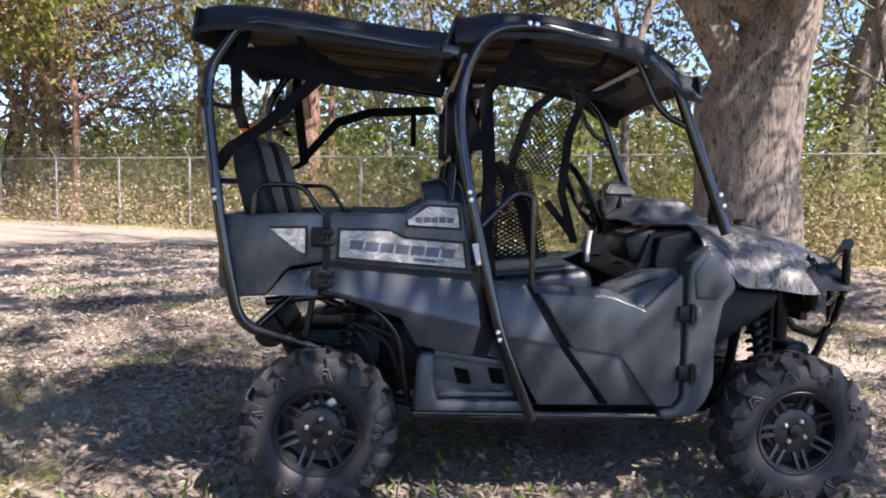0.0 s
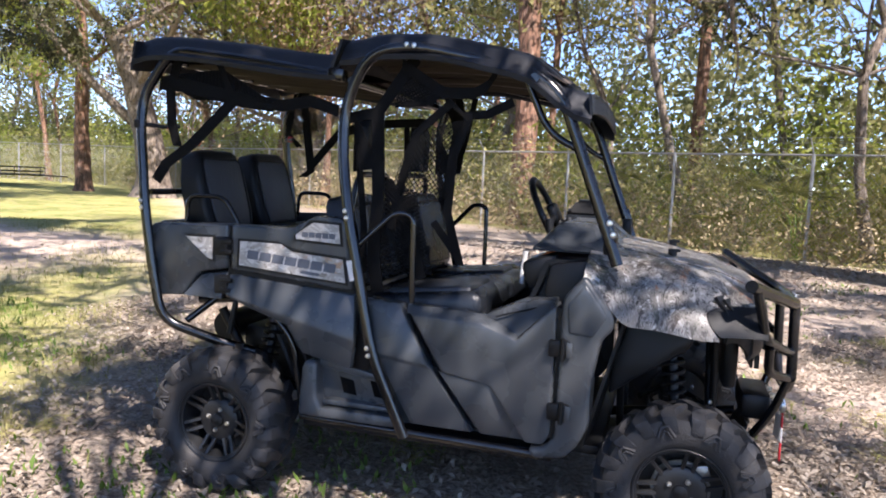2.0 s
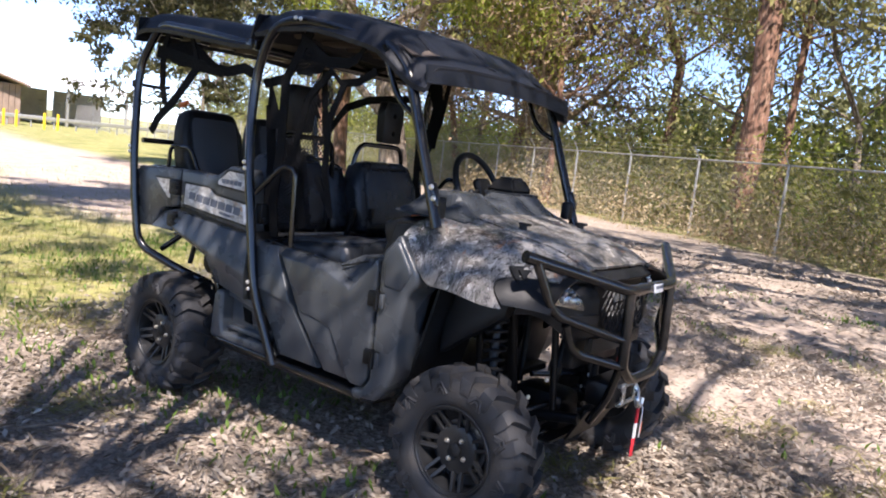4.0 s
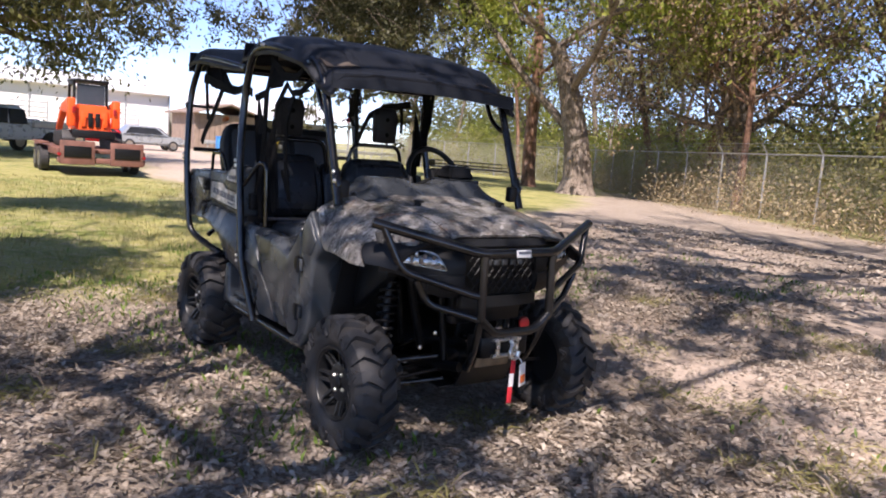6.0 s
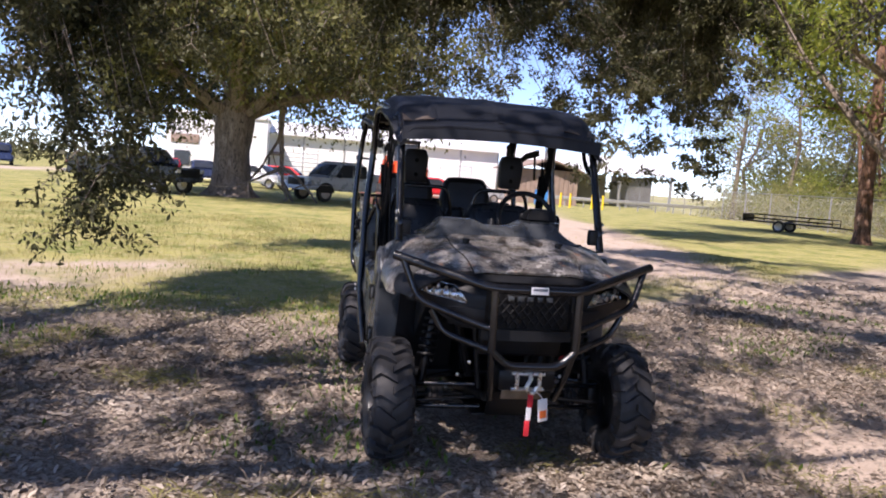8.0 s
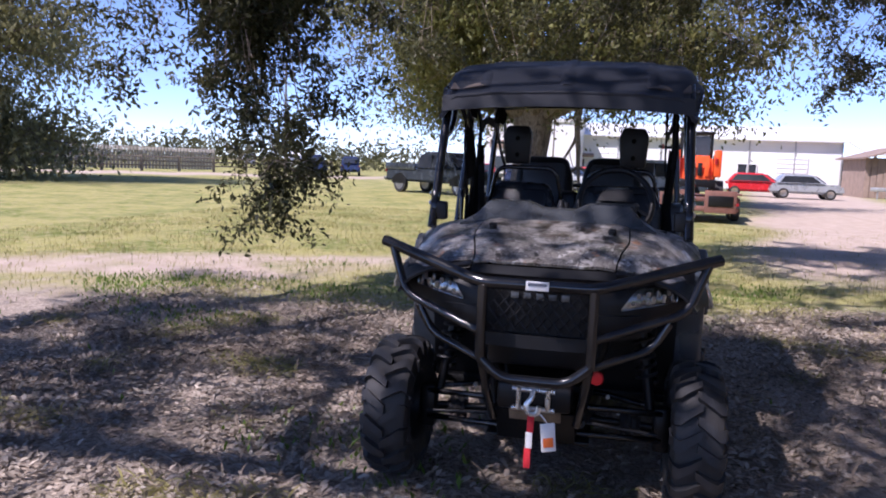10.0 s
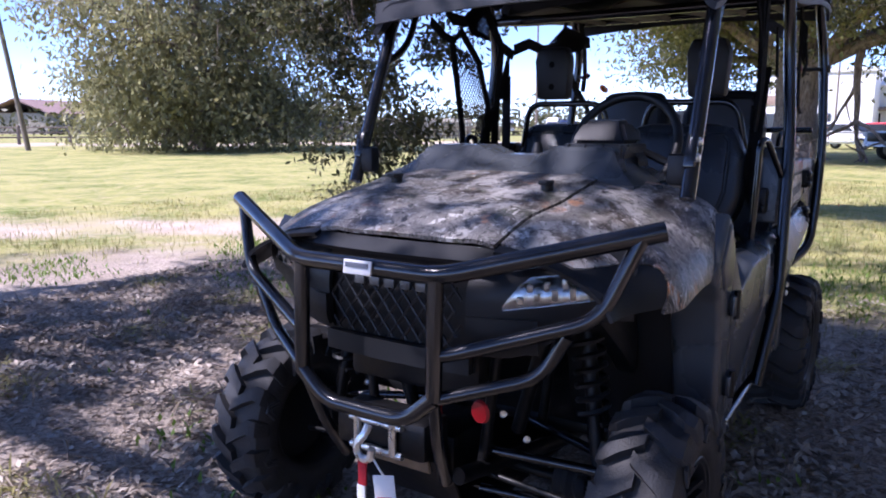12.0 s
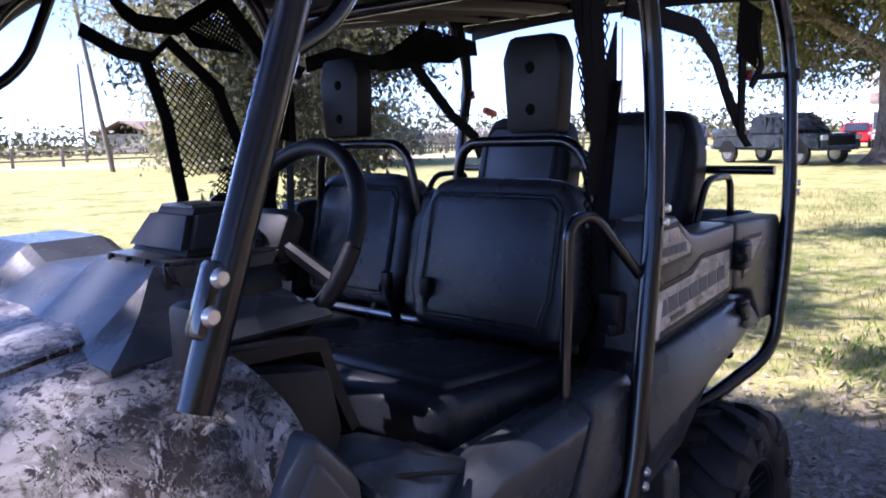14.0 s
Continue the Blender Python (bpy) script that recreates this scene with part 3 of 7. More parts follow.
# -- body sides --
def panel(name, rows, s, material, parent, thick=0.04, bevel=0.006, label=""):
    """A creased panel: rows of (x, y, z) from its top edge to its bottom edge, on side s."""
    bm = bmesh.new()
    front = [[bm.verts.new((x, s * y, z)) for x, y, z in row] for row in rows]
    back = [[bm.verts.new((x, s * (y - thick), z)) for x, y, z in row] for row in rows]
    faces, m, n = [], len(rows), len(rows[0])
    for i in range(m - 1):
        for j in range(n - 1):
            for g in (front, back):
                faces.append(bm.faces.new((g[i][j], g[i + 1][j], g[i + 1][j + 1], g[i][j + 1])))
    rim = [(0, j) for j in range(n)] + [(i, n - 1) for i in range(1, m)] + [(m - 1, j) for j in range(n - 2, -1, -1)] + [(i, 0) for i in range(m - 2, 0, -1)]
    for (a, b), (c, d) in zip(rim, rim[1:] + rim[:1]):
        faces.append(bm.faces.new((front[a][b], front[c][d], back[c][d], back[a][b])))
    bmesh.ops.recalc_face_normals(bm, faces=faces)
    edges = [e for e in bm.edges if len(e.link_faces) == 2 and e.calc_face_angle(0) > 0.5]
    bmesh.ops.bevel(bm, geom=edges, offset=bevel, segments=2, affect="EDGES", profile=0.5)
    return part(name, bm, material, parent, label)


def decal(outline, s, y, owner, label="pale woodland print decal"):
    """A printed patch over a slightly wider dark border plate."""
    cx, cz = sum(p[0] for p in outline) / len(outline), sum(p[1] for p in outline) / len(outline)
    wide = [(x + 0.012 * (1 if x > cx else -1), z + 0.011 * (1 if z > cz else -1)) for x, z in outline]
    d = plate("decal", outline, s * y, s * (y + 0.0045), M["decal"], owner, bevel=0, label=label)
    plate("decal_border", wide, s * (y - 0.002), s * (y + 0.002), M["plastic_dark"], d, bevel=0)
    return d


def build_sides():
    for s in SIDES:
        quarter = [(-1.375, 0.885), (-1.375, 1.125), (-1.345, 1.165), (-0.962, 1.18), (-0.966, 0.985), (-1.09, 0.965), (-1.115, 0.95), (-1.19, 0.85), (-1.31, 0.84)]
        q = plate("bed_corner_panel", quarter, s * 0.60, s * 0.688, M["plastic"], car, bevel=0.012, segments=3)
        panel("corner_facet", [[(-1.107, 0.664, 0.948), (-0.972, 0.664, 0.972)], [(-1.182, 0.700, 0.852), (-0.985, 0.700, 0.85)]], s, M["plastic"], q)
        decal([(-1.17, 1.115), (-1.035, 1.118), (-1.035, 1.02), (-1.06, 1.028)], s, 0.6885, q)
        side = [(-0.942, 0.985), (-0.942, 1.18), (-0.69, 1.178), (-0.64, 1.188), (-0.548, 1.24), (-0.42, 1.235), (-0.405, 1.20), (-0.366, 0.938)]
        b = plate("bed_side_panel", side, s * 0.60, s * 0.692, M["plastic"], car, bevel=0.012, segments=3)
        decal([(-0.895, 1.112), (-0.70, 1.112), (-0.645, 1.082), (-0.412, 1.066), (-0.398, 0.97), (-0.90, 1.008)], s, 0.6925, b, "pale woodland print decal with dark bars for writing")
        decal([(-0.628, 1.14), (-0.63, 1.158), (-0.55, 1.212), (-0.435, 1.208), (-0.425, 1.13)], s, 0.6925, b)
        # dark strip stands in for the shade along the groove
        plate("groove_shade", [(-0.95, 0.99), (-0.365, 0.945), (-0.36, 0.915), (-0.95, 0.95)], s * 0.60, s * 0.677, M["plastic_dark"], b, bevel=0)
        belly = [[(-0.942, 0.700, 0.965), (-0.83, 0.700, 0.956), (-0.655, 0.700, 0.943), (-0.60, 0.700, 0.938), (-0.352, 0.700, 0.925)],
                 [(-0.942, 0.738, 0.878), (-0.83, 0.740, 0.852), (-0.655, 0.742, 0.812), (-0.60, 0.742, 0.799), (-0.335, 0.742, 0.74)],
                 [(-0.935, 0.722, 0.865), (-0.825, 0.718, 0.824), (-0.652, 0.715, 0.768), (-0.59, 0.700, 0.655), (-0.362, 0.700, 0.61)]]
        panel("bed_lower_panel", belly, s, M["plastic"], b, 0.05, 0.008)
        # dark plate in place of the shade in the gap beside the cage tube
        plate("pillar_gap_shade", [(-0.37, 0.945), (-0.305, 0.91), (-0.265, 0.70), (-0.30, 0.60), (-0.37, 0.61)], s * 0.58, s * 0.665, M["plastic_dark"], b, bevel=0.006)
        # plain slanted bars in place of the writing
        for k in range(7):
            x0, z0 = -0.862 + k * 0.0605, 1.058 - k * 0.0047
            plate("lettering_bar", [(x0, z0 - 0.019), (x0 + 0.008, z0 + 0.018), (x0 + 0.059, z0 + 0.014), (x0 + 0.052, z0 - 0.023)], s * 0.6974, s * 0.6986, M["ink"], b, bevel=0)
        plate("lettering_bar", [(-0.605, 0.995), (-0.60, 1.008), (-0.515, 1.001), (-0.52, 0.988)], s * 0.6974, s * 0.6986, M["ink"], b, bevel=0)
        for k in range(5):
            x0 = -0.600 + 0.031 * k
            plate("lettering_bar", [(x0, 1.149), (x0, 1.171), (x0 + 0.027, 1.171), (x0 + 0.027, 1.149)], s * 0.6974, s * 0.6986, M["ink"], b, bevel=0)
        # dark plate fills the upright gap, for the shade between the bed panels
        plate("bed_gap_shade", [(-0.97, 0.86), (-0.97, 1.17), (-0.938, 1.17), (-0.938, 0.86)], s * 0.58, s * 0.665, M["steel_dark"], q, bevel=0)
        for z in (1.085, 0.918):
            h = box("latch", (-0.975, s * 0.700, z), (0.070, 0.045, 0.080), M["plastic_dark"], car, 0.010, label="black bed hinge block")
            for dz in (-0.022, 0.022):
                box("latch_ear", (-0.948, s * 0.722, z + dz), (0.058, 0.022, 0.022), M["steel_dark"], h, 0.006)
            tube("latch_pin", [(-0.948, s * 0.722, z - 0.034), (-0.948, s * 0.722, z + 0.034)], 0.008, M["steel_dark"], h)
        # rear seat step
        st = plate("step_panel", [(-0.565, 0.38), (-0.575, 0.63), (-0.40, 0.62), (-0.36, 0.70), (-0.24, 0.70), (-0.10, 0.39)], s * 0.50, s * 0.630, M["plastic"], car, bevel=0.012)
        plate("step_ledge", [(-0.575, 0.385), (-0.575, 0.425), (-0.17, 0.432), (-0.13, 0.385)], s * 0.60, s * 0.700, M["plastic"], st, bevel=0.010)
        plate("step_tread", [(-0.50, 0.436), (-0.495, 0.462), (-0.19, 0.462), (-0.175, 0.436)], s * 0.60, s * 0.672, M["plastic"], st, bevel=0.008)
        plate("step_brow", [(-0.52, 0.60), (-0.515, 0.635), (-0.205, 0.585), (-0.20, 0.555)], s * 0.60, s * 0.668, M["plastic"], st, bevel=0.008)
        plate("step_pillar", [(-0.60, 0.385), (-0.585, 0.60), (-0.565, 0.63), (-0.515, 0.625), (-0.515, 0.47), (-0.49, 0.42), (-0.49, 0.385)], s * 0.60, s * 0.705, M["plastic"], st, bevel=0.018, segments=3)
        # black plates painted in for the shade of the two step holes
        for x in (-0.435, -0.295):
            plate("step_hole_shade", [(x, 0.555), (x + 0.062, 0.545), (x + 0.078, 0.482), (x + 0.02, 0.488)], s * 0.60, s * 0.6345, M["hole_shade"], st, bevel=0)
        # door: rear half and front half, a seam between them, one crease through both
        d1 = panel("door_rear_panel", [[(-0.315, 0.690, 0.915), (-0.150, 0.690, 0.905)], [(-0.312, 0.708, 0.885), (-0.136, 0.708, 0.875)], [(-0.255, 0.722, 0.702), (-0.018, 0.722, 0.668)],
                                       [(-0.245, 0.712, 0.685), (-0.006, 0.712, 0.652)], [(-0.090, 0.690, 0.412), (0.168, 0.690, 0.412)]], s, M["plastic"], car, 0.08, 0.006)
        d2 = plate("door", [(-0.105, 0.878), (0.19, 0.868), (0.335, 0.812), (0.478, 0.965), (0.486, 0.93), (0.486, 0.455), (0.455, 0.412), (0.388, 0.412), (0.240, 0.614), (0.19, 0.626), (0.040, 0.648)],
                   s * 0.57, s * 0.722, M["plastic"], car, bevel=0.012, segments=3, label="grey plastic front door")
        panel("door_top", [[(-0.128, 0.672, 0.905), (0.185, 0.672, 0.892), (0.332, 0.690, 0.828)], [(-0.118, 0.718, 0.876), (0.19, 0.718, 0.866), (0.336, 0.718, 0.808)]], s, M["plastic"], d2, 0.05, 0.005)
        panel("door_facet", [[(0.022, 0.714, 0.655), (0.19, 0.714, 0.631), (0.244, 0.714, 0.618)], [(0.205, 0.688, 0.412), (0.30, 0.688, 0.412), (0.392, 0.688, 0.412)]], s, M["plastic"], d2, 0.06, 0.005)
        panel("door_pad", [[(0.19, 0.640, 0.885), (0.335, 0.640, 0.952), (0.472, 0.650, 0.978)], [(0.205, 0.690, 0.862), (0.335, 0.690, 0.815), (0.474, 0.700, 0.960)]], s, M["plastic"], d2, 0.13, 0.006)
        tube("pad_line", [(0.24, s * 0.668, 0.888), (0.335, s * 0.664, 0.918), (0.44, s * 0.670, 0.952)], 0.004, M["plastic_dark"], d2)
        plate("door_inner", [(-0.30, 0.87), (-0.10, 0.875), (0.12, 0.845), (0.33, 0.80), (0.46, 0.93), (0.47, 0.42), (-0.08, 0.41), (-0.26, 0.68)], s * 0.54, s * 0.63, M["plastic_dark"], d2, bevel=0.01)
        for x, z in ((0.505, 0.800), (0.512, 0.556)):
            h = box("door_hinge", (x, s * 0.732, z), (0.084, 0.024, 0.066), M["steel_dark"], d2, 0.008, label="black steel door hinge")
            part("hinge_pin", add_tube(bmesh.new(), [(x + 0.012, s * 0.746, z - 0.042), (x + 0.012, s * 0.746, z + 0.042)], 0.010, 10), M["steel_dark"], h)
            box("hinge_leaf", (x + 0.038, s * 0.742, z), (0.022, 0.014, 0.060), M["plastic"], h, 0.004)
        # front fender pillar with its arch
        pillar = [(0.502, 0.94), (0.51, 1.0), (0.585, 1.085), (0.70, 0.935), (0.70, 0.89), (0.655, 0.84), (0.628, 0.68), (0.628, 0.51), (0.595, 0.43), (0.545, 0.372), (0.42, 0.355), (0.40, 0.395), (0.462, 0.408), (0.502, 0.455)]
        f = plate("front_pillar_panel", pillar, s * 0.56, s * 0.728, M["plastic"], car, bevel=0.020, segments=4)
        plate("pillar_facet", [(0.522, 0.965), (0.588, 1.055), (0.675, 0.935), (0.625, 0.855), (0.535, 0.86)], s * 0.70, s * 0.736, M["plastic"], f, bevel=0.012, segments=3)
        # dark plate behind the door edge, for the shade in its gap
        plate("door_gap_shade", [(0.476, 0.44), (0.476, 0.95), (0.515, 0.95), (0.515, 0.44)], s * 0.60, s * 0.70, M["steel_dark"], f, bevel=0)
        sheet("wheel_arch_liner", lambda u, v: Vector((0.60 + 0.14 * v + 0.02 * u, s * (0.60 - 0.34 * u), 0.38 + 0.54 * v)), steps(0, 1, 3), steps(0, 1, 5), M["plastic_dark"], f, 0.012)
        plate("inner_fender", [(0.68, 0.72), (0.74, 0.885), (1.00, 0.86), (0.98, 0.80), (0.78, 0.66), (0.68, 0.58)], s * 0.44, s * 0.50, M["plastic_dark"], f, bevel=0.02)
        # sill and the bright rail along it
        n1 = tube("side_rail", [(-0.60, s * 0.668, 0.372), (0.30, s * 0.690, 0.366), (0.44, s * 0.688, 0.362)], 0.0165, M["tube"], car, 0.06, 12)
        box("sill", (-0.05, s * 0.60, 0.355), (1.08, 0.14, 0.050), M["plastic_dark"], car, 0.012)


build_sides()


# -- hood, fenders, nose --
def hood_point(x, y, raise_by=0.0):
    w = 0.69 - 0.085 * ease(x, 0.98, 1.22) - 0.03 * ease(-x, -0.75, -0.58)
    top = 1.165 - 0.10 * ease(x, 0.60, 1.30) - 0.05 * ease(x, 1.05, 1.28)
    low = 1.09 - 0.165 * ease(x, 0.56, 0.76) - 0.025 * ease(x, 0.8, 1.05)
    t = min(1.0, abs(y) / w)
    z = low + (top + 0.012 - low) * (1 - t ** 4.6) ** 0.62 - 0.02 * t * t
    return Vector((x, y, z + raise_by))


def across(a, b, n, x):
    w = 0.69 - 0.085 * ease(x, 0.98, 1.22) - 0.03 * ease(-x, -0.75, -0.58)
    return [w * math.sin(t * math.pi / 2) for t in steps(math.asin(min(1, a / w)) / (math.pi / 2), 1.0, n)]


def print_end(v):
    """How far ahead the printed skin reaches: to the lip on top, less far down the side."""
    return 1.205 - 0.185 * ease(v, 0.42, 0.68) + 0.05 * ease(v, 0.7, 1.0)


def build_hood():
    hood = sheet("hood", lambda u, v: hood_point(u, v * (0.335 - 0.05 * ease(u, 0.9, 1.22)), 0.004 + 0.007 * math.exp(-((abs(v) - 0.8) / 0.12) ** 2)), steps(0.66, 1.225, 16), steps(-1, 1, 19), M["camo"], car, 0.012,
                 "hood printed in grey-brown woodland pattern")
    for s in SIDES:
        def fender(u, v, s=s):
            x = 0.575 + u * (print_end(v) - 0.575)
            inner = 0.342 - 0.05 * ease(x, 0.9, 1.22)
            w = 0.69 - 0.085 * ease(x, 0.98, 1.22) - 0.03 * ease(-x, -0.75, -0.58)
            y = inner + (w - inner) * math.sin(v * math.pi / 2)
            return hood_point(0.575 + u * (print_end(v) - 0.575), s * y)
        sheet("fender", fender, steps(0, 1, 18), steps(0, 1, 22), M["camo"], car, 0.010, "front fender printed in woodland pattern")
        def corner(u, v, s=s):
            x = print_end(v) + 0.003 + u * (1.238 - print_end(v))
            inner = 0.342 - 0.05 * ease(x, 0.9, 1.22)
            w = 0.687 - 0.085 * ease(x, 0.98, 1.22) - 0.03 * ease(-x, -0.75, -0.58)
            y = inner + (w - inner) * math.sin(v * math.pi / 2)
            p = hood_point(x, s * y, -0.004)
            p.z = max(p.z, 0.888)
            return p
        sheet("fender_corner", corner, steps(0, 1, 9), steps(0, 1, 22), M["plastic_dark"], car, 0.010)
        k = bmesh.new()
        add_tube(k, [(0.888, s * 0.263, 1.13), (0.888, s * 0.263, 1.165)], 0.018, 10)
        add_box(k, (0.895, s * 0.263, 1.166), (0.05, 0.03, 0.012), 0.004)
        part("hood_clip", k, M["plastic_dark"], hood, "black rubber hood clip")
    # raised dark cowl behind the hood
    def cowl(u, v):
        lobe = 0.72 + 0.28 * max(0.0, min(1.0, (abs(v) - 0.16) / 0.16, (0.86 - abs(v)) / 0.10))
        front = max(0.0, min(1.0, (0.715 - u) / 0.13))
        back = max(0.0, min(1.0, (u - 0.33) / 0.10))
        flank = max(0.0, min(1.0, (1.0 - abs(v)) / 0.27))
        return Vector((u, v * 0.455, 1.152 + 0.105 * min(front, flank, back) * lobe))
    sheet("cowl", cowl, steps(0.34, 0.72, 20), steps(-1, 1, 51), M["plastic"], car, 0.01, "dark grey moulded cowl with two flat-topped lobes").data.shade_flat()


build_hood()


def nose_x(y, z):
    return 1.285 - 0.52 * abs(y) ** 2.0 * (1 - 0.25 * ease(z, 0.85, 1.0)) - 0.10 * ease(z, 0.90, 1.06) - 0.05 * ease(-z, -0.80, -0.70)


def nose_low(y):
    return 0.745 + 0.115 * ease(y, 0.30, 0.56)


def build_nose():
    for s in SIDES:
        sheet("nose_panel", lambda u, v: Vector((nose_x(u, nose_low(u) + (1.035 - nose_low(u)) * v), s * u, nose_low(u) + (1.035 - nose_low(u)) * v)), steps(0.225, 0.60, 12), steps(0, 1, 9), M["plastic_dark"], car, 0.012)
        def lens(u, v):
            y = 0.318 + 0.215 * u
            z0, z1 = 0.876 + 0.038 * u, 0.886 + 0.066 * min(1.0, 4.2 * u) + 0.030 * u
            z = z0 + (z1 - z0) * v
            return Vector((nose_x(y, z) + 0.010, s * y, z))
        h = sheet("headlight", lambda u, v: lens(u, v) - Vector((0.006, 0, 0)), steps(0, 1, 12), steps(0, 1, 6), M["reflector"], car, 0.003, "clear headlight with bright reflector")
        ob = sheet("headlight_lens", lens, steps(0, 1, 12), steps(0, 1, 6), M["lens"], h, 0.004)
        for k in range(9):
            p = lens(0.20 + 0.09 * k, 0.35 + 0.3 * (k % 2))
            box("reflector_facet", (p.x - 0.002, p.y, p.z), (0.012, 0.015, 0.016 + 0.003 * k), M[("zinc", "metal", "reflector")[k % 3]], h, 0.003, spin(0, 25 - 12 * (k % 3), 25 * s))
        sheet("brow", lambda u, v: Vector((nose_x(u, v) + 0.016, s * u, v)), steps(0.24, 0.58, 8), steps(0.985, 1.025, 3), M["plastic_dark"], car, 0.012)
        sheet("cheek", lambda u, v: Vector((nose_x(u, v) + 0.018 * (1 - v / 2), s * u, v)), steps(0.23, 0.40, 8), steps(0.765, 0.855, 4), M["plastic_dark"], car, 0.012)
    # grille: frame, lattice and badge shape
    g = sheet("grille", lambda u, v: Vector((1.235, u, v)), steps(-0.235, 0.235, 3), steps(0.70, 1.0, 3), M["steel_dark"], car, 0.01)
    lat = bmesh.new()
    for k in range(-8, 14):
        for sl in SIDES:
            pts = []
            for z in steps(0.765, 0.955, 7):
                y = -0.30 + 0.045 * k + sl * (z - 0.86) * 0.8
                if abs(y) < 0.215:
                    pts.append((1.262, y, z))
            if len(pts) > 1:
                add_tube(lat, pts, 0.0045, 5)
    part("grille_lattice", lat, M["plastic_dark"], g, "black lattice grille")
    for y0 in steps(-0.12, 0.08, 5):
        box("badge_bar", (1.272, y0 + 0.02, 0.915), (0.012, 0.033, 0.026), M["plastic"], g, 0.003)
    sheet("lower_valance", lambda u, v: Vector((1.275 - 0.3 * u * u, u, v)), steps(-0.235, 0.235, 7), steps(0.70, 0.755, 3), M["plastic_dark"], car, 0.02)
    sheet("hood_lip", lambda u, v: Vector((1.235 + 0.045 * v - 0.3 * u * u, u, 1.025 - 0.03 * v)), steps(-0.29, 0.29, 9), steps(0, 1, 3), M["plastic_dark"], car, 0.012)


build_nose()


def build_bull_bar():
    bar = tube("bull_bar", [(1.16, -0.685, 1.092), (1.19, -0.62, 1.075), (1.377, -0.225, 0.975), (1.377, 0.225, 0.975), (1.19, 0.62, 1.075), (1.16, 0.685, 1.092)], 0.0235, M["tube"], car, 0.05, 14, "gloss black tube bull bar")
    for s in SIDES:
        tube("upright", [(1.377, s * 0.214, 0.965), (1.385, s * 0.214, 0.67)], 0.021, M["tube"], bar, 0, 12)
        tube("outer_loop", [(1.185, s * 0.64, 1.075), (1.235, s * 0.565, 0.885), (1.36, s * 0.25, 0.785), (1.38, s * 0.214, 0.78)], 0.018, M["tube"], bar, 0.06, 12)
        tube("lower_loop", [(1.26, s * 0.50, 0.845), (1.265, s * 0.44, 0.735), (1.37, s * 0.23, 0.675), (1.385, s * 0.20, 0.668)], 0.017, M["tube"], bar, 0.06, 12)
        tube("mount_leg", [(1.385, s * 0.214, 0.69), (1.33, s * 0.19, 0.52), (1.26, s * 0.17, 0.40)], 0.018, M["tube"], bar, 0.05, 10)
    tube("bottom_tube", [(1.385, -0.214, 0.675), (1.385, -0.13, 0.60), (1.385, 0.13, 0.60), (1.385, 0.214, 0.675)], 0.021, M["tube"], bar, 0.05, 12)
    p = box("name_plate", (1.404, 0.0, 0.977), (0.006, 0.088, 0.036), M["white_plastic"], bar, 0.002, spin(0, -8, 0), "small white plate with dark and red bars")
    box("print_bar", (1.4085, 0.0, 0.983), (0.002, 0.072, 0.012), M["ink"], p, 0, spin(0, -8, 0))
    box("print_bar", (1.4065, 0.0, 0.966), (0.002, 0.072, 0.007), M["red_plastic"], p, 0, spin(0, -8, 0))


build_bull_bar()


def build_winch():
    w = box("winch", (1.27, 0, 0.515), (0.12, 0.30, 0.11), M["steel_dark"], car, 0.02, label="black winch behind the bull bar")
    for s in SIDES:
        part("fairlead_roller", add_tube(bmesh.new(), [(1.345, s * 0.058, 0.475), (1.345, s * 0.058, 0.56)], 0.011, 10), M["zinc"], w, "bright fairlead roller")
    for z in (0.475, 0.552):
        part("fairlead_roller", add_tube(bmesh.new(), [(1.338, -0.085, z), (1.338, 0.085, z)], 0.010, 10), M["zinc"], w, "bright fairlead roller")
    hk = bmesh.new()
    add_tube(hk, [(1.37, 0.0, 0.555), (1.385, 0.0, 0.535), (1.395, -0.025, 0.505), (1.395, -0.012, 0.472), (1.395, 0.022, 0.472), (1.395, 0.030, 0.505)], 0.011, 8, 0.02)
    hook = part("winch_hook", hk, M["zinc"], w, "pale steel winch hook")
    segs = [(0.475, 0.40, "red_strap"), (0.40, 0.335, "white_plastic"), (0.335, 0.255, "red_strap")]
    st = None
    for k, (z1, z0, mat) in enumerate(segs):
        o = box("pull_strap" if k == 0 else "strap_band", (1.398, -0.004 * k, (z0 + z1) / 2), (0.006, 0.026, z1 - z0), M[mat], w if k == 0 else st, 0.001, label="red and white winch pull strap" if k == 0 else "")
        st = st or o
    tg = box("hang_tag", (1.392, 0.070, 0.385), (0.004, 0.058, 0.115), M["white_plastic"], w, 0.002, spin(6, 0, 18), "white hang tag with a small orange block")
    box("tag_print", (1.3955, 0.072, 0.365), (0.003, 0.040, 0.038), M["orange_label"], tg, 0.001, spin(6, 0, 18))
    tube("tag_tie", [(1.39, 0.022, 0.485), (1.395, 0.05, 0.46), (1.392, 0.066, 0.438)], 0.003, M["white_plastic"], tg)
    part("recovery_cap", add_lathe(bmesh.new(), [(0, -0.006), (0.028, -0.005), (0.032, 0.004)], 16), M["red_plastic"], car, "red round cap").matrix_basis = pose(1.20, 0.235, 0.585, 0, 0, 75)


build_winch()


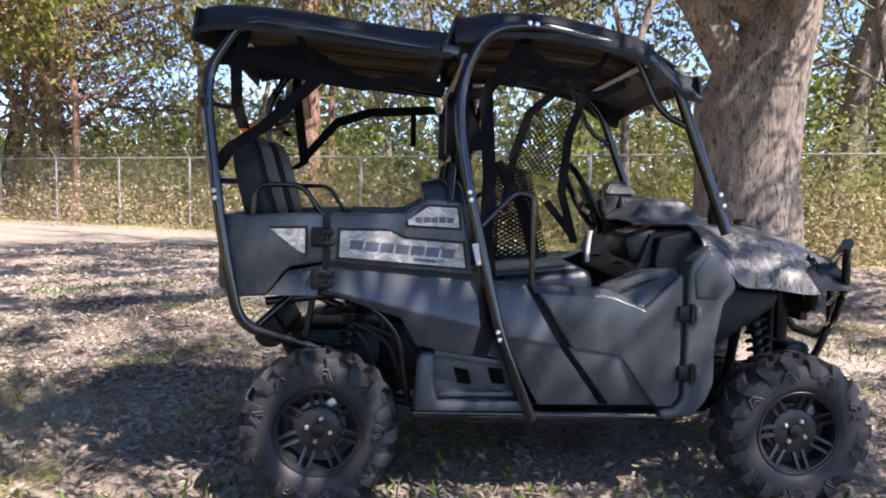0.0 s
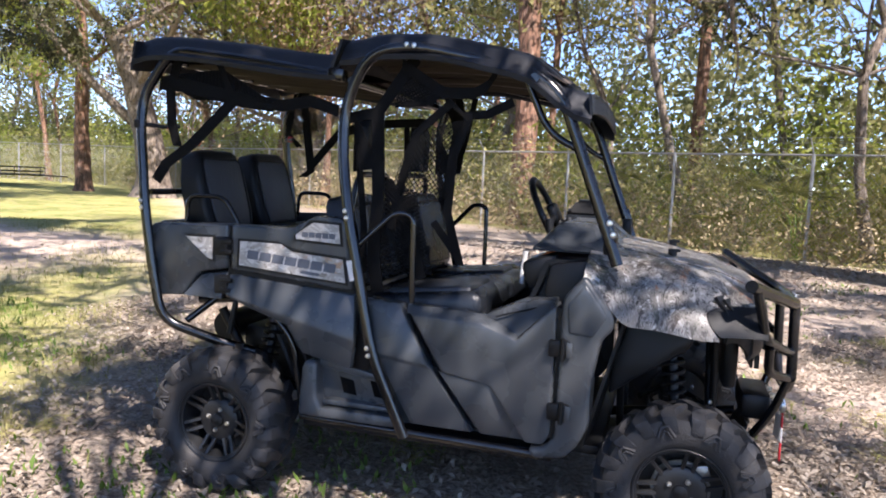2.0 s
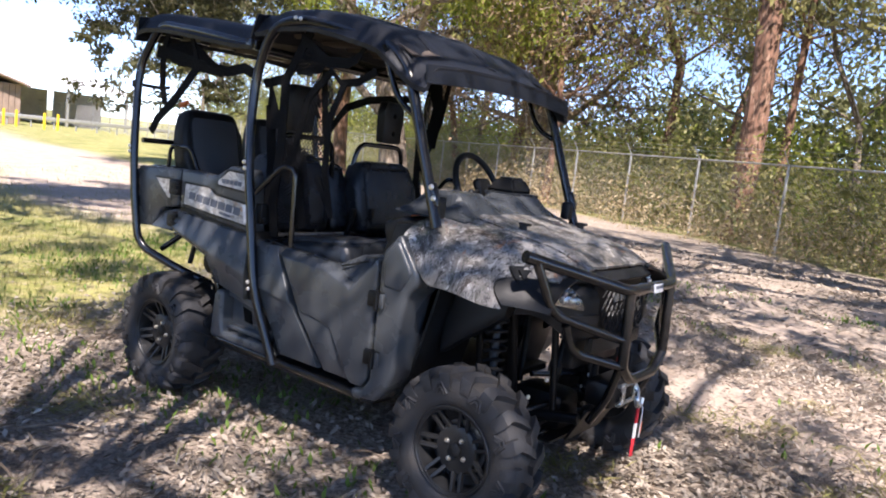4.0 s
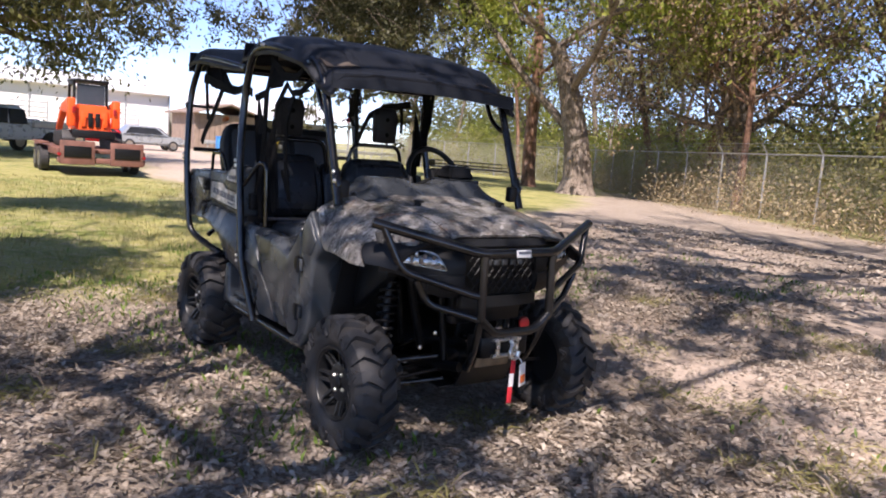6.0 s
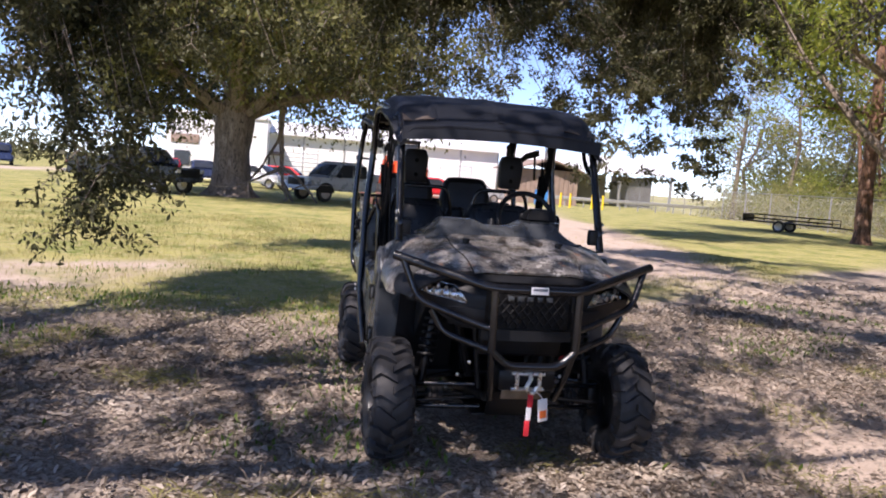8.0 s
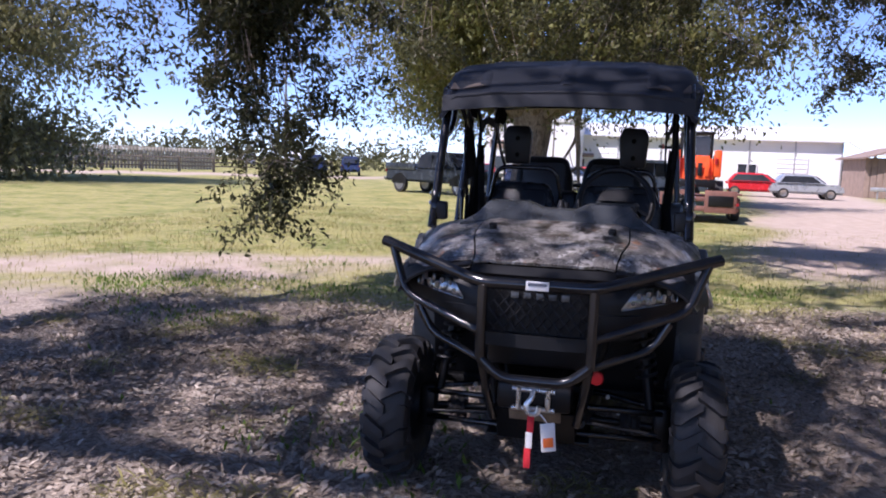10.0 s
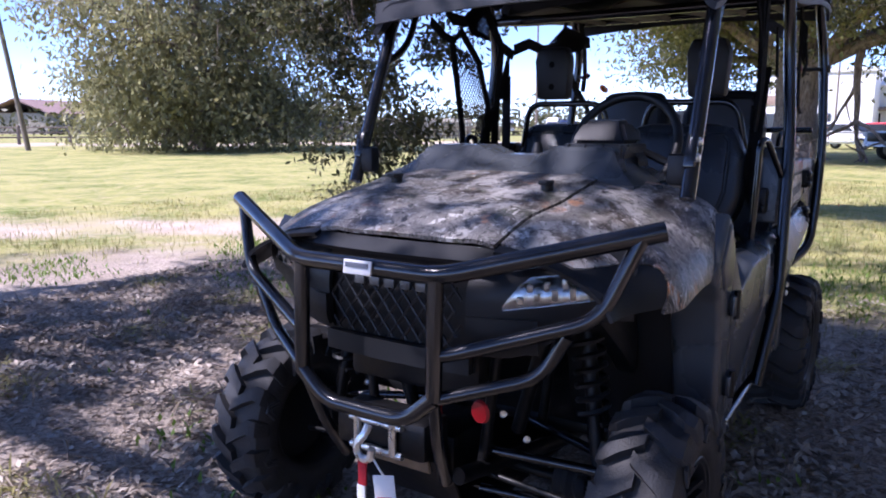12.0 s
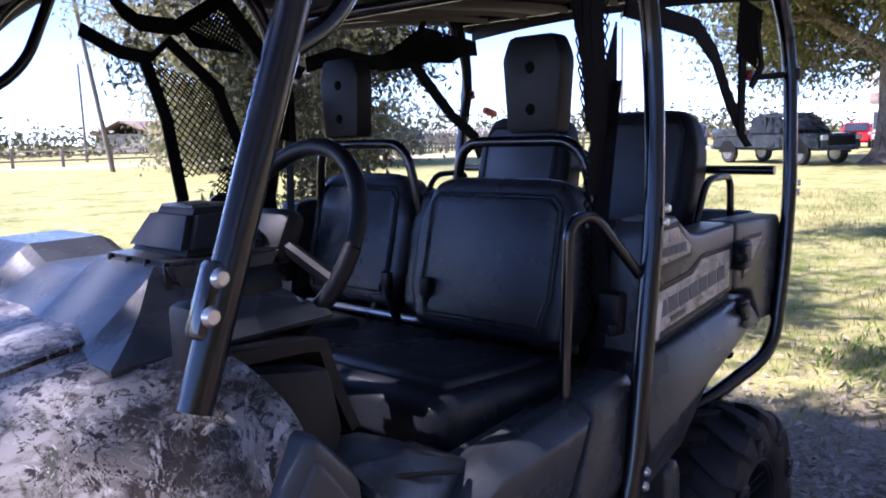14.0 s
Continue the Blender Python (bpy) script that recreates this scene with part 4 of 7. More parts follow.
# -- roll cage and roofs --
def build_cage():
    for s in SIDES:
        a = tube("front_cage_tube", [(0.69, s * 0.625, 1.12), (0.45, s * 0.615, 1.745), (0.33, s * 0.62, 1.845), (-0.14, s * 0.675, 1.935), (-0.33, s * 0.68, 1.91), (-0.43, s * 0.675, 1.71),
                                     (-0.43, s * 0.69, 1.50), (-0.385, s * 0.715, 1.25), (-0.255, s * 0.735, 0.69), (-0.115, s * 0.70, 0.355)], 0.0235, M["tube"], car, 0.10, 14, "gloss black roll cage tube")
        c = tube("rear_cage_tube", [(-0.44, s * 0.655, 1.815), (-0.90, s * 0.655, 1.885), (-1.28, s * 0.655, 1.93), (-1.41, s * 0.67, 1.73), (-1.415, s * 0.685, 1.60), (-1.375, s * 0.71, 1.25), (-1.335, s * 0.71, 0.97),
                                    (-1.29, s * 0.70, 0.73), (-1.02, s * 0.60, 0.63), (-0.86, s * 0.52, 0.58)], 0.0225, M["tube"], car, 0.09, 14, "gloss black rear cage tube")
        tube("corner_brace", [(0.28, s * 0.605, 1.865), (0.375, s * 0.602, 1.655), (0.43, s * 0.606, 1.595), (0.532, s * 0.618, 1.545)], 0.014, M["tube"], a, 0.06)
        for px, py, pz in ((-0.39, 0.742, 1.272), (-0.383, 0.742, 1.243), (-0.268, 0.762, 0.722), (-0.261, 0.762, 0.692), (-0.165, 0.702, 1.936), (-0.135, 0.701, 1.932)):
            part("bolt", add_lathe(bmesh.new(), [(0, -0.008), (0.008, -0.007), (0.011, 0.0)], 10), M["zinc"], a, "bright bolt head").matrix_basis = pose(px, s * py, pz, 0, 0, 0 if s < 0 else 180)
        for px, py, pz in ((-1.378, 0.735, 1.262), (-1.374, 0.735, 1.234)):
            part("bolt", add_lathe(bmesh.new(), [(0, -0.008), (0.008, -0.007), (0.011, 0.0)], 10), M["zinc"], c, "bright bolt head").matrix_basis = pose(px, s * py, pz, 0, 0, 0 if s < 0 else 180)
        fb = box("pillar_bracket", (0.655, s * 0.621, 1.250), (0.036, 0.036, 0.100), M["tube"], a, 0.010, spin(0, -21, 0))
        for px, pz in ((0.652, 1.280), (0.668, 1.236)):
            part("bolt", add_lathe(bmesh.new(), [(0, -0.009), (0.009, -0.008), (0.013, 0.0)], 12), M["zinc"], fb, "bright bolt head").matrix_basis = pose(px, s * 0.6415, pz, 0, 0, 0 if s < 0 else 180)
        box("tube_bracket", (-0.475, s * 0.668, 1.825), (0.075, 0.05, 0.045), M["tube"], c, 0.008, spin(0, 8, 0))
        tube("grab_rail", [(-0.345, s * 0.70, 1.13), (-0.20, s * 0.665, 1.275), (-0.125, s * 0.655, 1.265), (-0.12, s * 0.645, 0.89)], 0.0125, M["tube"], car, 0.05, 12, "black tube grab rail")
        tube("bed_rail", [(-1.26, s * 0.56, 1.15), (-1.25, s * 0.56, 1.29), (-1.06, s * 0.56, 1.29), (-0.97, s * 0.56, 1.15)], 0.0115, M["tube"], car, 0.05, 12, "black tube hand rail")
        box("pillar_clamp", (-1.42, s * 0.69, 1.60), (0.03, 0.05, 0.04), M["plastic_dark"], c, 0.008)
        tube("belt_anchor", [(-1.41, s * 0.68, 1.60), (-1.36, s * 0.60, 1.595), (-1.30, s * 0.56, 1.60)], 0.010, M["plastic_dark"], c)
        box("belt_button", (-1.33, s * 0.585, 1.60), (0.03, 0.02, 0.035), M["red_plastic"], c, 0.006, label="red buckle")
        box("sticker", (-0.355, s * 0.741, 1.03), (0.026, 0.004, 0.085), M["white_plastic"], a, 0.001, spin(0, -13, 0), "white sticker")
    for x, z, r in ((-0.41, 1.80, 0.020), (-1.31, 1.89, 0.018), (0.34, 1.815, 0.018), (-1.375, 1.30, 0.015)):
        tube("cross_tube", [(x, -0.66, z), (x, 0.66, z)], r, M["tube"], car)
    for y in (-0.30, 0.30):
        tube("headrest_frame", [(-0.46, y - 0.24, 1.18), (-0.44, y - 0.19, 1.42), (-0.44, y + 0.19, 1.42), (-0.46, y + 0.24, 1.18)], 0.014, M["tube"], car, 0.07, 12, "black tube headrest hoop")


build_cage()


def roof_skin(x0, x1, zfun, half, drop, crown=0.035):
    def fn(u, v):
        t = abs(v)
        rib = 0.008 * math.exp(-((t - 0.55) / 0.07) ** 2)
        w = half(u)
        return Vector((u, v * w, zfun(u) + crown * (1 - t * t) + rib - drop * ease(t, 0.88, 1.0)))
    return fn


def build_roofs():
    zf = lambda x: 1.985 - 0.012 * ease(-x, 0.30, 0.42) * 2 - 0.10 * ease(x, -0.15, 0.50) - 0.135 * ease(x, 0.28, 0.56)
    v = [math.sin(t * math.pi / 2) for t in steps(-1, 1, 31)]
    f = sheet("front_roof", roof_skin(-0.46, 0.56, zf, lambda u: 0.665 - 0.05 * ease(u, 0.2, 0.56), 0.085), steps(-0.455, 0.56, 18), v, M["roof"], car, 0.02, "dark textured plastic roof panel")
    sheet("roof_front_lip", lambda u, w: Vector((0.555 + 0.01 * u, w * 0.60, zf(0.56) + 0.03 * (1 - w * w) - 0.075 * u + 0.012)), steps(0, 1, 3), steps(-1, 1, 17), M["roof"], f, 0.012)
    sheet("roof_rear_lip", lambda u, w: Vector((-0.455 - 0.045 * u, w * 0.655, 1.965 + 0.035 * (1 - w * w) - 0.12 * u)), steps(0, 1, 4), steps(-1, 1, 17), M["roof"], f, 0.012)
    zr = lambda x: 1.985 - 0.085 * ease(x, -1.35, -0.40) - 0.02 * ease(-x, 1.36, 1.46)
    r = sheet("rear_roof", roof_skin(-1.46, -0.46, zr, lambda u: 0.665, 0.085), steps(-1.455, -0.47, 16), v, M["roof"], car, 0.02, "dark textured plastic rear roof panel")
    sheet("roof_tail_lip", lambda u, w: Vector((-1.455 - 0.02 * u, w * 0.655, 1.965 + 0.035 * (1 - w * w) - 0.13 * u)), steps(0, 1, 4), steps(-1, 1, 17), M["roof"], r, 0.012)
    for y in (-0.40, 0.0, 0.40):
        sheet("roof_rib", lambda u, w: Vector((u, y + 0.035 * w, zf(u) + 0.035 * (1 - (y / 0.66) ** 2) + 0.007 * (1 - w * w) + 0.001)), steps(-0.38, 0.46, 10), steps(-1, 1, 5), M["roof"], f, 0.004)
    for x0, x1, zfun, owner in ((-0.42, 0.46, lambda x: 1.915 - 0.03 * ease(x, -0.1, 0.30) - 0.09 * ease(x, 0.28, 0.50), f), (-1.36, -0.50, lambda x: 1.90 - 0.05 * ease(x, -1.3, -0.5), r)):
        sheet("roof_liner", lambda u, w: Vector((u, w * 0.585, zfun(u) + 0.02 * math.cos(w * 9) * (abs(w) < 0.9))), steps(x0, x1, 8), steps(-1, 1, 21), M["liner"], owner, 0.006, "brown roof underside with ribs")
        for y in (-0.46, -0.28, -0.10, 0.10, 0.28, 0.46):
            sheet("liner_rib", lambda u, w: Vector((u, y + 0.018 * w, zfun(u) - 0.012 - 0.016 * (1 - w * w))), steps(x0 + 0.03, x1 - 0.05, 6), (-1.0, -0.6, 0.0, 0.6, 1.0), M["liner"], owner, 0.004)


build_roofs()


# -- cabin --
def cushion(name, centre, size, material, parent, turn=None, bevel=0.04, label=""):
    return box(name, centre, size, material, parent, bevel, turn, label, 4)


def shaped_back(name, foot, width, height, depth, lean, material, parent, label="", face="vinyl"):
    """A padded back with rounded shoulders, side bolsters and a stitched centre, leaning backwards."""
    h = width / 2
    bm = bmesh.new()
    add_plate(bm, [(-h * 0.86, 0), (-h, height * 0.25), (-h, height * 0.68), (-h * 0.80, height * 0.97), (-h * 0.55, height), (h * 0.55, height), (h * 0.80, height * 0.97), (h, height * 0.68), (h, height * 0.25), (h * 0.86, 0)],
              -depth, 0.0, 0, 0.035, 4)
    ob = part(name, bm, material, parent, label)
    ob.matrix_basis = pose(*foot, 0, -lean, 0)
    if width > 0.3:
        inset = [(-h * 0.66, height * 0.10), (-h * 0.74, height * 0.30), (-h * 0.74, height * 0.80), (-h * 0.64, height * 0.87), (h * 0.64, height * 0.87), (h * 0.74, height * 0.80), (h * 0.74, height * 0.30), (h * 0.66, height * 0.10)]
        plate("seat_inset", inset, -0.02, 0.006, M[face], ob, 0, 0.008, "", 3)
        ring = [(0.004, y * 1.05, z * 1.0 + 0.006 * (1 if z > height / 2 else -1)) for y, z in inset]
        tube("welt", ring + ring[:1], 0.003, M["plastic_dark"], ob, 0, 6)
    return ob


def build_cabin():
    box("floor_pan", (0.12, 0, 0.37), (1.10, 1.14, 0.04), M["plastic_dark"], car, 0.01)
    box("seat_base", (-0.22, 0, 0.60), (0.44, 1.10, 0.36), M["plastic_dark"], car, 0.03)
    box("rear_bulkhead", (-0.50, 0, 0.78), (0.06, 1.16, 0.60), M["plastic_dark"], car, 0.02)
    # front bench
    b = cushion("bench_seat", (-0.12, 0, 0.865), (0.56, 1.12, 0.14), M["vinyl"], car, spin(0, -6, 0), 0.05, "black vinyl front bench seat with grey inserts")
    for y in (-0.33, 0.33):
        cushion("seat_insert", (-0.09, y, 0.932), (0.38, 0.36, 0.045), M["vinyl_grey"] if y < 0 else M["vinyl"], b, spin(0, -6, 0), 0.02)
    for y, w in ((-0.335, 0.46), (-0.03, 0.15), (0.285, 0.54)):
        bk = shaped_back("seat_back", (-0.375 + 0.10 * (y > 0.1), y, 0.945), w, 0.405 if w > 0.3 else 0.36, 0.11, 14, M["vinyl"], car, "black vinyl seat back")
    for y in (-0.45, -0.22, 0.12, 0.40):
        tube("seat_bracket", [(-0.36, y, 0.90), (-0.415, y, 0.96), (-0.45, y, 1.12)], 0.012, M["steel_dark"], car, 0.03, 8)
    tube("seat_rail", [(-0.375, -0.52, 0.925), (-0.375, 0.52, 0.925)], 0.011, M["metal"], car, 0, 8, "dull metal seat rail")
    for y in (-0.05, 0.10):
        tube("buckle_stalk", [(-0.33, y, 0.92), (-0.30, y, 0.99), (-0.29, y, 1.03)], 0.013, M["plastic_dark"], car, 0.02, 8)
        box("buckle", (-0.288, y, 1.05), (0.022, 0.034, 0.05), M["plastic_dark"], car, 0.006)
    for s in SIDES:
        h = plate("headrest", [(s * 0.285, 1.44), (s * 0.272, 1.62), (s * 0.295, 1.675), (s * 0.43, 1.675), (s * 0.455, 1.62), (s * 0.44, 1.44)], -0.47, -0.41, M["plastic_dark"], car, axis=0, bevel=0.015, label="black moulded headrest with two holes")
        # black discs stand in for the shade inside the headrest holes
        for z in (1.497, 1.597):
            part("headrest_hole_shade", add_lathe(bmesh.new(), [(0, -0.002), (0.012, -0.003), (0.017, 0.004)], 14), M["hole_shade"], h).matrix_basis = pose(-0.409, s * 0.362, z, 0, 0, 90)
    # bed with two rear seats
    box("bed_floor", (-0.95, 0, 0.91), (0.86, 1.20, 0.03), M["plastic_dark"], car, 0.006)
    box("tailgate", (-1.355, 0, 1.02), (0.05, 1.20, 0.30), M["plastic"], car, 0.015)
    box("bed_front_wall", (-0.50, 0, 1.06), (0.04, 1.20, 0.34), M["plastic_dark"], car, 0.012)
    for y in (-0.27, 0.23):
        s1 = cushion("rear_seat", (-1.02, y, 1.08), (0.40, 0.44, 0.12), M["vinyl"], car, spin(0, -4, 0), 0.04, "black vinyl rear seat")
        bk = shaped_back("rear_seat_back", (-1.17, y, 1.10), 0.43, 0.425, 0.10, 15, M["plastic_dark"], car, "rear seat back with black moulded frame and grey padding", "vinyl_grey")
        sh = shaped_back("rear_seat_shell", (-1.25, y, 1.12), 0.42, 0.34, 0.05, 13, M["plastic_dark"], car)
    # dash
    d = sheet("dashboard", lambda u, v: Vector((0.62 - 0.28 * u, v * 0.53, 1.14 - 0.02 * u - 0.16 * ease(u, 0.75, 1.0) + 0.012 * math.sin(v * 8))), steps(0, 1, 10), steps(-1, 1, 19), M["plastic_dark"], car, 0.02, "dark moulded dashboard")
    box("dash_face", (0.40, 0, 0.96), (0.08, 1.02, 0.20), M["plastic_dark"], d, 0.03, spin(0, 25, 0))
    box("glove_box", (0.385, -0.33, 1.06), (0.16, 0.34, 0.12), M["plastic_dark"], d, 0.03, spin(0, -18, 0))
    box("warning_label", (0.405, -0.33, 1.1325), (0.10, 0.19, 0.003), M["orange_label"], d, 0.001, spin(0, -18, 0), "orange and white warning label")
    box("label_print", (0.352, -0.33, 1.1155), (0.05, 0.19, 0.003), M["white_plastic"], d, 0.001, spin(0, -18, 0))
    bm = bmesh.new()
    add_cabin(bm, (0.385, 0.555, 0.100), (0.425, 0.515, 0.066), 1.268, 1.338, 0.012)
    bmesh.ops.translate(bm, verts=bm.verts, vec=(0, 0.285, 0))
    pod = part("gauge_pod", bm, M["plastic_dark"], d, "grey faceted gauge pod with a ribbed visor")
    bm = bmesh.new()
    add_cabin(bm, (0.400, 0.560, 0.088), (0.375, 0.585, 0.112), 1.205, 1.266, 0.008)
    bmesh.ops.translate(bm, verts=bm.verts, vec=(0, 0.285, 0))
    part("gauge_visor", bm, M["plastic"], pod)
    for k in range(4):
        box("visor_rib", (0.578, 0.195 + 0.06 * k, 1.240), (0.012, 0.008, 0.050), M["plastic_dark"], pod, 0.003)
    box("pod_crease", (0.47, 0.285, 1.339), (0.07, 0.10, 0.006), M["plastic"], pod, 0.002)
    for y in (0.235, 0.335):
        part("gauge", add_lathe(bmesh.new(), [(0, -0.02), (0.036, -0.02), (0.042, -0.01), (0.044, 0.03)], 20), M["tube"], pod, "round gauge").matrix_basis = pose(0.405, y, 1.255, 0, 0, -90)
    for y, z in ((0.20, 1.20), (0.36, 1.20)):
        part("vent", add_lathe(bmesh.new(), [(0.012, -0.05), (0.038, -0.055), (0.046, -0.04), (0.046, 0.05)], 18), M["plastic_dark"], pod, "round dark vent").matrix_basis = pose(0.44, y, z, 0, 0, -90)
    part("dash_knob", add_lathe(bmesh.new(), [(0, -0.026), (0.020, -0.022), (0.027, 0.0), (0.020, 0.022), (0.012, 0.05)], 16), M["plastic_dark"], d, "round black knob").matrix_basis = pose(0.42, 0.0, 1.215, 90, 0, 0)
    part("shift_knob", add_tube(bmesh.new(), [(0.36, 0.02, 1.14), (0.33, 0.02, 1.20), (0.325, 0.02, 1.25)], 0.020, 10), M["plastic_dark"], d)
    tube("hanging_tag", [(0.245, -0.10, 1.10), (0.235, -0.10, 1.02), (0.235, -0.105, 0.95)], 0.012, M["white_plastic"], d, label="pale hanging key tag")
    for s in SIDES:
        plate("dash_end", [(0.45, 0.82), (0.41, 1.00), (0.43, 1.10), (0.58, 1.13), (0.64, 1.06), (0.62, 0.80)], s * 0.515, s * 0.575, M["plastic_dark"], d, 1, 0.015)
    box("belt_tongue", (-1.295, -0.46, 1.525), (0.075, 0.03, 0.028), M["orange_label"], car, 0.010, spin(0, -15, 0), "orange-red belt tongue")
    # steering wheel
    ring = bmesh.new()
    pts = [Vector((0, 0.192 * math.cos(a), 0.192 * math.sin(a))) for a in (2 * math.pi * k / 36 for k in range(37))]
    add_tube(ring, pts, 0.0165, 10, caps=False)
    sw = part("steering_wheel", ring, M["plastic_dark"], car, "black three-spoke steering wheel")
    sw.matrix_basis = pose(0.285, 0.275, 1.255, 0, -27, 0)
    hub = bmesh.new()
    add_box(hub, (0.03, 0, 0), (0.05, 0.12, 0.10), 0.02)
    for a in (200, 340, 270):
        q = radians(a)
        add_tube(hub, [(0.03, 0.04 * math.cos(q), 0.04 * math.sin(q)), (0.0, 0.186 * math.cos(q), 0.186 * math.sin(q))], 0.014, 8)
    part("wheel_hub", hub, M["plastic_dark"], sw)
    tube("steering_column", [(0.31, 0.27, 1.235), (0.52, 0.27, 1.10)], 0.03, M["plastic_dark"], car)
    for s in SIDES:
        bk = box("mirror_mount", (0.655, s * 0.585, 1.20), (0.05, 0.06, 0.09), M["plastic_dark"], car, 0.012)


build_cabin()


# -- side nets --
def add_strap(bm, pts, width, side, thick=0.004):
    """A flat strap along points; its width lies along side."""
    w = Vector(side).normalized() * width / 2
    rows = [[bm.verts.new(Vector(p) + w * a + Vector((0, thick * b, 0))) for a, b in ((-1, -1), (1, -1), (1, 1), (-1, 1))] for p in pts]
    for p, q in zip(rows, rows[1:]):
        for k in range(4):
            bm.faces.new((p[k], p[(k + 1) % 4], q[(k + 1) % 4], q[k]))


def add_net(bm, corners, cell, gauge):
    """A diamond net over a four-cornered patch, of thin cord."""
    a, b, c, d = (Vector(p) for p in corners)
    fn = lambda u, v: (a * (1 - u) + b * u) * (1 - v) + (d * (1 - u) + c * u) * v
    nu, nv = max(2, int((b - a).length / cell)), max(2, int((d - a).length / cell))
    for k in range(-nv, nu + nv):
        for way in SIDES:
            run = [(k + 0.0 + (way * j if way > 0 else nv - j), j) for j in range(nv + 1)]
            pts = [fn(i / nu, j / nv) for i, j in run if 0 <= i <= nu]
            if len(pts) > 1:
                add_tube(bm, [pts[0], pts[-1]], gauge, 3, caps=False)


def build_nets():
    for s in SIDES:
        y = s * 0.60
        # rear opening
        n = bmesh.new()
        if s < 0:
            runs = ([(-1.27, 1.91), (-1.32, 1.76), (-1.32, 1.61), (-1.29, 1.51)], 0.045), ([(-1.40, 1.35), (-1.35, 1.43), (-1.21, 1.52), (-0.99, 1.72), (-1.05, 1.84), (-1.08, 1.89)], 0.05), \
                   ([(-0.99, 1.72), (-0.76, 1.70), (-0.62, 1.72), (-0.49, 1.68)], 0.05), ([(-1.38, 1.79), (-1.24, 1.78), (-0.96, 1.72), (-0.80, 1.70)], 0.06)
            add_net(n, ((-1.38, y, 1.82), (-1.05, y, 1.85), (-0.80, y, 1.71), (-1.22, y, 1.73)), 0.016, 0.0036)
            add_net(n, ((-1.36, y + 0.015, 1.80), (-1.02, y + 0.02, 1.83), (-0.86, y + 0.015, 1.71), (-1.20, y + 0.02, 1.72)), 0.015, 0.0034)
        else:
            runs = ([(-1.24, 1.88), (-1.24, 1.78), (-1.20, 1.42), (-1.26, 1.38)], 0.05), ([(-1.22, 1.42), (-1.12, 1.53), (-1.02, 1.64), (-0.84, 1.70), (-0.48, 1.72)], 0.05), ([(-1.33, 1.76), (-1.36, 1.63), (-1.28, 1.56)], 0.035), \
                   ([(-0.60, 1.72), (-0.60, 1.52)], 0.03)
            add_net(n, ((-1.38, y, 1.80), (-1.18, y, 1.82), (-1.16, y, 1.66), (-1.34, y, 1.62)), 0.018, 0.0034)
        for pts, w in runs:
            add_strap(n, [(x, y + 0.012 * math.sin(9 * x + 5 * z), z) for x, z in pts], w, (pts[0][1] - pts[-1][1], 0, pts[-1][0] - pts[0][0]))
        part("rear_side_net", n, M["web"], car, "black webbing side net")
        # front opening, the net let down and gathered at the B pillar
        f = bmesh.new()
        if s < 0:
            runs = ([(-0.15, 1.90), (-0.32, 1.68), (-0.46, 1.65)], 0.05), ([(-0.32, 1.68), (-0.30, 1.34), (-0.31, 1.09), (-0.29, 0.93)], 0.055), ([(-0.21, 1.87), (-0.03, 1.76), (0.09, 1.76), (0.14, 1.79), (0.18, 1.85)], 0.045), \
                   ([(-0.16, 1.58), (0.0, 1.72), (0.06, 1.67), (0.15, 1.68), (0.25, 1.73)], 0.035), ([(0.08, 1.67), (0.02, 1.51), (0.0, 1.28), (0.06, 1.07)], 0.035), ([(-0.06, 1.24), (0.06, 1.09)], 0.03), \
                   ([(0.0, 1.72), (-0.14, 1.60), (-0.20, 1.42), (-0.24, 1.20)], 0.035), ([(-0.27, 1.40), (-0.16, 1.22), (-0.10, 1.00)], 0.05)
            add_net(f, ((-0.21, y, 1.86), (-0.03, y, 1.77), (-0.08, y, 1.71), (-0.24, y, 1.70)), 0.016, 0.0036)
            add_net(f, ((-0.16, y, 1.60), (0.07, y, 1.66), (0.0, y, 1.34), (-0.25, y, 1.36)), 0.019, 0.0024)
            for k in range(2):
                add_net(f, ((-0.30 + 0.02 * k, y + 0.014 * k, 1.40), (-0.13 - 0.02 * k, y + 0.018 * k, 1.36), (-0.05 - 0.03 * k, y + 0.016 * k, 1.02), (-0.36 + 0.02 * k, y + 0.012 * k, 1.00)), 0.019 - 0.001 * k, 0.0027)
        else:
            runs = ([(-0.36, 1.86), (-0.30, 1.68), (-0.33, 1.50), (-0.34, 1.30)], 0.055), ([(-0.30, 1.88), (-0.27, 1.66), (-0.30, 1.44)], 0.045), ([(-0.33, 1.50), (-0.40, 1.44)], 0.04), ([(-0.20, 1.86), (-0.26, 1.60), (-0.32, 1.42)], 0.03)
            add_net(f, ((-0.38, y, 1.84), (-0.20, y, 1.86), (-0.27, y, 1.45), (-0.37, y, 1.42)), 0.030, 0.0024)
            add_net(f, ((-0.40, y - 0.03, 1.40), (-0.33, y - 0.03, 1.40), (-0.31, y - 0.03, 1.04), (-0.38, y - 0.03, 1.02)), 0.024, 0.0026)
        for pts, w in runs:
            add_strap(f, [(x, y + 0.014 * math.sin(11 * x + 7 * z), z) for x, z in pts], w, (pts[0][1] - pts[-1][1], 0, pts[-1][0] - pts[0][0]))
        part("front_side_net", f, M["web"], car, "black webbing and mesh side net, hanging loose")
        # seat belt and reel at the B pillar
        r = box("belt_reel", (-0.37, s * 0.62, 1.03), (0.05, 0.06, 0.10), M["plastic_dark"], car, 0.012)
        st = bmesh.new()
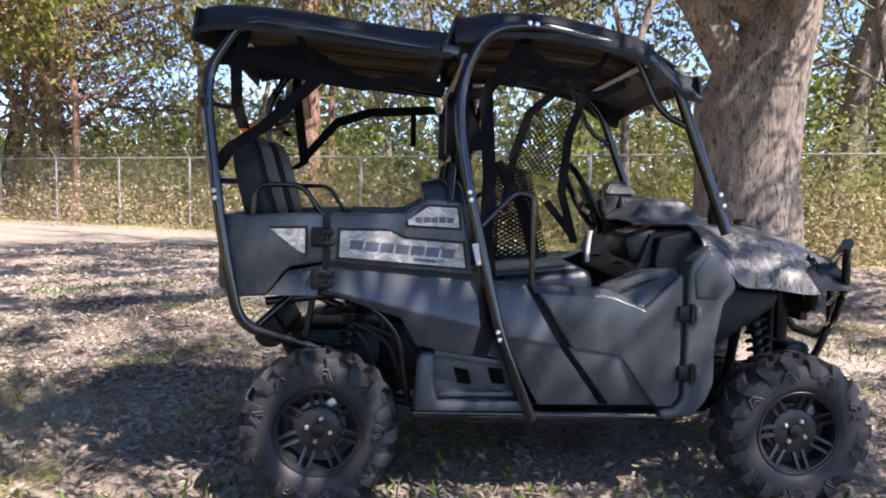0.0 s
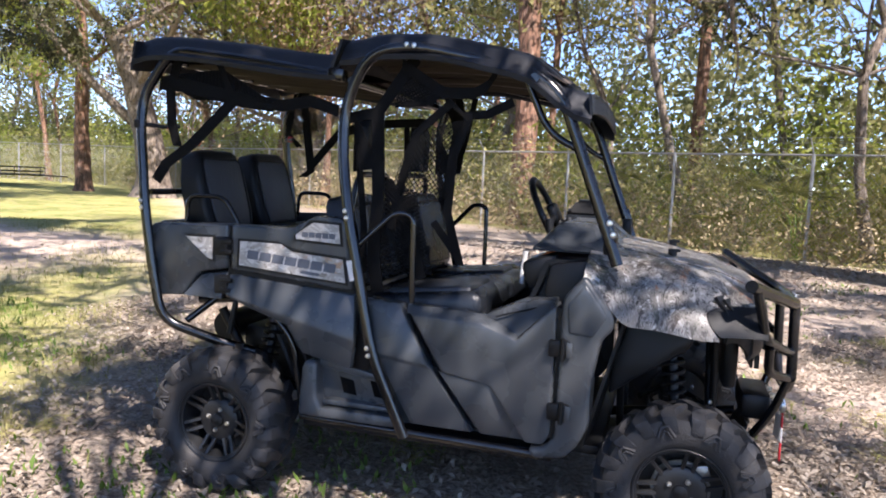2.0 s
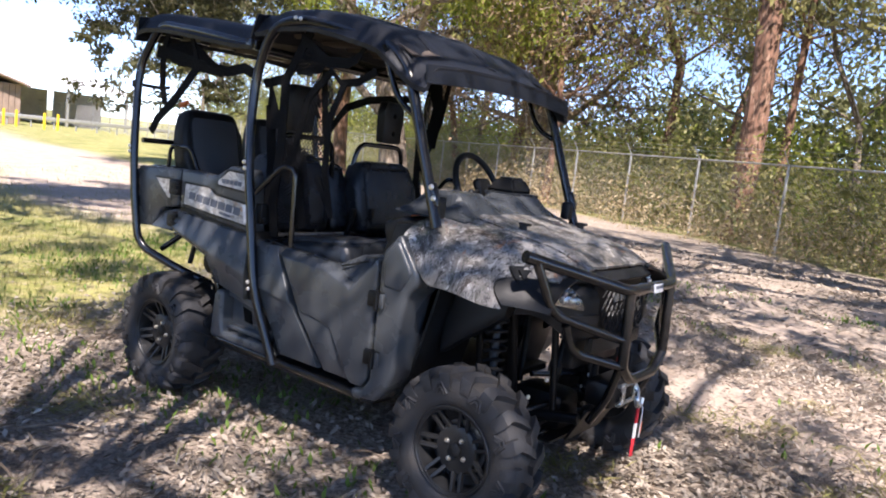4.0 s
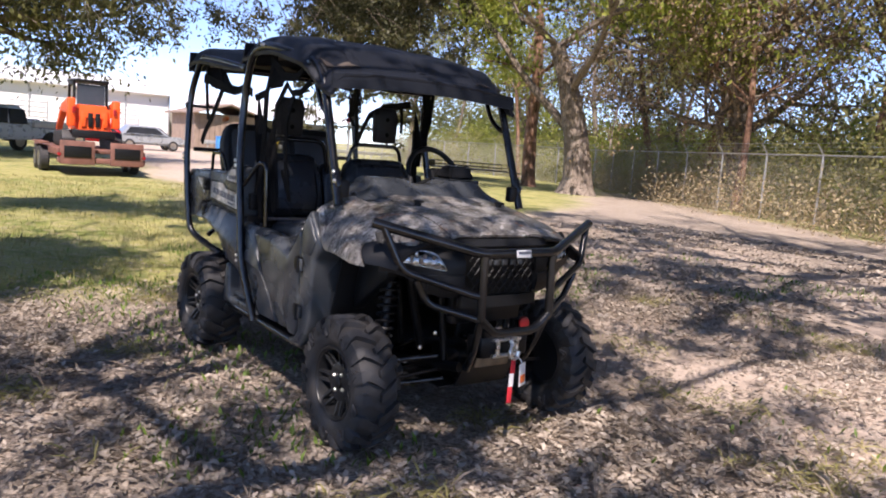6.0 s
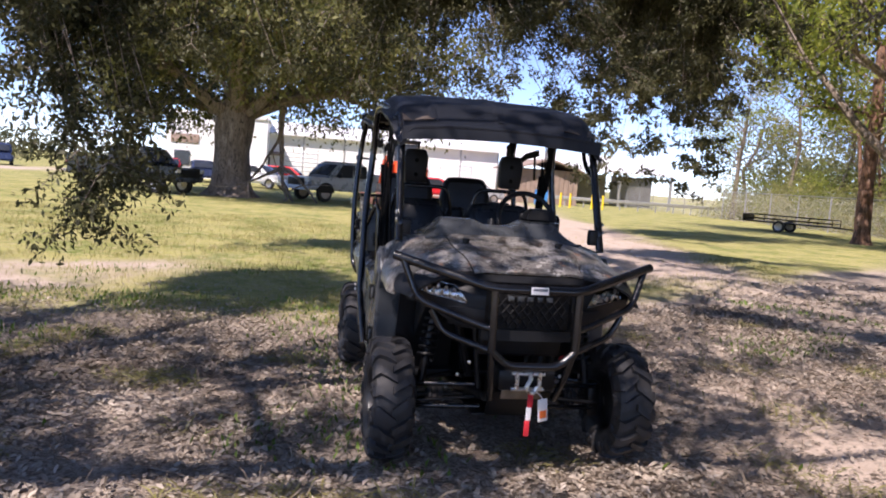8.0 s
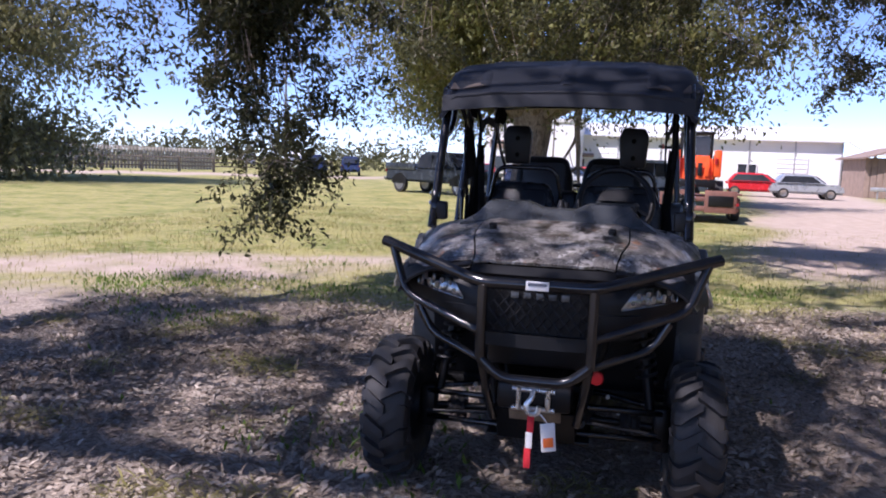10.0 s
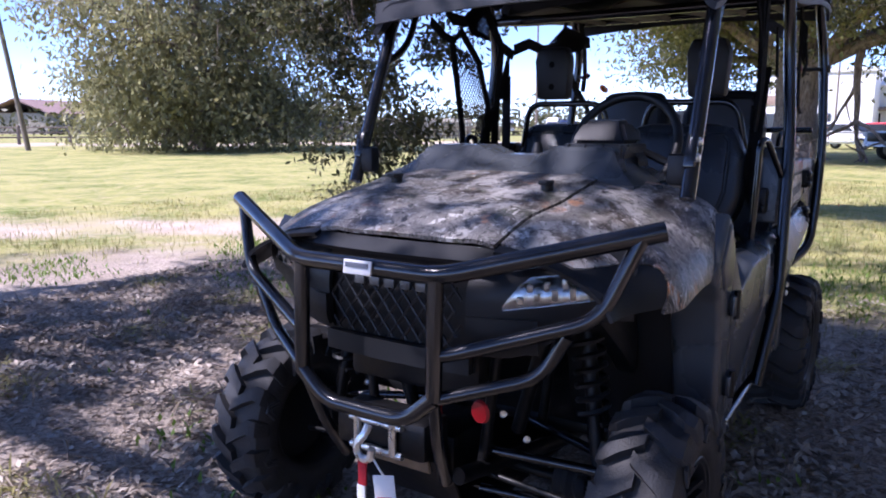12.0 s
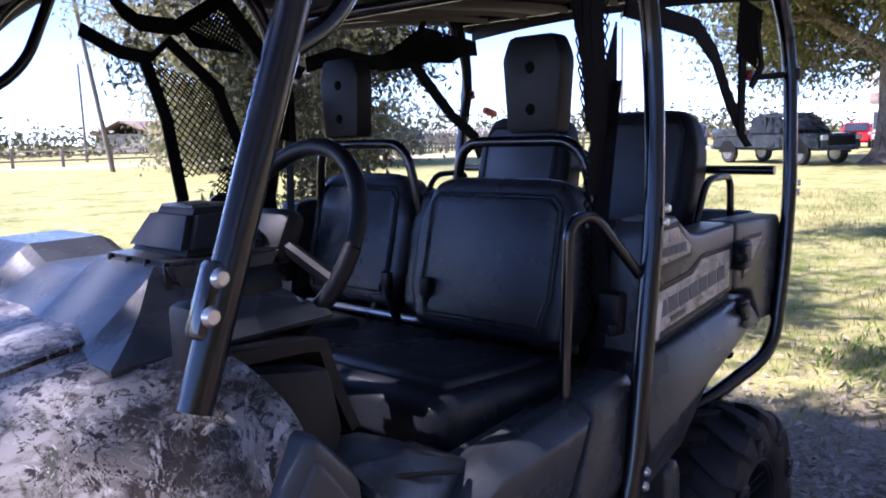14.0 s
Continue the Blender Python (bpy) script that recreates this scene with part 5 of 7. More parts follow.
        add_strap(st, [(-0.40, s * 0.60, 1.55), (-0.37, s * 0.58, 1.20), (-0.36, s * 0.60, 1.05)], 0.045, (0.2, 1, 0))
        part("seat_belt", st, M["web"], r)
        box("belt_latch", (-0.33, s * 0.64, 1.00), (0.02, 0.02, 0.03), M["plastic_dark"], r, 0.008)
        v = bmesh.new()
        add_plate(v, [(-0.42, 1.43), (-0.42, 1.68), (-0.30, 1.45)], s * 0.595, s * 0.60, 1, 0)
        part("net_gusset", v, M["web"], car)


build_nets()


# -- under the body --
def coil(bm, a, b, radius, turns, gauge):
    a, b = Vector(a), Vector(b)
    d = (b - a)
    u = d.orthogonal().normalized()
    w = d.normalized().cross(u)
    n = turns * 10
    add_tube(bm, [a + d * k / n + (u * math.cos(k * 2 * math.pi / 10) + w * math.sin(k * 2 * math.pi / 10)) * radius for k in range(n + 1)], gauge, 5)


def build_running_gear():
    for s in SIDES:
        for x, top in ((0.93, (0.90, 0.40, 0.93)), (-0.93, (-0.84, 0.36, 0.88))):
            low = (x + 0.02, s * 0.49, 0.40)
            hi = (top[0], s * top[1], top[2])
            sh = tube("shock_absorber", [low, hi], 0.022, M["steel_dark"], car, label="black shock absorber with coil spring")
            c = bmesh.new()
            lo2 = Vector(low) + (Vector(hi) - Vector(low)) * 0.22
            coil(c, lo2, hi, 0.044, 11, 0.0085)
            part("coil_spring", c, M["plastic_dark"], sh)
            rod = tube("shock_rod", [Vector(low), lo2], 0.012, M["metal"], sh)
            for z0, z1 in ((0.42, 0.37), (0.30, 0.25)):
                for dx in (-0.14, 0.14):
                    tube("control_arm", [(x + dx, s * 0.17, z0), (x + dx * 0.25, s * 0.54, z1 + 0.02)], 0.014, M["tube"], car)
            box("knuckle", (x, s * 0.545, 0.315), (0.09, 0.08, 0.20), M["steel_dark"], car, 0.02)
            tube("drive_shaft", [(x, s * 0.12, 0.33), (x, s * 0.56, 0.316)], 0.016, M["steel_dark"], car)
            part("boot", add_lathe(bmesh.new(), [(0.028, -0.05), (0.045, -0.03), (0.035, -0.015), (0.05, 0.0), (0.04, 0.02), (0.055, 0.04)], 14), M["rubber"], car).matrix_basis = pose(x, s * 0.40, 0.32, 0, 0, 0 if s < 0 else 180)
        tube("tie_rod", [(1.08, s * 0.15, 0.36), (1.07, s * 0.52, 0.33)], 0.009, M["steel_dark"], car)
        tube("frame_rail", [(1.22, s * 0.19, 0.40), (0.60, s * 0.24, 0.30), (-0.60, s * 0.26, 0.30), (-1.10, s * 0.24, 0.45), (-1.25, s * 0.26, 0.72)], 0.024, M["steel_dark"], car, 0.06)
        tube("rear_frame", [(-0.55, s * 0.48, 0.62), (-0.68, s * 0.50, 0.86), (-1.22, s * 0.50, 0.80)], 0.018, M["tube"], car, 0.05)
        tube("rear_strut", [(-1.24, s * 0.58, 0.71), (-1.10, s * 0.50, 0.84), (-0.92, s * 0.48, 0.86)], 0.016, M["tube"], car, 0.04)
        tube("rear_strut", [(-1.05, s * 0.52, 0.66), (-1.02, s * 0.50, 0.85)], 0.014, M["steel_dark"], car)
        tube("fender_stay", [(-0.62, s * 0.62, 0.40), (-0.66, s * 0.64, 0.70), (-0.80, s * 0.64, 0.83), (-1.0, s * 0.62, 0.86)], 0.014, M["tube"], car, 0.08)
        box("bed_beam", (-0.92, s * 0.47, 0.845), (0.62, 0.04, 0.035), M["metal"], car, 0.006, label="dull metal bed beam")
        tube("shock_tower", [(0.90, s * 0.20, 0.42), (0.92, s * 0.36, 0.95)], 0.022, M["steel_dark"], car)
        for x in (1.10, 0.72):
            tube("front_frame_strut", [(x, s * 0.19, 0.36), (x - 0.02, s * 0.26, 0.93)], 0.016, M["steel_dark"], car)
        for k in range(4):
            part("bolt", add_lathe(bmesh.new(), [(0, -0.008), (0.008, -0.007), (0.011, 0.0)], 8), M["zinc"], car).matrix_basis = pose(1.13 - 0.05 * k, s * (0.20 + 0.05 * k), 0.62 - 0.08 * k, 0, 0, 60 * -s)
    box("skid_plate", (0.45, 0, 0.275), (1.35, 0.46, 0.012), M["steel_dark"], car, 0.004)
    box("front_skid", (1.20, 0, 0.36), (0.012, 0.34, 0.17), M["steel_dark"], car, 0.004, spin(0, 28, 0))
    box("skid_shield", (1.245, 0.0, 0.42), (0.010, 0.22, 0.055), M["brass_pan"], car, 0.004, spin(0, 18, 0), "dusty brown skid plate edge")
    box("gearbox", (-0.90, 0, 0.48), (0.55, 0.40, 0.32), M["steel_dark"], car, 0.05)
    box("front_diff", (0.97, 0, 0.36), (0.26, 0.20, 0.18), M["steel_dark"], car, 0.05)
    box("radiator", (1.15, 0, 0.78), (0.06, 0.46, 0.36), M["steel_dark"], car, 0.02)
    box("engine", (-0.55, 0, 0.52), (0.40, 0.55, 0.34), M["steel_dark"], car, 0.06)
    part("muffler", add_tube(bmesh.new(), [(-1.25, -0.22, 0.62), (-1.25, 0.24, 0.62)], 0.075, 18), M["steel_dark"], car, "black muffler")
    for k in range(3):
        tube("hose", [(-0.75 + 0.1 * k, -0.42, 0.45), (-0.80 + 0.1 * k, -0.46, 0.62), (-0.9, -0.40, 0.72)], 0.011, M["rubber"], car, 0.06)


build_running_gear()

# the cabin, bed and running gear are a little narrower than the hood and the bar before them
FULL_WIDTH = {"wheel", "bull_bar", "winch", "hood", "fender", "fender_corner", "cowl", "nose_panel", "headlight", "brow", "cheek", "grille", "lower_valance", "hood_lip", "recovery_cap", "front_roof", "rear_roof"}
for ob in car.children:
    if ob.name.split(".")[0] not in FULL_WIDTH:
        ob.matrix_basis = Matrix.Diagonal((1, 0.957, 1, 1)) @ ob.matrix_basis


# ---- trees ----
def leaves_at(points, per, spread, size, rng, droop=0.3, slim=0.42):
    """Leaf quads strewn round points; rows of four corners."""
    p = np.repeat(np.asarray(points, float), per, axis=0)
    n = len(p)
    p = p + rng.normal(0, 1, (n, 3)) * spread * np.array([1, 1, 0.75])
    d = rng.normal(0, 1, (n, 3))
    d[:, 2] -= droop * 2
    d /= np.linalg.norm(d, axis=1)[:, None]
    w = np.cross(d, rng.normal(0, 1, (n, 3)))
    w /= np.linalg.norm(w, axis=1)[:, None] + 1e-9
    s = (size * rng.uniform(0.6, 1.35, n))[:, None]
    nrm = np.cross(d, w)
    mid = p + d * s * 0.5 + nrm * s * 0.06
    return np.stack([p, mid + w * s * slim * 0.5, p + d * s, mid - w * s * slim * 0.5], 1).reshape(-1, 3)


def grow(bm, start, way, length, radius, depth, rng, tips, bend=0.35, lift=0.0, kids=(2, 4), sides=7, shrink=0.62):
    """A limb with its branches; the points of its last twigs go into tips."""
    p, d, n = Vector(start), Vector(way).normalized(), 5
    pts = [p.copy()]
    for k in range(n):
        d = (d + Vector((rng.uniform(-1, 1), rng.uniform(-1, 1), rng.uniform(-0.7, 0.7) + lift)) * bend * 0.6).normalized()
        p = p + d * length / n
        pts.append(p.copy())
    add_tube(bm, pts, radius, max(3, sides), taper=radius * 0.45, caps=False)
    if depth == 0:
        tips.extend(pts[1:])
        return
    tips.append(pts[-1])
    for k in range(rng.randint(*kids)):
        at = pts[rng.randint(2, n)]
        side = Vector((rng.uniform(-1, 1), rng.uniform(-1, 1), rng.uniform(-0.5, 0.8) + lift)).normalized()
        grow(bm, at, d * 0.55 + side * 0.85, length * shrink * rng.uniform(0.75, 1.2), radius * 0.5, depth - 1, rng, tips, bend, lift, kids, sides - 1, shrink)
    grow(bm, pts[-1], d, length * shrink, radius * 0.45, depth - 1, rng, tips, bend, lift, kids, sides - 1, shrink)


def trunk_bm(points, radii, rough, seed, sides=22):
    """An uneven trunk with a flared foot and shallow furrows."""
    bm, rings = bmesh.new(), []
    pts = [Vector(p) for p in points]
    dense, rs = [], []
    for k in range(len(pts) - 1):
        for j in range(5):
            t = j / 5
            dense.append(pts[k].lerp(pts[k + 1], t))
            rs.append(radii[k] + (radii[k + 1] - radii[k]) * t)
    dense.append(pts[-1])
    rs.append(radii[-1])
    for i, (p, r) in enumerate(zip(dense, rs)):
        ring = []
        for k in range(sides):
            a = 2 * math.pi * k / sides
            f = 1 + rough * noise.noise(Vector((math.cos(a) * 1.7, math.sin(a) * 1.7, p.z * 0.5 + seed))) + 0.35 * rough * noise.noise(Vector((math.cos(a) * 5, math.sin(a) * 5, p.z * 0.8 + seed)))
            if i < 3:
                f += (0.16, 0.08, 0.03)[i] * (1 + math.sin(a * 4 + seed))
            ring.append(bm.verts.new(p + Vector((math.cos(a) * r * f, math.sin(a) * r * f, 0))))
        rings.append(ring)
    for r1, r2 in zip(rings, rings[1:]):
        for k in range(sides):
            bm.faces.new((r1[k], r1[(k + 1) % sides], r2[(k + 1) % sides], r2[k]))
    return bm


def tree(name, label, trunk, radii, limbs, seed, leaf, bark="bark", leaf_size=0.12, per=10, spread=0.35, depth=2, length=3.5, lift=0.05, bend=0.4, droop=0.35, rough=0.16, kids=(2, 4), trim=None, clumps=()):
    """trunk: points; limbs: rows of (trunk point index, direction, length factor)."""
    rng, nrng = random.Random(seed), np.random.default_rng(seed)
    t = new(name)
    t.location = trunk[0]
    tagged(t, label, "tree")
    base = Vector(trunk[0])
    local = [Vector(p) - base for p in trunk]
    tr = part("trunk", trunk_bm(local, radii, rough, seed), M[bark], t)
    bm, tips = bmesh.new(), []
    for i, way, f in limbs:
        grow(bm, local[i], way, length * f, radii[i] * 0.42, depth, rng, tips, bend, lift, kids)
    extra = []
    for c, spread_c, n_c in clumps:
        c = Vector(c) - base
        near = min(tips, key=lambda q: (q - c).length_squared)
        add_tube(bm, rounded([near, near.lerp(c, 0.5) + Vector((0, 0, 0.3)), c], 1.0, 3), 0.03, 4, taper=0.008, caps=False)
        extra.append(leaves_at([tuple(c)], n_c, spread_c, leaf_size * 1.1, nrng, droop))
    part("branching", bm, M[bark], t)
    pts = np.array([tuple(p) for p in tips])
    if trim:
        world = pts + np.array(trunk[0])
        pts = pts[[trim(*p) for p in world]]
    soup("crown", np.concatenate([leaves_at(pts, per, spread, leaf_size, nrng, droop)] + extra), 4, M[leaf], t)
    return t


def ring_limbs(n, index, rise, seed, lo=0.8, hi=1.2):
    r = random.Random(seed)
    return [(index, (math.cos(a), math.sin(a), rise * r.uniform(0.5, 1.4)), r.uniform(lo, hi)) for a in (2 * math.pi * (k + r.uniform(-0.3, 0.3)) / n for k in range(n))]


def shade_clumps(n, seed, area, low, high):
    """Leafy sprays added high up, sunward of the ground area (x0, x1, y0, y1), to shade it and leave small patches of
    sun between them.
    """
    r, out = random.Random(seed), []
    while len(out) < n:
        gx, gy, z = r.uniform(area[0], area[1]), r.uniform(area[2], area[3]), r.uniform(low, high)
        if -2.9 < gx < 0.6 and -0.2 < gy < 2.1:
            keep, gap = 1.0, 0.42
        elif 0.6 <= gx < 1.4 and -0.6 < gy < 1.4:
            keep, gap = 1.0, 0.34
        elif -3.5 < gx < -0.9 and -2.5 < gy <= -0.2:
            keep, gap = 0.45, -0.08
        elif gx > -0.6 and 1.4 < gy < 3.2:
            keep, gap = 0.45, -0.04
        elif gy > 3.2 and gx > -3.0:
            keep, gap = 1.0, 0.14
        elif gx < -2.2 and gy < 0.5:
            keep, gap = 0.25, -0.05
        elif gx < -1.5:
            keep, gap = 0.9, 0.13
        else:
            keep, gap = 1.0, 0.08
        field = noise.noise(Vector((gx * 1.25, gy * 1.25, 2.0))) + 0.5 * noise.noise(Vector((gx * 3.1, gy * 3.1, 6.0)))
        if field > gap:
            keep *= 0.03
        if r.random() < keep:
            out.append(((gx + z * sun_way.x / sun_way.z, gy + z * sun_way.y / sun_way.z, z), r.uniform(0.12, 0.26), r.randint(60, 110)))
    return out


# great oak before the fence, forked above a man's height
# its clumps are sprays added to shade the ground to the west
tree("oak_tree", "large live oak with grey furrowed trunk", [(5.45, 9.4, -0.05), (5.42, 9.4, 0.5), (5.35, 9.4, 1.6), (5.4, 9.35, 2.9), (5.75, 9.3, 4.2), (6.0, 9.2, 5.6)], [1.15, 0.93, 0.86, 0.90, 0.66, 0.45],
     [(3, (-0.75, -0.2, 0.95), 1.4), (4, (-0.9, -0.35, 0.38), 1.5), (4, (-0.3, -0.95, 0.4), 1.2), (5, (0.5, -0.7, 0.5), 1.1), (5, (-0.7, 0.4, 0.6), 1.2), (5, (0.9, 0.3, 0.4), 1.1), (5, (-0.95, -0.1, 0.35), 1.6), (4, (-0.7, -0.6, 0.45), 1.5), (5, (-0.1, -0.6, 0.8), 1.2), (5, (-1, 0.1, 0.15), 1.9), (5, (-0.9, -0.4, 0.2), 1.9)],
     11, "leaf_oak", leaf_size=0.14, per=16, spread=0.26, kids=(1, 3), depth=3, length=3.6, lift=0.05, bend=0.32, droop=0.5, trim=lambda x, y, z: z > 3.9, clumps=shade_clumps(260, 4, (-13.0, -3.5, 0.5, 13.0), 6.0, 9.0))
# unseen oak added behind the walk: its wide crown is there to shade the vehicle
tree("oak_tree", "unseen live oak, added to shade the vehicle", [(5.6, -9.4, -0.05), (5.6, -9.4, 0.6), (5.5, -9.3, 2.2), (5.3, -9.0, 3.8), (5.0, -8.6, 5.0)], [0.80, 0.62, 0.55, 0.48, 0.36],
     [(3, (-0.5, 0.85, 0.35), 1.5), (4, (0.5, 0.8, 0.4), 1.4), (4, (-0.9, 0.5, 0.4), 1.5), (4, (0.1, -0.9, 0.5), 1.1), (4, (-0.1, 0.95, 0.3), 1.6)],
     12, "leaf_oak", leaf_size=0.13, per=4, spread=0.3, depth=3, length=3.4, lift=0.08, trim=lambda x, y, z: z > 4.2, clumps=shade_clumps(620, 3, (-4.0, 9.0, -5.0, 9.0), 4.8, 8.4))


def hanging_branch(name, root, ends, seed, leaf_count, label, leaf=0.075, spray=0.65):
    """A drooping bough: twigs from the root down to the given ends, thick with small leaves."""
    rng, nrng = random.Random(seed), np.random.default_rng(seed)
    b = new(name)
    tagged(b, label, "branch")
    bm, pts, root = bmesh.new(), [], Vector(root)
    for e in ends:
        e = Vector(e)
        mid = root.lerp(e, 0.5) + Vector((rng.uniform(-0.3, 0.3), rng.uniform(-0.3, 0.3), 0.35))
        line = rounded([root, mid, e], 1.2, 9)
        add_tube(bm, line, 0.022, 5, taper=0.004, caps=False)
        for k, p in enumerate(line[2:]):
            for j in range(3):
                d = Vector((rng.uniform(-1, 1), rng.uniform(-1, 1), rng.uniform(-1.1, 0.25))).normalized()
                q = p + d * rng.uniform(0.2, 1.0) * spray
                add_tube(bm, [p, p.lerp(q, 0.5) + Vector((0, 0, 0.03)), q], 0.005, 3, taper=0.002, caps=False)
                pts += [p.lerp(q, t) for t in (0.35, 0.6, 0.8, 1.0)]
    part("branching", bm, M["bark"], b)
    soup("foliage", leaves_at([tuple(p) for p in pts], max(2, leaf_count // len(pts)), 0.07, leaf, nrng, 0.3, 0.4), 4, M["leaf_oak"], b)


def cone_ends(r, tip, rows):
    """Twig ends filling an upside-down cone over its tip: rows of (height, radius, shift in x and y, count)."""
    out = [tip]
    for z, rad, dx, dy, n in rows:
        for k in range(n):
            a, q = r.uniform(0, 2 * math.pi), rad * math.sqrt(r.random())
            out.append((tip[0] + dx + q * math.cos(a), tip[1] + dy + q * math.sin(a), z + r.uniform(-0.22, 0.22)))
    return out


def cloud_ends(r, middle, spread, low, high, n, lean=1.0):
    return [(middle[0] + r.uniform(-1, 1) * spread[0], middle[1] + r.uniform(-1, 1) * spread[1], low + (high - low) * r.random() ** lean) for k in range(n)]


r5 = random.Random(77)
BOUGH = "drooping live oak bough with small dark leaves"
hanging_branch("hanging_bough", (-3.0, -4.0, 4.7), cone_ends(r5, (-2.42, -2.9, 0.80), [(1.15, 0.26, 0.0, 0.05, 4), (1.55, 0.42, 0.05, 0.12, 7), (2.0, 0.60, 0.05, 0.15, 8), (2.5, 0.85, 0.0, 0.1, 9), (3.0, 1.05, -0.1, 0.0, 10), (3.5, 1.2, -0.2, -0.2, 10), (4.0, 1.3, -0.2, -0.4, 8)])
               + [(-1.75, -4.15, 2.25), (-1.9, -3.9, 2.45), (-2.0, -4.4, 2.7), (-1.6, -3.8, 2.9)], 41, 150000, BOUGH, 0.066)
hanging_branch("hanging_bough", (-8.0, 1.2, 6.0), cloud_ends(r5, (-7.4, 2.5), (0.9, 1.9), 2.9, 4.4, 32) + cloud_ends(r5, (-7.7, 0.1), (1.0, 1.2), 2.75, 4.2, 20) + [(-7.6, -0.5, 2.3), (-7.5, 0.4, 2.85), (-6.9, 2.0, 3.0), (-6.4, 3.1, 2.8), (-6.6, 2.8, 2.6)], 42, 105000, BOUGH)
hanging_branch("hanging_bough", (-7.5, -2.6, 6.2), cloud_ends(r5, (-7.6, -2.6), (1.0, 1.5), 2.9, 4.6, 26), 44, 46000, BOUGH)
hanging_branch("hanging_bough", (-8.8, 5.8, 6.6), cloud_ends(r5, (-9.4, 6.0), (1.4, 2.3), 3.1, 5.4, 44), 43, 90000, BOUGH, 0.085)
hanging_branch("hanging_bough", (-18.2, 11.0, 9.5), cloud_ends(r5, (-17.8, 10.9), (2.3, 2.9), 1.9, 8.6, 100, 0.8), 45, 120000, "drooping sunlit live oak bough reaching almost to the ground", 0.19, 1.1)

# oak across the field
tree("oak_tree", "broad live oak across the field", [(-30.0, -3.75, -0.05), (-30.0, -3.75, 0.6), (-30.05, -3.75, 2.0), (-30.1, -3.7, 3.4), (-30.0, -3.5, 5.0)], [1.15, 0.85, 0.75, 0.78, 0.55],
     ring_limbs(8, 3, 0.55, 5) + ring_limbs(7, 4, 1.1, 6), 13, "leaf_mid", leaf_size=0.24, per=22, spread=0.75, depth=3, length=4.9, lift=0.0, bend=0.35, droop=0.5, trim=lambda x, y, z: z > 3.3)
# leaning oak by the fence
tree("oak_tree", "leaning twin-stemmed oak beside the fence", [(-18.7, 21.6, -0.05), (-18.7, 21.6, 0.7), (-18.9, 21.5, 2.4), (-19.2, 21.2, 4.2), (-19.9, 20.9, 6.2)], [0.85, 0.60, 0.52, 0.46, 0.34],
     [(2, (-0.75, -0.45, 0.85), 1.4), (3, (0.6, -0.3, 0.8), 1.2), (4, (-0.8, -0.5, 0.6), 1.2), (4, (0.3, 0.7, 0.7), 1.1), (4, (0.2, -0.9, 0.5), 1.2), (4, (0.9, 0.1, 0.5), 1.2)],
     14, "leaf_bright", leaf_size=0.29, per=48, spread=0.75, depth=2, length=4.8, lift=0.03)
tree("tree", "slender tree with flaking reddish bark", [(-23.8, 23.5, -0.05), (-23.8, 23.5, 0.5), (-23.9, 23.5, 2.6), (-23.7, 23.4, 5.5), (-23.8, 23.3, 8.5)], [0.42, 0.33, 0.31, 0.27, 0.18],
     ring_limbs(5, 4, 0.8, 8) + ring_limbs(3, 3, 0.4, 9), 15, "leaf_bright", "bark_red", 0.2, 12, 0.5, 1, 3.0)
tree("tree", "straight tree with shaggy reddish bark", [(-3.5, 19.1, -0.05), (-3.5, 19.1, 0.6), (-3.47, 19.1, 3.0), (-3.55, 19.12, 6.0), (-3.6, 19.1, 10.0)], [0.44, 0.35, 0.33, 0.33, 0.25],
     ring_limbs(7, 4, 0.5, 3), 16, "leaf_dry", "bark_red", 0.16, 12, 0.45, 1, 3.0, rough=0.3)
tree("tree", "weathered trunk of a tall tree", [(10.1, 14.6, -0.05), (10.1, 14.6, 0.6), (10.25, 14.6, 2.4), (10.6, 14.6, 4.4), (11.0, 14.5, 6.6)], [0.60, 0.46, 0.42, 0.37, 0.25],
     ring_limbs(6, 4, 0.6, 4), 17, "leaf_dry", "bark", 0.2, 12, 0.6, 1, 3.4)
# wide tree at the far side of the field
tree("tree", "broad sunlit tree with crown almost to the grass", [(-23.8, -31.6, -0.05), (-23.8, -31.6, 0.6), (-23.8, -31.6, 2.2), (-23.8, -31.6, 4.6), (-23.8, -31.6, 7.5)], [0.7, 0.55, 0.5, 0.45, 0.3],
     ring_limbs(12, 2, 0.02, 25, 0.65, 0.95) + ring_limbs(9, 3, 0.55, 26) + ring_limbs(7, 4, 1.0, 27), 18, "leaf_far", "bark", 0.30, 30, 0.90, 2, 4.4, lift=0.0, droop=0.6)

tree("tree", "tall shaggy tree behind the fence", [(-13.8, 25.4, -0.05), (-13.8, 25.4, 0.8), (-13.7, 25.4, 3.0), (-13.9, 25.3, 5.6), (-13.7, 25.2, 9.0)], [0.55, 0.45, 0.42, 0.38, 0.28],
     ring_limbs(5, 2, 0.5, 35, 0.7, 1.0) + ring_limbs(7, 3, 0.5, 36) + ring_limbs(6, 4, 1.0, 37), 19, "leaf_brown", "bark", 0.16, 20, 0.6, 2, 4.0, lift=0.0, droop=0.5, trim=lambda x, y, z: z > 1.9)
# slender trees and boughs between and behind the fence posts
def fence_y(x):
    """The fence runs away from the walk and then turns along the yard."""
    return 13.0 - 0.59 * (max(x, -25.5) - 3.5) - 0.04 * min(0.0, x + 25.5)


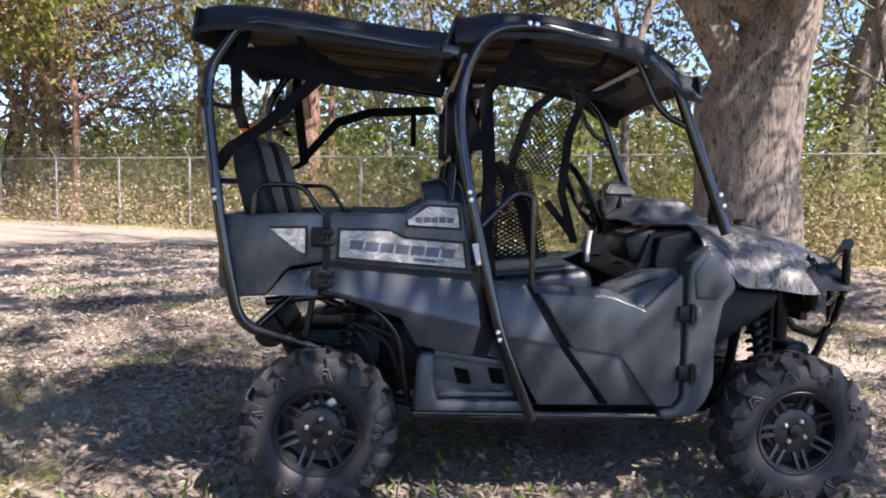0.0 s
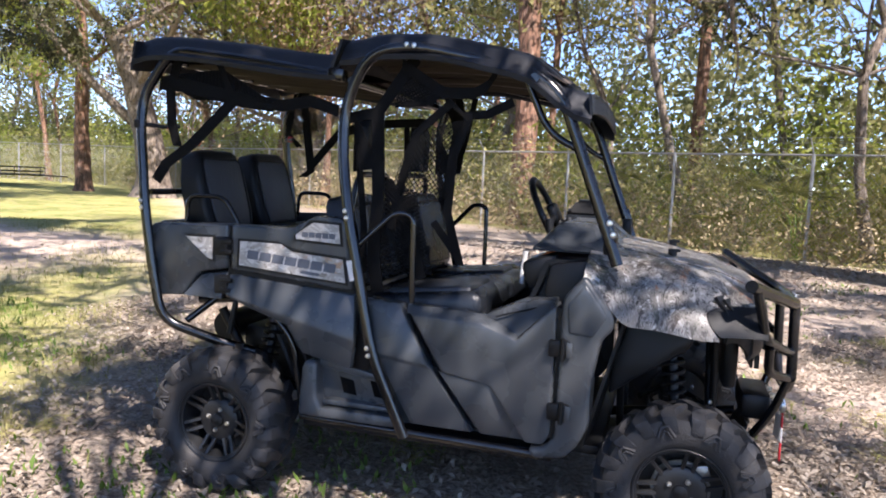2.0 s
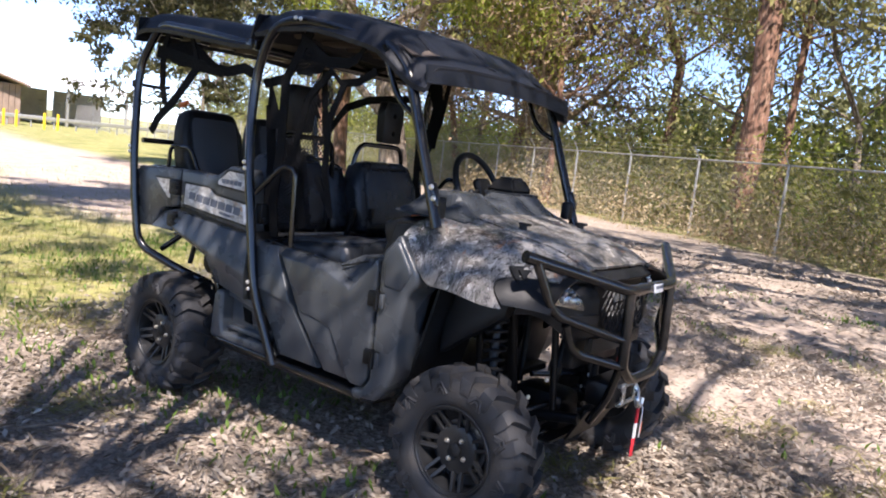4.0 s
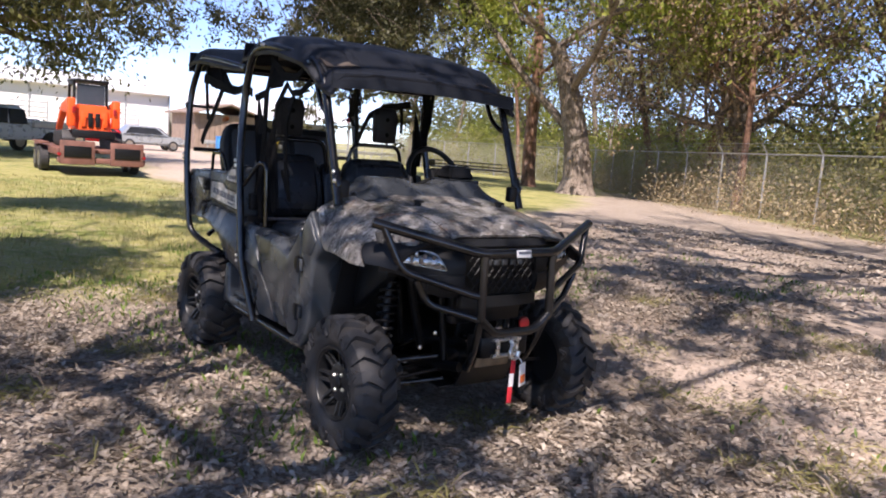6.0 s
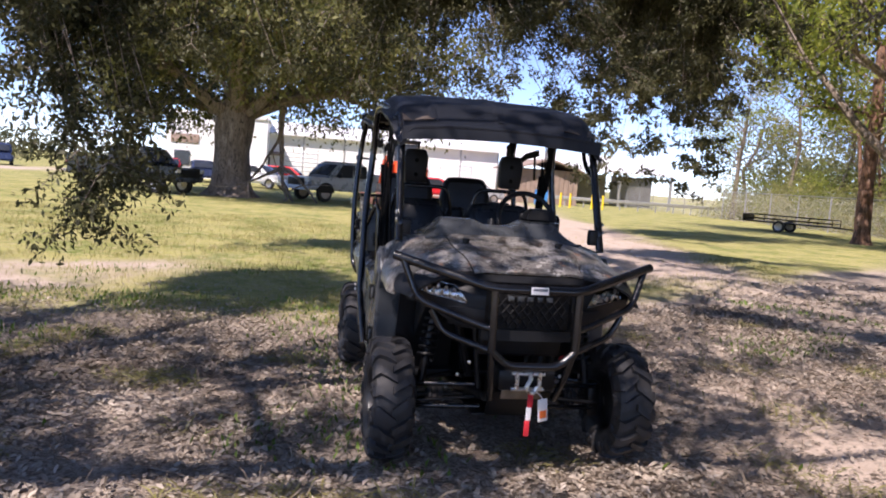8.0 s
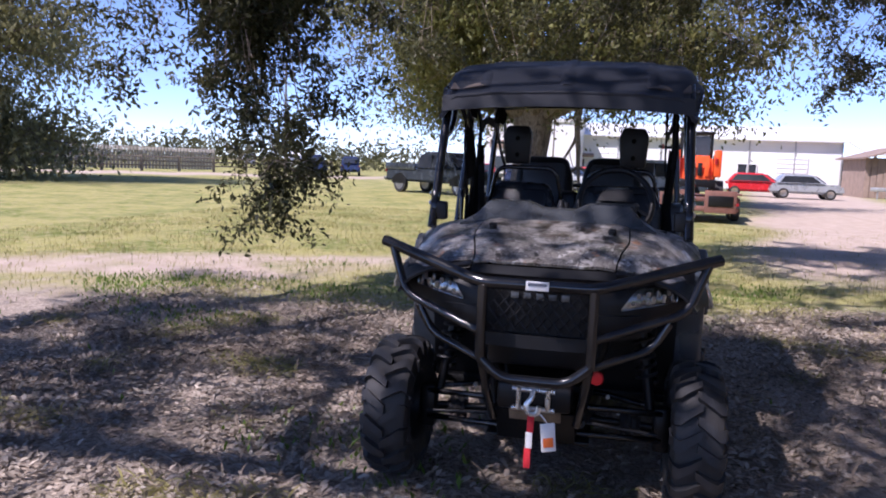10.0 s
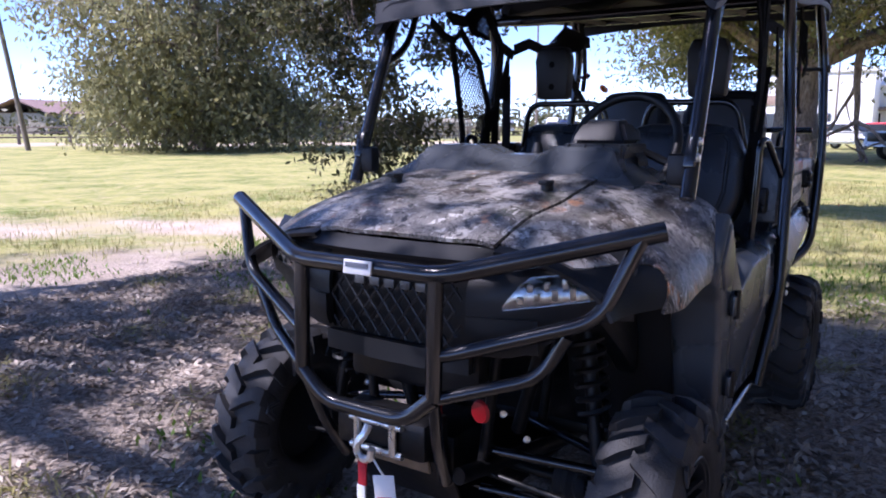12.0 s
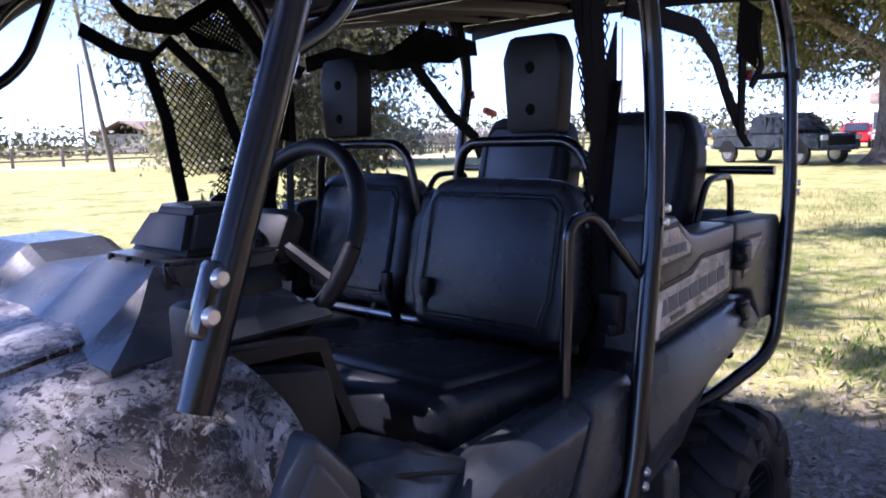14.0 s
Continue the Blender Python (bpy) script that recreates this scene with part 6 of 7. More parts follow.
rs = random.Random(9)
for k in range(30):
    x = -50 + 62 * k / 29 + rs.uniform(-1.0, 1.0)
    y = fence_y(x) + rs.uniform(1.0, 9.0)
    h = rs.uniform(7.0, 12.0)
    lean, bow = rs.uniform(-1.8, 1.8), rs.uniform(-0.9, 0.9)
    r0 = rs.uniform(0.09, 0.19)
    tree("tree", "slender scrub tree behind the fence", [(x, y, -0.05), (x + lean * 0.2 + bow * 0.6, y, h * 0.25), (x + lean * 0.45 + bow, y + bow * 0.5, h * 0.5), (x + lean * 0.8 + bow * 0.4, y, h * 0.75), (x + lean, y, h)], [r0 * 1.5, r0, r0 * 0.9, r0 * 0.75, r0 * 0.4],
         ring_limbs(4, 2, 0.7, k) + ring_limbs(4, 3, 0.7, k + 50) + ring_limbs(4, 4, 0.9, k + 90), 100 + k, rs.choice(("leaf_dry", "leaf_bright", "leaf_oak", "leaf_dry")), rs.choice(("bark", "bark", "bark_red")),
         0.21, 10, 0.42, 2, rs.uniform(2.2, 3.2), kids=(1, 2))
tree("tree", "slender straight tree with reddish bark", [(1.4, 20.4, -0.05), (1.4, 20.4, 0.8), (1.45, 20.4, 3.2), (1.5, 20.4, 6.5), (1.65, 20.4, 10.0)], [0.26, 0.19, 0.18, 0.16, 0.10],
     ring_limbs(5, 3, 0.5, 61) + ring_limbs(6, 4, 0.7, 62), 71, "leaf_dry", "bark_red", 0.15, 18, 0.45, 2, 2.6, kids=(1, 2))


def thicket(name, label, spots, seed, leaf, size, per, spread):
    """Undergrowth of many leafy clumps."""
    nrng = np.random.default_rng(seed)
    ob = soup(name, leaves_at(spots, per, spread, size, nrng, 0.1), 4, M[leaf])
    tagged(ob, label, "undergrowth", kind="stuff")


def scrub_spots(n, x0, x1, d0, d1, h0, h1, seed):
    r = random.Random(seed)
    out = []
    for k in range(n):
        x = r.uniform(x0, x1)
        big = 0.5 + 0.9 * noise.noise(Vector((x * 0.45, seed, 0.0)))
        h = h0 + (h1 - h0) * r.random() ** 1.4 * (0.45 + 0.9 * big)
        y = fence_y(x) + r.uniform(d0, d1)
        for z in np.arange(0.15, h, 0.34):
            out.append((x + r.uniform(-0.3, 0.3), y + r.uniform(-0.3, 0.3), z))
    return out


thicket("scrub", "sunlit yellow-green scrub behind the fence", scrub_spots(620, -52, 16, 0.5, 5.0, 0.8, 3.6, 1), 61, "leaf_dry", 0.15, 27, 0.36)
thicket("scrub", "bright green bushes behind the fence", scrub_spots(360, -52, 16, 2.0, 8.0, 1.2, 5.0, 2), 62, "leaf_bright", 0.18, 28, 0.42)
thicket("scrub", "dark green bushes in the wood", scrub_spots(240, -52, 16, 6.0, 14.0, 1.4, 5.0, 3), 63, "leaf_wood", 0.26, 26, 0.5)
thicket("scrub", "dead brown brush along the fence", scrub_spots(520, -26, 12, -1.8, 2.0, 0.3, 1.7, 4), 64, "leaf_tan", 0.10, 18, 0.28)
thicket("far_woods", "far woodland beyond the fence", [(x, fence_y(x) + r6.uniform(9, 22), r6.uniform(0.3, 8.5) * (0.62 + 0.45 * noise.noise(Vector((x * 0.12, 5.5, 0))))) for r6 in (random.Random(66),) for x in (r6.uniform(-64, 26) for k in range(3600))],
        65, "leaf_wood", 0.40, 22, 0.95)


def palmetto(x, y, seed, tall):
    """A low palm of stiff fan leaves on thin stalks."""
    r = random.Random(seed)
    p = new("palmetto")
    tagged(p, "green palmetto with stiff fan leaves by the fence", "palmetto")
    for k in range(7):
        a = 2 * math.pi * k / 7 + r.uniform(-0.3, 0.3)
        reach, h = r.uniform(0.25, 0.65) * tall, r.uniform(0.55, 1.05) * tall
        tip = Vector((x + reach * math.cos(a), y + reach * math.sin(a), h))
        stalk = tube("stalk", [(x + 0.04 * math.cos(a), y + 0.04 * math.sin(a), 0.0), (x + reach * 0.3 * math.cos(a), y + reach * 0.3 * math.sin(a), h * 0.6), tuple(tip)], 0.010, M["weed"], p, 0, 4)
        out = Vector((math.cos(a), math.sin(a), r.uniform(0.1, 0.8))).normalized()
        flat = Vector((-math.sin(a), math.cos(a), 0.0))
        size, bm = r.uniform(0.32, 0.5), bmesh.new()
        hub = bm.verts.new(tip)
        for j in range(17):
            b = radians(-120 + 240 * j / 16)
            d = out * math.cos(b) + flat * math.sin(b)
            w = (d.cross(out.cross(flat))) * 0.020
            end = tip + d * size * r.uniform(0.85, 1.0) - Vector((0, 0, 0.03))
            bm.faces.new((hub, bm.verts.new(tip + d * size * 0.5 + w), bm.verts.new(end), bm.verts.new(tip + d * size * 0.5 - w)))
        part("fan_leaf", bm, M["leaf_mid"], stalk, "", False)


for k, (x, y, tall) in enumerate([(x, fence_y(x) + dy, tall) for x, dy, tall in ((0.2, 0.9, 1.6), (1.6, 0.5, 1.3), (2.5, 0.7, 1.8), (3.4, 0.5, 1.9), (-3.2, 1.2, 1.6), (6.4, 0.6, 1.4), (7.4, 0.5, 1.7), (-6.5, 1.0, 1.7), (-1.2, 1.1, 1.5))]):
    palmetto(x, y, 300 + k, tall)


# ---- chain-link fence ----
M["galv"] = surface("galvanised steel", (0.42, 0.42, 0.41), 0.5, 0.6, vary=0.15, scale=6, bump=0.05)
M["white_wall"] = surface("white metal wall", (0.74, 0.74, 0.73), 0.5, vary=0.05, scale=0.4, bump=0.05, world=True)
M["white_roof"] = surface("pale metal roof", (0.78, 0.78, 0.77), 0.45, vary=0.04, scale=0.4, bump=0.03, world=True)
M["shade_glass"] = surface("dark window glass", (0.03, 0.035, 0.045), 0.08, vary=0.2, scale=2, bump=0)
M["brown_wood"] = surface("brown board wall", (0.29, 0.215, 0.17), 0.75, vary=0.2, scale=2, bump=0.2, world=True)
M["grey_wall"] = surface("grey stone wall", (0.36, 0.33, 0.29), 0.85, vary=0.15, scale=1, bump=0.3, world=True)
M["orange"] = surface("orange machine paint", (0.80, 0.10, 0.015), 0.4, vary=0.1, scale=3, bump=0.03)
M["rust"] = surface("rusty trailer steel", (0.17, 0.075, 0.055), 0.7, vary=0.3, scale=4, bump=0.15)
M["paint_grey"] = surface("grey car paint", (0.05, 0.06, 0.07), 0.25, 0.3, vary=0.06, scale=3, bump=0, coat=0.6)
M["paint_silver"] = surface("silver car paint", (0.42, 0.44, 0.46), 0.28, 0.4, vary=0.06, scale=3, bump=0, coat=0.6)
M["paint_red"] = surface("red car paint", (0.50, 0.02, 0.025), 0.25, vary=0.06, scale=3, bump=0, coat=0.6)
M["paint_white"] = surface("white car paint", (0.78, 0.78, 0.78), 0.3, vary=0.04, scale=3, bump=0, coat=0.5)
M["paint_blue"] = surface("dark blue car paint", (0.035, 0.05, 0.11), 0.25, 0.2, vary=0.06, scale=3, bump=0, coat=0.6)
M["yellow"] = surface("yellow post paint", (0.80, 0.55, 0.02), 0.5, vary=0.08, scale=6, bump=0.03)
M["blue_bin"] = surface("blue plastic", (0.05, 0.25, 0.62), 0.5, vary=0.08, scale=6, bump=0.03)
M["pole_wood"] = surface("weathered pole", (0.19, 0.16, 0.13), 0.85, vary=0.2, scale=3, bump=0.3)


def build_fence():
    f = new("chain_link_fence")
    tagged(f, "galvanised chain-link fence with wire posts along the woods", "fence")
    bends = [Vector((x, fence_y(x), 0)) for x in (14.0, -25.5, -80.0)]
    post, h, cell = None, 2.08, 0.09
    net = bmesh.new()
    for a, b in zip(bends, bends[1:]):
        d = b - a
        ln = d.length
        d.normalize()
        for k in range(int(ln / 3.05) + 1):
            if post is None:
                bm = bmesh.new()
                add_tube(bm, [(0, 0, 0), (0, 0, 2.16)], 0.036, 8)
                add_tube(bm, [(0, 0, 2.14), (-0.11, -0.19, 2.46)], 0.015, 5)
                ob = part("post", bm, M["galv"], f)
                post = ob.data
            else:
                ob = new("post", post)
                ob.parent = f
            ob.location = a + d * 3.05 * k - Vector((0, 0, 0.02))
        tube("top_rail", [a + Vector((0, 0, 2.12)), b + Vector((0, 0, 2.12))], 0.022, M["galv"], f, 0, 6)
        for z, off in ((2.24, 0.35), (2.35, 0.65), (2.45, 0.95)):
            shift = Vector((-0.11, -0.19, 0)) * off
            tube("barbed_wire", [a + shift + Vector((0, 0, z)), b + shift + Vector((0, 0, z))], 0.004, M["galv"], f, 0, 4)
        for k in range(int((ln + h) / cell)):
            s0 = k * cell - h
            for up in SIDES:
                lo, hi = max(0.0, s0), min(ln, s0 + h)
                if hi - lo < 0.05:
                    continue
                z0, z1 = (lo - s0, hi - s0)
                if up < 0:
                    z0, z1 = h - z0, h - z1
                add_tube(net, [a + d * lo + Vector((0, 0.03, z0 + 0.03)), a + d * hi + Vector((0, 0.03, z1 + 0.03))], 0.0026, 3, caps=False)
    o = part("wire_mesh", net, M["galv"], f, smooth=False)
    o["kind"] = "stuff"


build_fence()


# ---- vehicles across the field ----
def car_wheel(parent, x, y, r, w=0.24):
    bm = bmesh.new()
    add_lathe(bm, [(r * 0.62, -w / 2), (r * 0.9, -w / 2), (r, -w * 0.35), (r, w * 0.35), (r * 0.9, w / 2), (r * 0.62, w / 2)], 20)
    o = part("wheel", bm, M["rubber"], parent)
    o.location = (x, y, r)
    bm = bmesh.new()
    add_lathe(bm, [(0, -w / 2 + 0.03), (r * 0.3, -w / 2 + 0.02), (r * 0.62, -w / 2 - 0.004), (r * 0.62, w / 2 + 0.004), (0, w / 2 - 0.02)], 16)
    part("rim", bm, M["metal"], o)


def pickup(x, y, yaw, paint, label):
    t = new("pickup_truck")
    tagged(t, label, "pickup truck")
    t.matrix_basis = pose(x, y, 0, 0, 0, yaw)
    bm = bmesh.new()
    add_cabin(bm, (-2.85, 2.85, 0.98), (-2.82, 2.75, 0.95), 0.52, 1.12, 0.10)
    part("body", bm, paint, t)
    bm = bmesh.new()
    add_cabin(bm, (-0.85, 1.65, 0.92), (-0.60, 0.85, 0.76), 1.10, 1.90, 0.09)
    part("cab", bm, paint, t)
    for s in SIDES:
        for x0, x1, h0, h1 in ((0.25, 1.28, 0.25, 0.78), (-0.72, 0.15, -0.56, 0.15)):
            plate("side_window", [(x0, 1.17), (x1, 1.17), (h1, 1.76), (h0, 1.76)], s * 0.82, s * 0.905, M["shade_glass"], t, bevel=0)
        box("bed_side", (-1.85, s * 0.93, 1.20), (1.95, 0.08, 0.30), paint, t, 0.03)
        box("mirror", (1.1, s * 1.05, 1.25), (0.12, 0.2, 0.2), M["plastic_dark"], t, 0.03)
        box("tail_light", (-2.84, s * 0.86, 1.10), (0.05, 0.14, 0.36), M["red_plastic"], t, 0.02)
        box("headlight", (2.80, s * 0.78, 0.98), (0.08, 0.30, 0.18), M["white_plastic"], t, 0.03)
        for wx in (-1.85, 1.85):
            car_wheel(t, wx, s * 0.86, 0.40)
            plate("wheel_arch", [(wx + 0.50 * math.cos(a), 0.42 + 0.48 * math.sin(a)) for a in (math.pi * k / 10 for k in range(11))], s * 0.90, s * 0.99, M["plastic_dark"], t, bevel=0)
    box("windscreen", (1.32, 0, 1.50), (0.03, 1.40, 0.72), M["shade_glass"], t, 0.01, spin(0, -46, 0))
    box("rear_window", (-0.74, 0, 1.55), (0.05, 1.30, 0.45), M["shade_glass"], t, 0.01, spin(0, 17, 0))
    box("front_grille", (2.83, 0, 0.88), (0.06, 1.2, 0.34), M["plastic_dark"], t, 0.02)
    box("rear_bumper", (-2.95, 0, 0.62), (0.16, 1.8, 0.18), M["metal"], t, 0.04)
    return t


def small_car(x, y, yaw, paint, label, tall=1.5):
    t = new("car")
    tagged(t, label, "car")
    t.matrix_basis = pose(x, y, 0, 0, 0, yaw)
    bm = bmesh.new()
    add_cabin(bm, (-2.2, 2.2, 0.88), (-2.1, 2.05, 0.84), 0.32, 0.92, 0.14)
    part("body", bm, paint, t)
    bm = bmesh.new()
    add_cabin(bm, (-1.85, 1.15, 0.82), (-1.35, 0.35, 0.64), 0.90, tall, 0.08)
    part("cabin", bm, paint, t)
    for s in SIDES:
        plate("side_window", [(-1.60, 0.96), (0.85, 0.96), (0.28, tall - 0.10), (-1.28, tall - 0.10)], s * 0.70, s * 0.79, M["shade_glass"], t, bevel=0)
        box("tail_light", (-2.18, s * 0.68, 0.78), (0.05, 0.3, 0.14), M["red_plastic"], t, 0.02)
        for wx in (-1.35, 1.35):
            car_wheel(t, wx, s * 0.78, 0.33, 0.2)
    box("windscreen", (0.82, 0, (tall + 0.92) / 2), (0.03, 1.25, 0.75), M["shade_glass"], t, 0.01, spin(0, -54, 0))
    return t


pickup(-32.0, 1.4, -55, M["paint_silver"], "silver pickup truck parked by the field")
pickup(-29.6, -7.7, 60, M["paint_grey"], "dark grey pickup truck parked beside an oak")
small_car(-50.0, -1.4, 80, M["paint_red"], "bright red car parked by a white building")
small_car(-49.5, -9.3, 8, M["paint_red"], "dark red car parked by a white building")
small_car(-50.5, -7.2, 10, M["paint_blue"], "dark car parked by a white building")
small_car(-45.0, -3.2, 60, M["paint_white"], "white car parked by a white building")
small_car(-47.5, 4.9, 85, M["paint_white"], "white car parked by a white building")
small_car(-47.5, 8.8, 85, M["paint_red"], "red car parked by a white building")
small_car(-47.0, 11.5, 90, M["paint_silver"], "silver car parked by a white building")
small_car(-58.0, -26.0, 30, M["paint_blue"], "dark blue car parked across the field", 1.75)
small_car(-60.0, -23.4, 20, M["paint_blue"], "dark blue car parked across the field", 1.7)
pickup(-44.5, -41.0, 40, M["paint_blue"], "dark blue pickup truck on the far road")
small_car(-82.0, -38.6, 15, M["paint_white"], "white van parked far across the field", 2.2)
small_car(-93.0, -50.7, 25, M["paint_silver"], "pale car parked far across the field", 2.0)


def build_trailer_and_loader():
    yaw = 178
    base = pose(-20.1, 2.48, 0, 0, 0, yaw)
    t = new("flatbed_trailer")
    tagged(t, "rusty red flatbed trailer with loading ramps", "trailer")
    t.matrix_basis = base
    box("deck", (0.3, 0, 0.66), (4.6, 2.1, 0.10), M["rust"], t, 0.02)
    for s in SIDES:
        box("deck_rail", (0.3, s * 1.08, 0.62), (4.8, 0.07, 0.18), M["rust"], t, 0.015)
        box("fender", (0.2, s * 1.22, 0.80), (1.7, 0.26, 0.05), M["rust"], t, 0.02)
        for x in (-0.25, 0.65):
            car_wheel(t, x, s * 1.20, 0.36)
        rp = box("ramp", (-2.15, s * 0.62, 0.62), (0.10, 0.85, 0.62), M["rust"], t, 0.015, label="rusty folded loading ramp")
        box("ramp_opening", (-2.215, s * 0.62, 0.64), (0.02, 0.66, 0.30), M["steel_dark"], rp, 0.01)
        box("tail_light", (-2.18, s * 1.04, 0.56), (0.04, 0.12, 0.08), M["red_plastic"], t, 0.01)
    box("tail_beam", (-2.10, 0, 0.42), (0.10, 2.2, 0.14), M["rust"], t, 0.015)
    tube("tongue", [(2.5, 0.6, 0.58), (3.9, 0, 0.52)], 0.06, M["rust"], t)
    tube("tongue", [(2.5, -0.6, 0.58), (3.9, 0, 0.52)], 0.06, M["rust"], t)
    m = new("track_loader")
    tagged(m, "orange compact track loader standing on a trailer", "track loader")
    m.matrix_basis = base @ pose(0.2, 0, 0.715) @ Matrix.Diagonal((0.9, 0.86, 0.93, 1))
    for s in SIDES:
        tr = bmesh.new()
        add_plate(tr, [(-0.95, 0.05), (-1.05, 0.25), (-0.85, 0.52), (0.75, 0.45), (0.95, 0.22), (0.80, 0.0), (-0.8, 0.0)], s * 0.55, s * 0.93, 1, 0.05)
        part("track", tr, M["rubber"], m, "black rubber track")
        plate("lift_arm", [(-1.05, 1.0), (-0.95, 1.45), (0.2, 1.30), (1.3, 0.55), (1.2, 0.40), (0.1, 1.05), (-0.75, 1.02)], s * 0.62, s * 0.80, M["orange"], m, bevel=0.03)
        plate("cab_post", [(-0.55, 1.2), (-0.5, 2.0), (0.5, 2.0), (0.62, 0.9), (0.5, 0.9), (0.42, 1.9), (-0.4, 1.9), (-0.43, 1.2)], s * 0.46, s * 0.54, M["plastic_dark"], m, bevel=0.01)
        box("tail_light", (-1.24, s * 0.62, 1.12), (0.03, 0.1, 0.2), M["red_plastic"], m, 0.01)
    bm = bmesh.new()
    add_cabin(bm, (-1.15, 0.4, 0.56), (-1.0, 0.3, 0.52), 0.45, 1.30, 0.10)
    part("engine_hood", bm, M["orange"], m)
    for s in SIDES:
        box("tail_shoulder", (-1.05, s * 0.68, 1.05), (0.30, 0.24, 0.85), M["orange"], m, 0.05)
    for k in range(4):
        box("vent", (-1.165, -0.33 + 0.22 * k, 0.85), (0.03, 0.15, 0.42), M["plastic_dark"] if k in (1, 2) else M["orange"], m, 0.01)
    box("cab_roof", (0.0, 0, 2.03), (1.25, 1.12, 0.09), M["plastic_dark"], m, 0.03)
    box("rear_screen", (-0.52, 0, 1.62), (0.02, 0.86, 0.62), M["shade_glass"], m, 0)
    box("counterweight", (-1.2, 0, 0.42), (0.10, 1.3, 0.25), M["plastic_dark"], m, 0.03)
    u = new("utility_trailer")
    tagged(u, "small black open utility trailer by the fence", "trailer")
    u.matrix_basis = pose(-30.4, 24.8, 0, 0, 0, 38)
    box("trailer_bed", (0, 0, 0.50), (4.4, 1.7, 0.06), M["steel_dark"], u, 0.01)
    for s in SIDES:
        for z in (0.66, 0.86):
            tube("side_rail", [(-2.2, s * 0.85, z), (2.2, s * 0.85, z)], 0.02, M["steel_dark"], u, 0, 6)
        for x in (-2.2, -1.1, 0.0, 1.1, 2.2):
            tube("rail_post", [(x, s * 0.85, 0.5), (x, s * 0.85, 0.88)], 0.02, M["steel_dark"], u, 0, 6)
        car_wheel(u, -0.3, s * 1.0, 0.31, 0.18)
        tube("tongue", [(2.2, s * 0.4, 0.48), (3.3, 0, 0.45)], 0.03, M["steel_dark"], u, 0, 6)
    box("tail_ramp", (-2.22, 0, 0.70), (0.04, 1.65, 0.36), M["steel_dark"], u, 0.01)


build_trailer_and_loader()


# ---- buildings ----
def wall_block(name, parent, x0, x1, y0, y1, z1, mat):
    return box(name, ((x0 + x1) / 2, (y0 + y1) / 2, z1 / 2), (x1 - x0, y1 - y0, z1), mat, parent, 0)


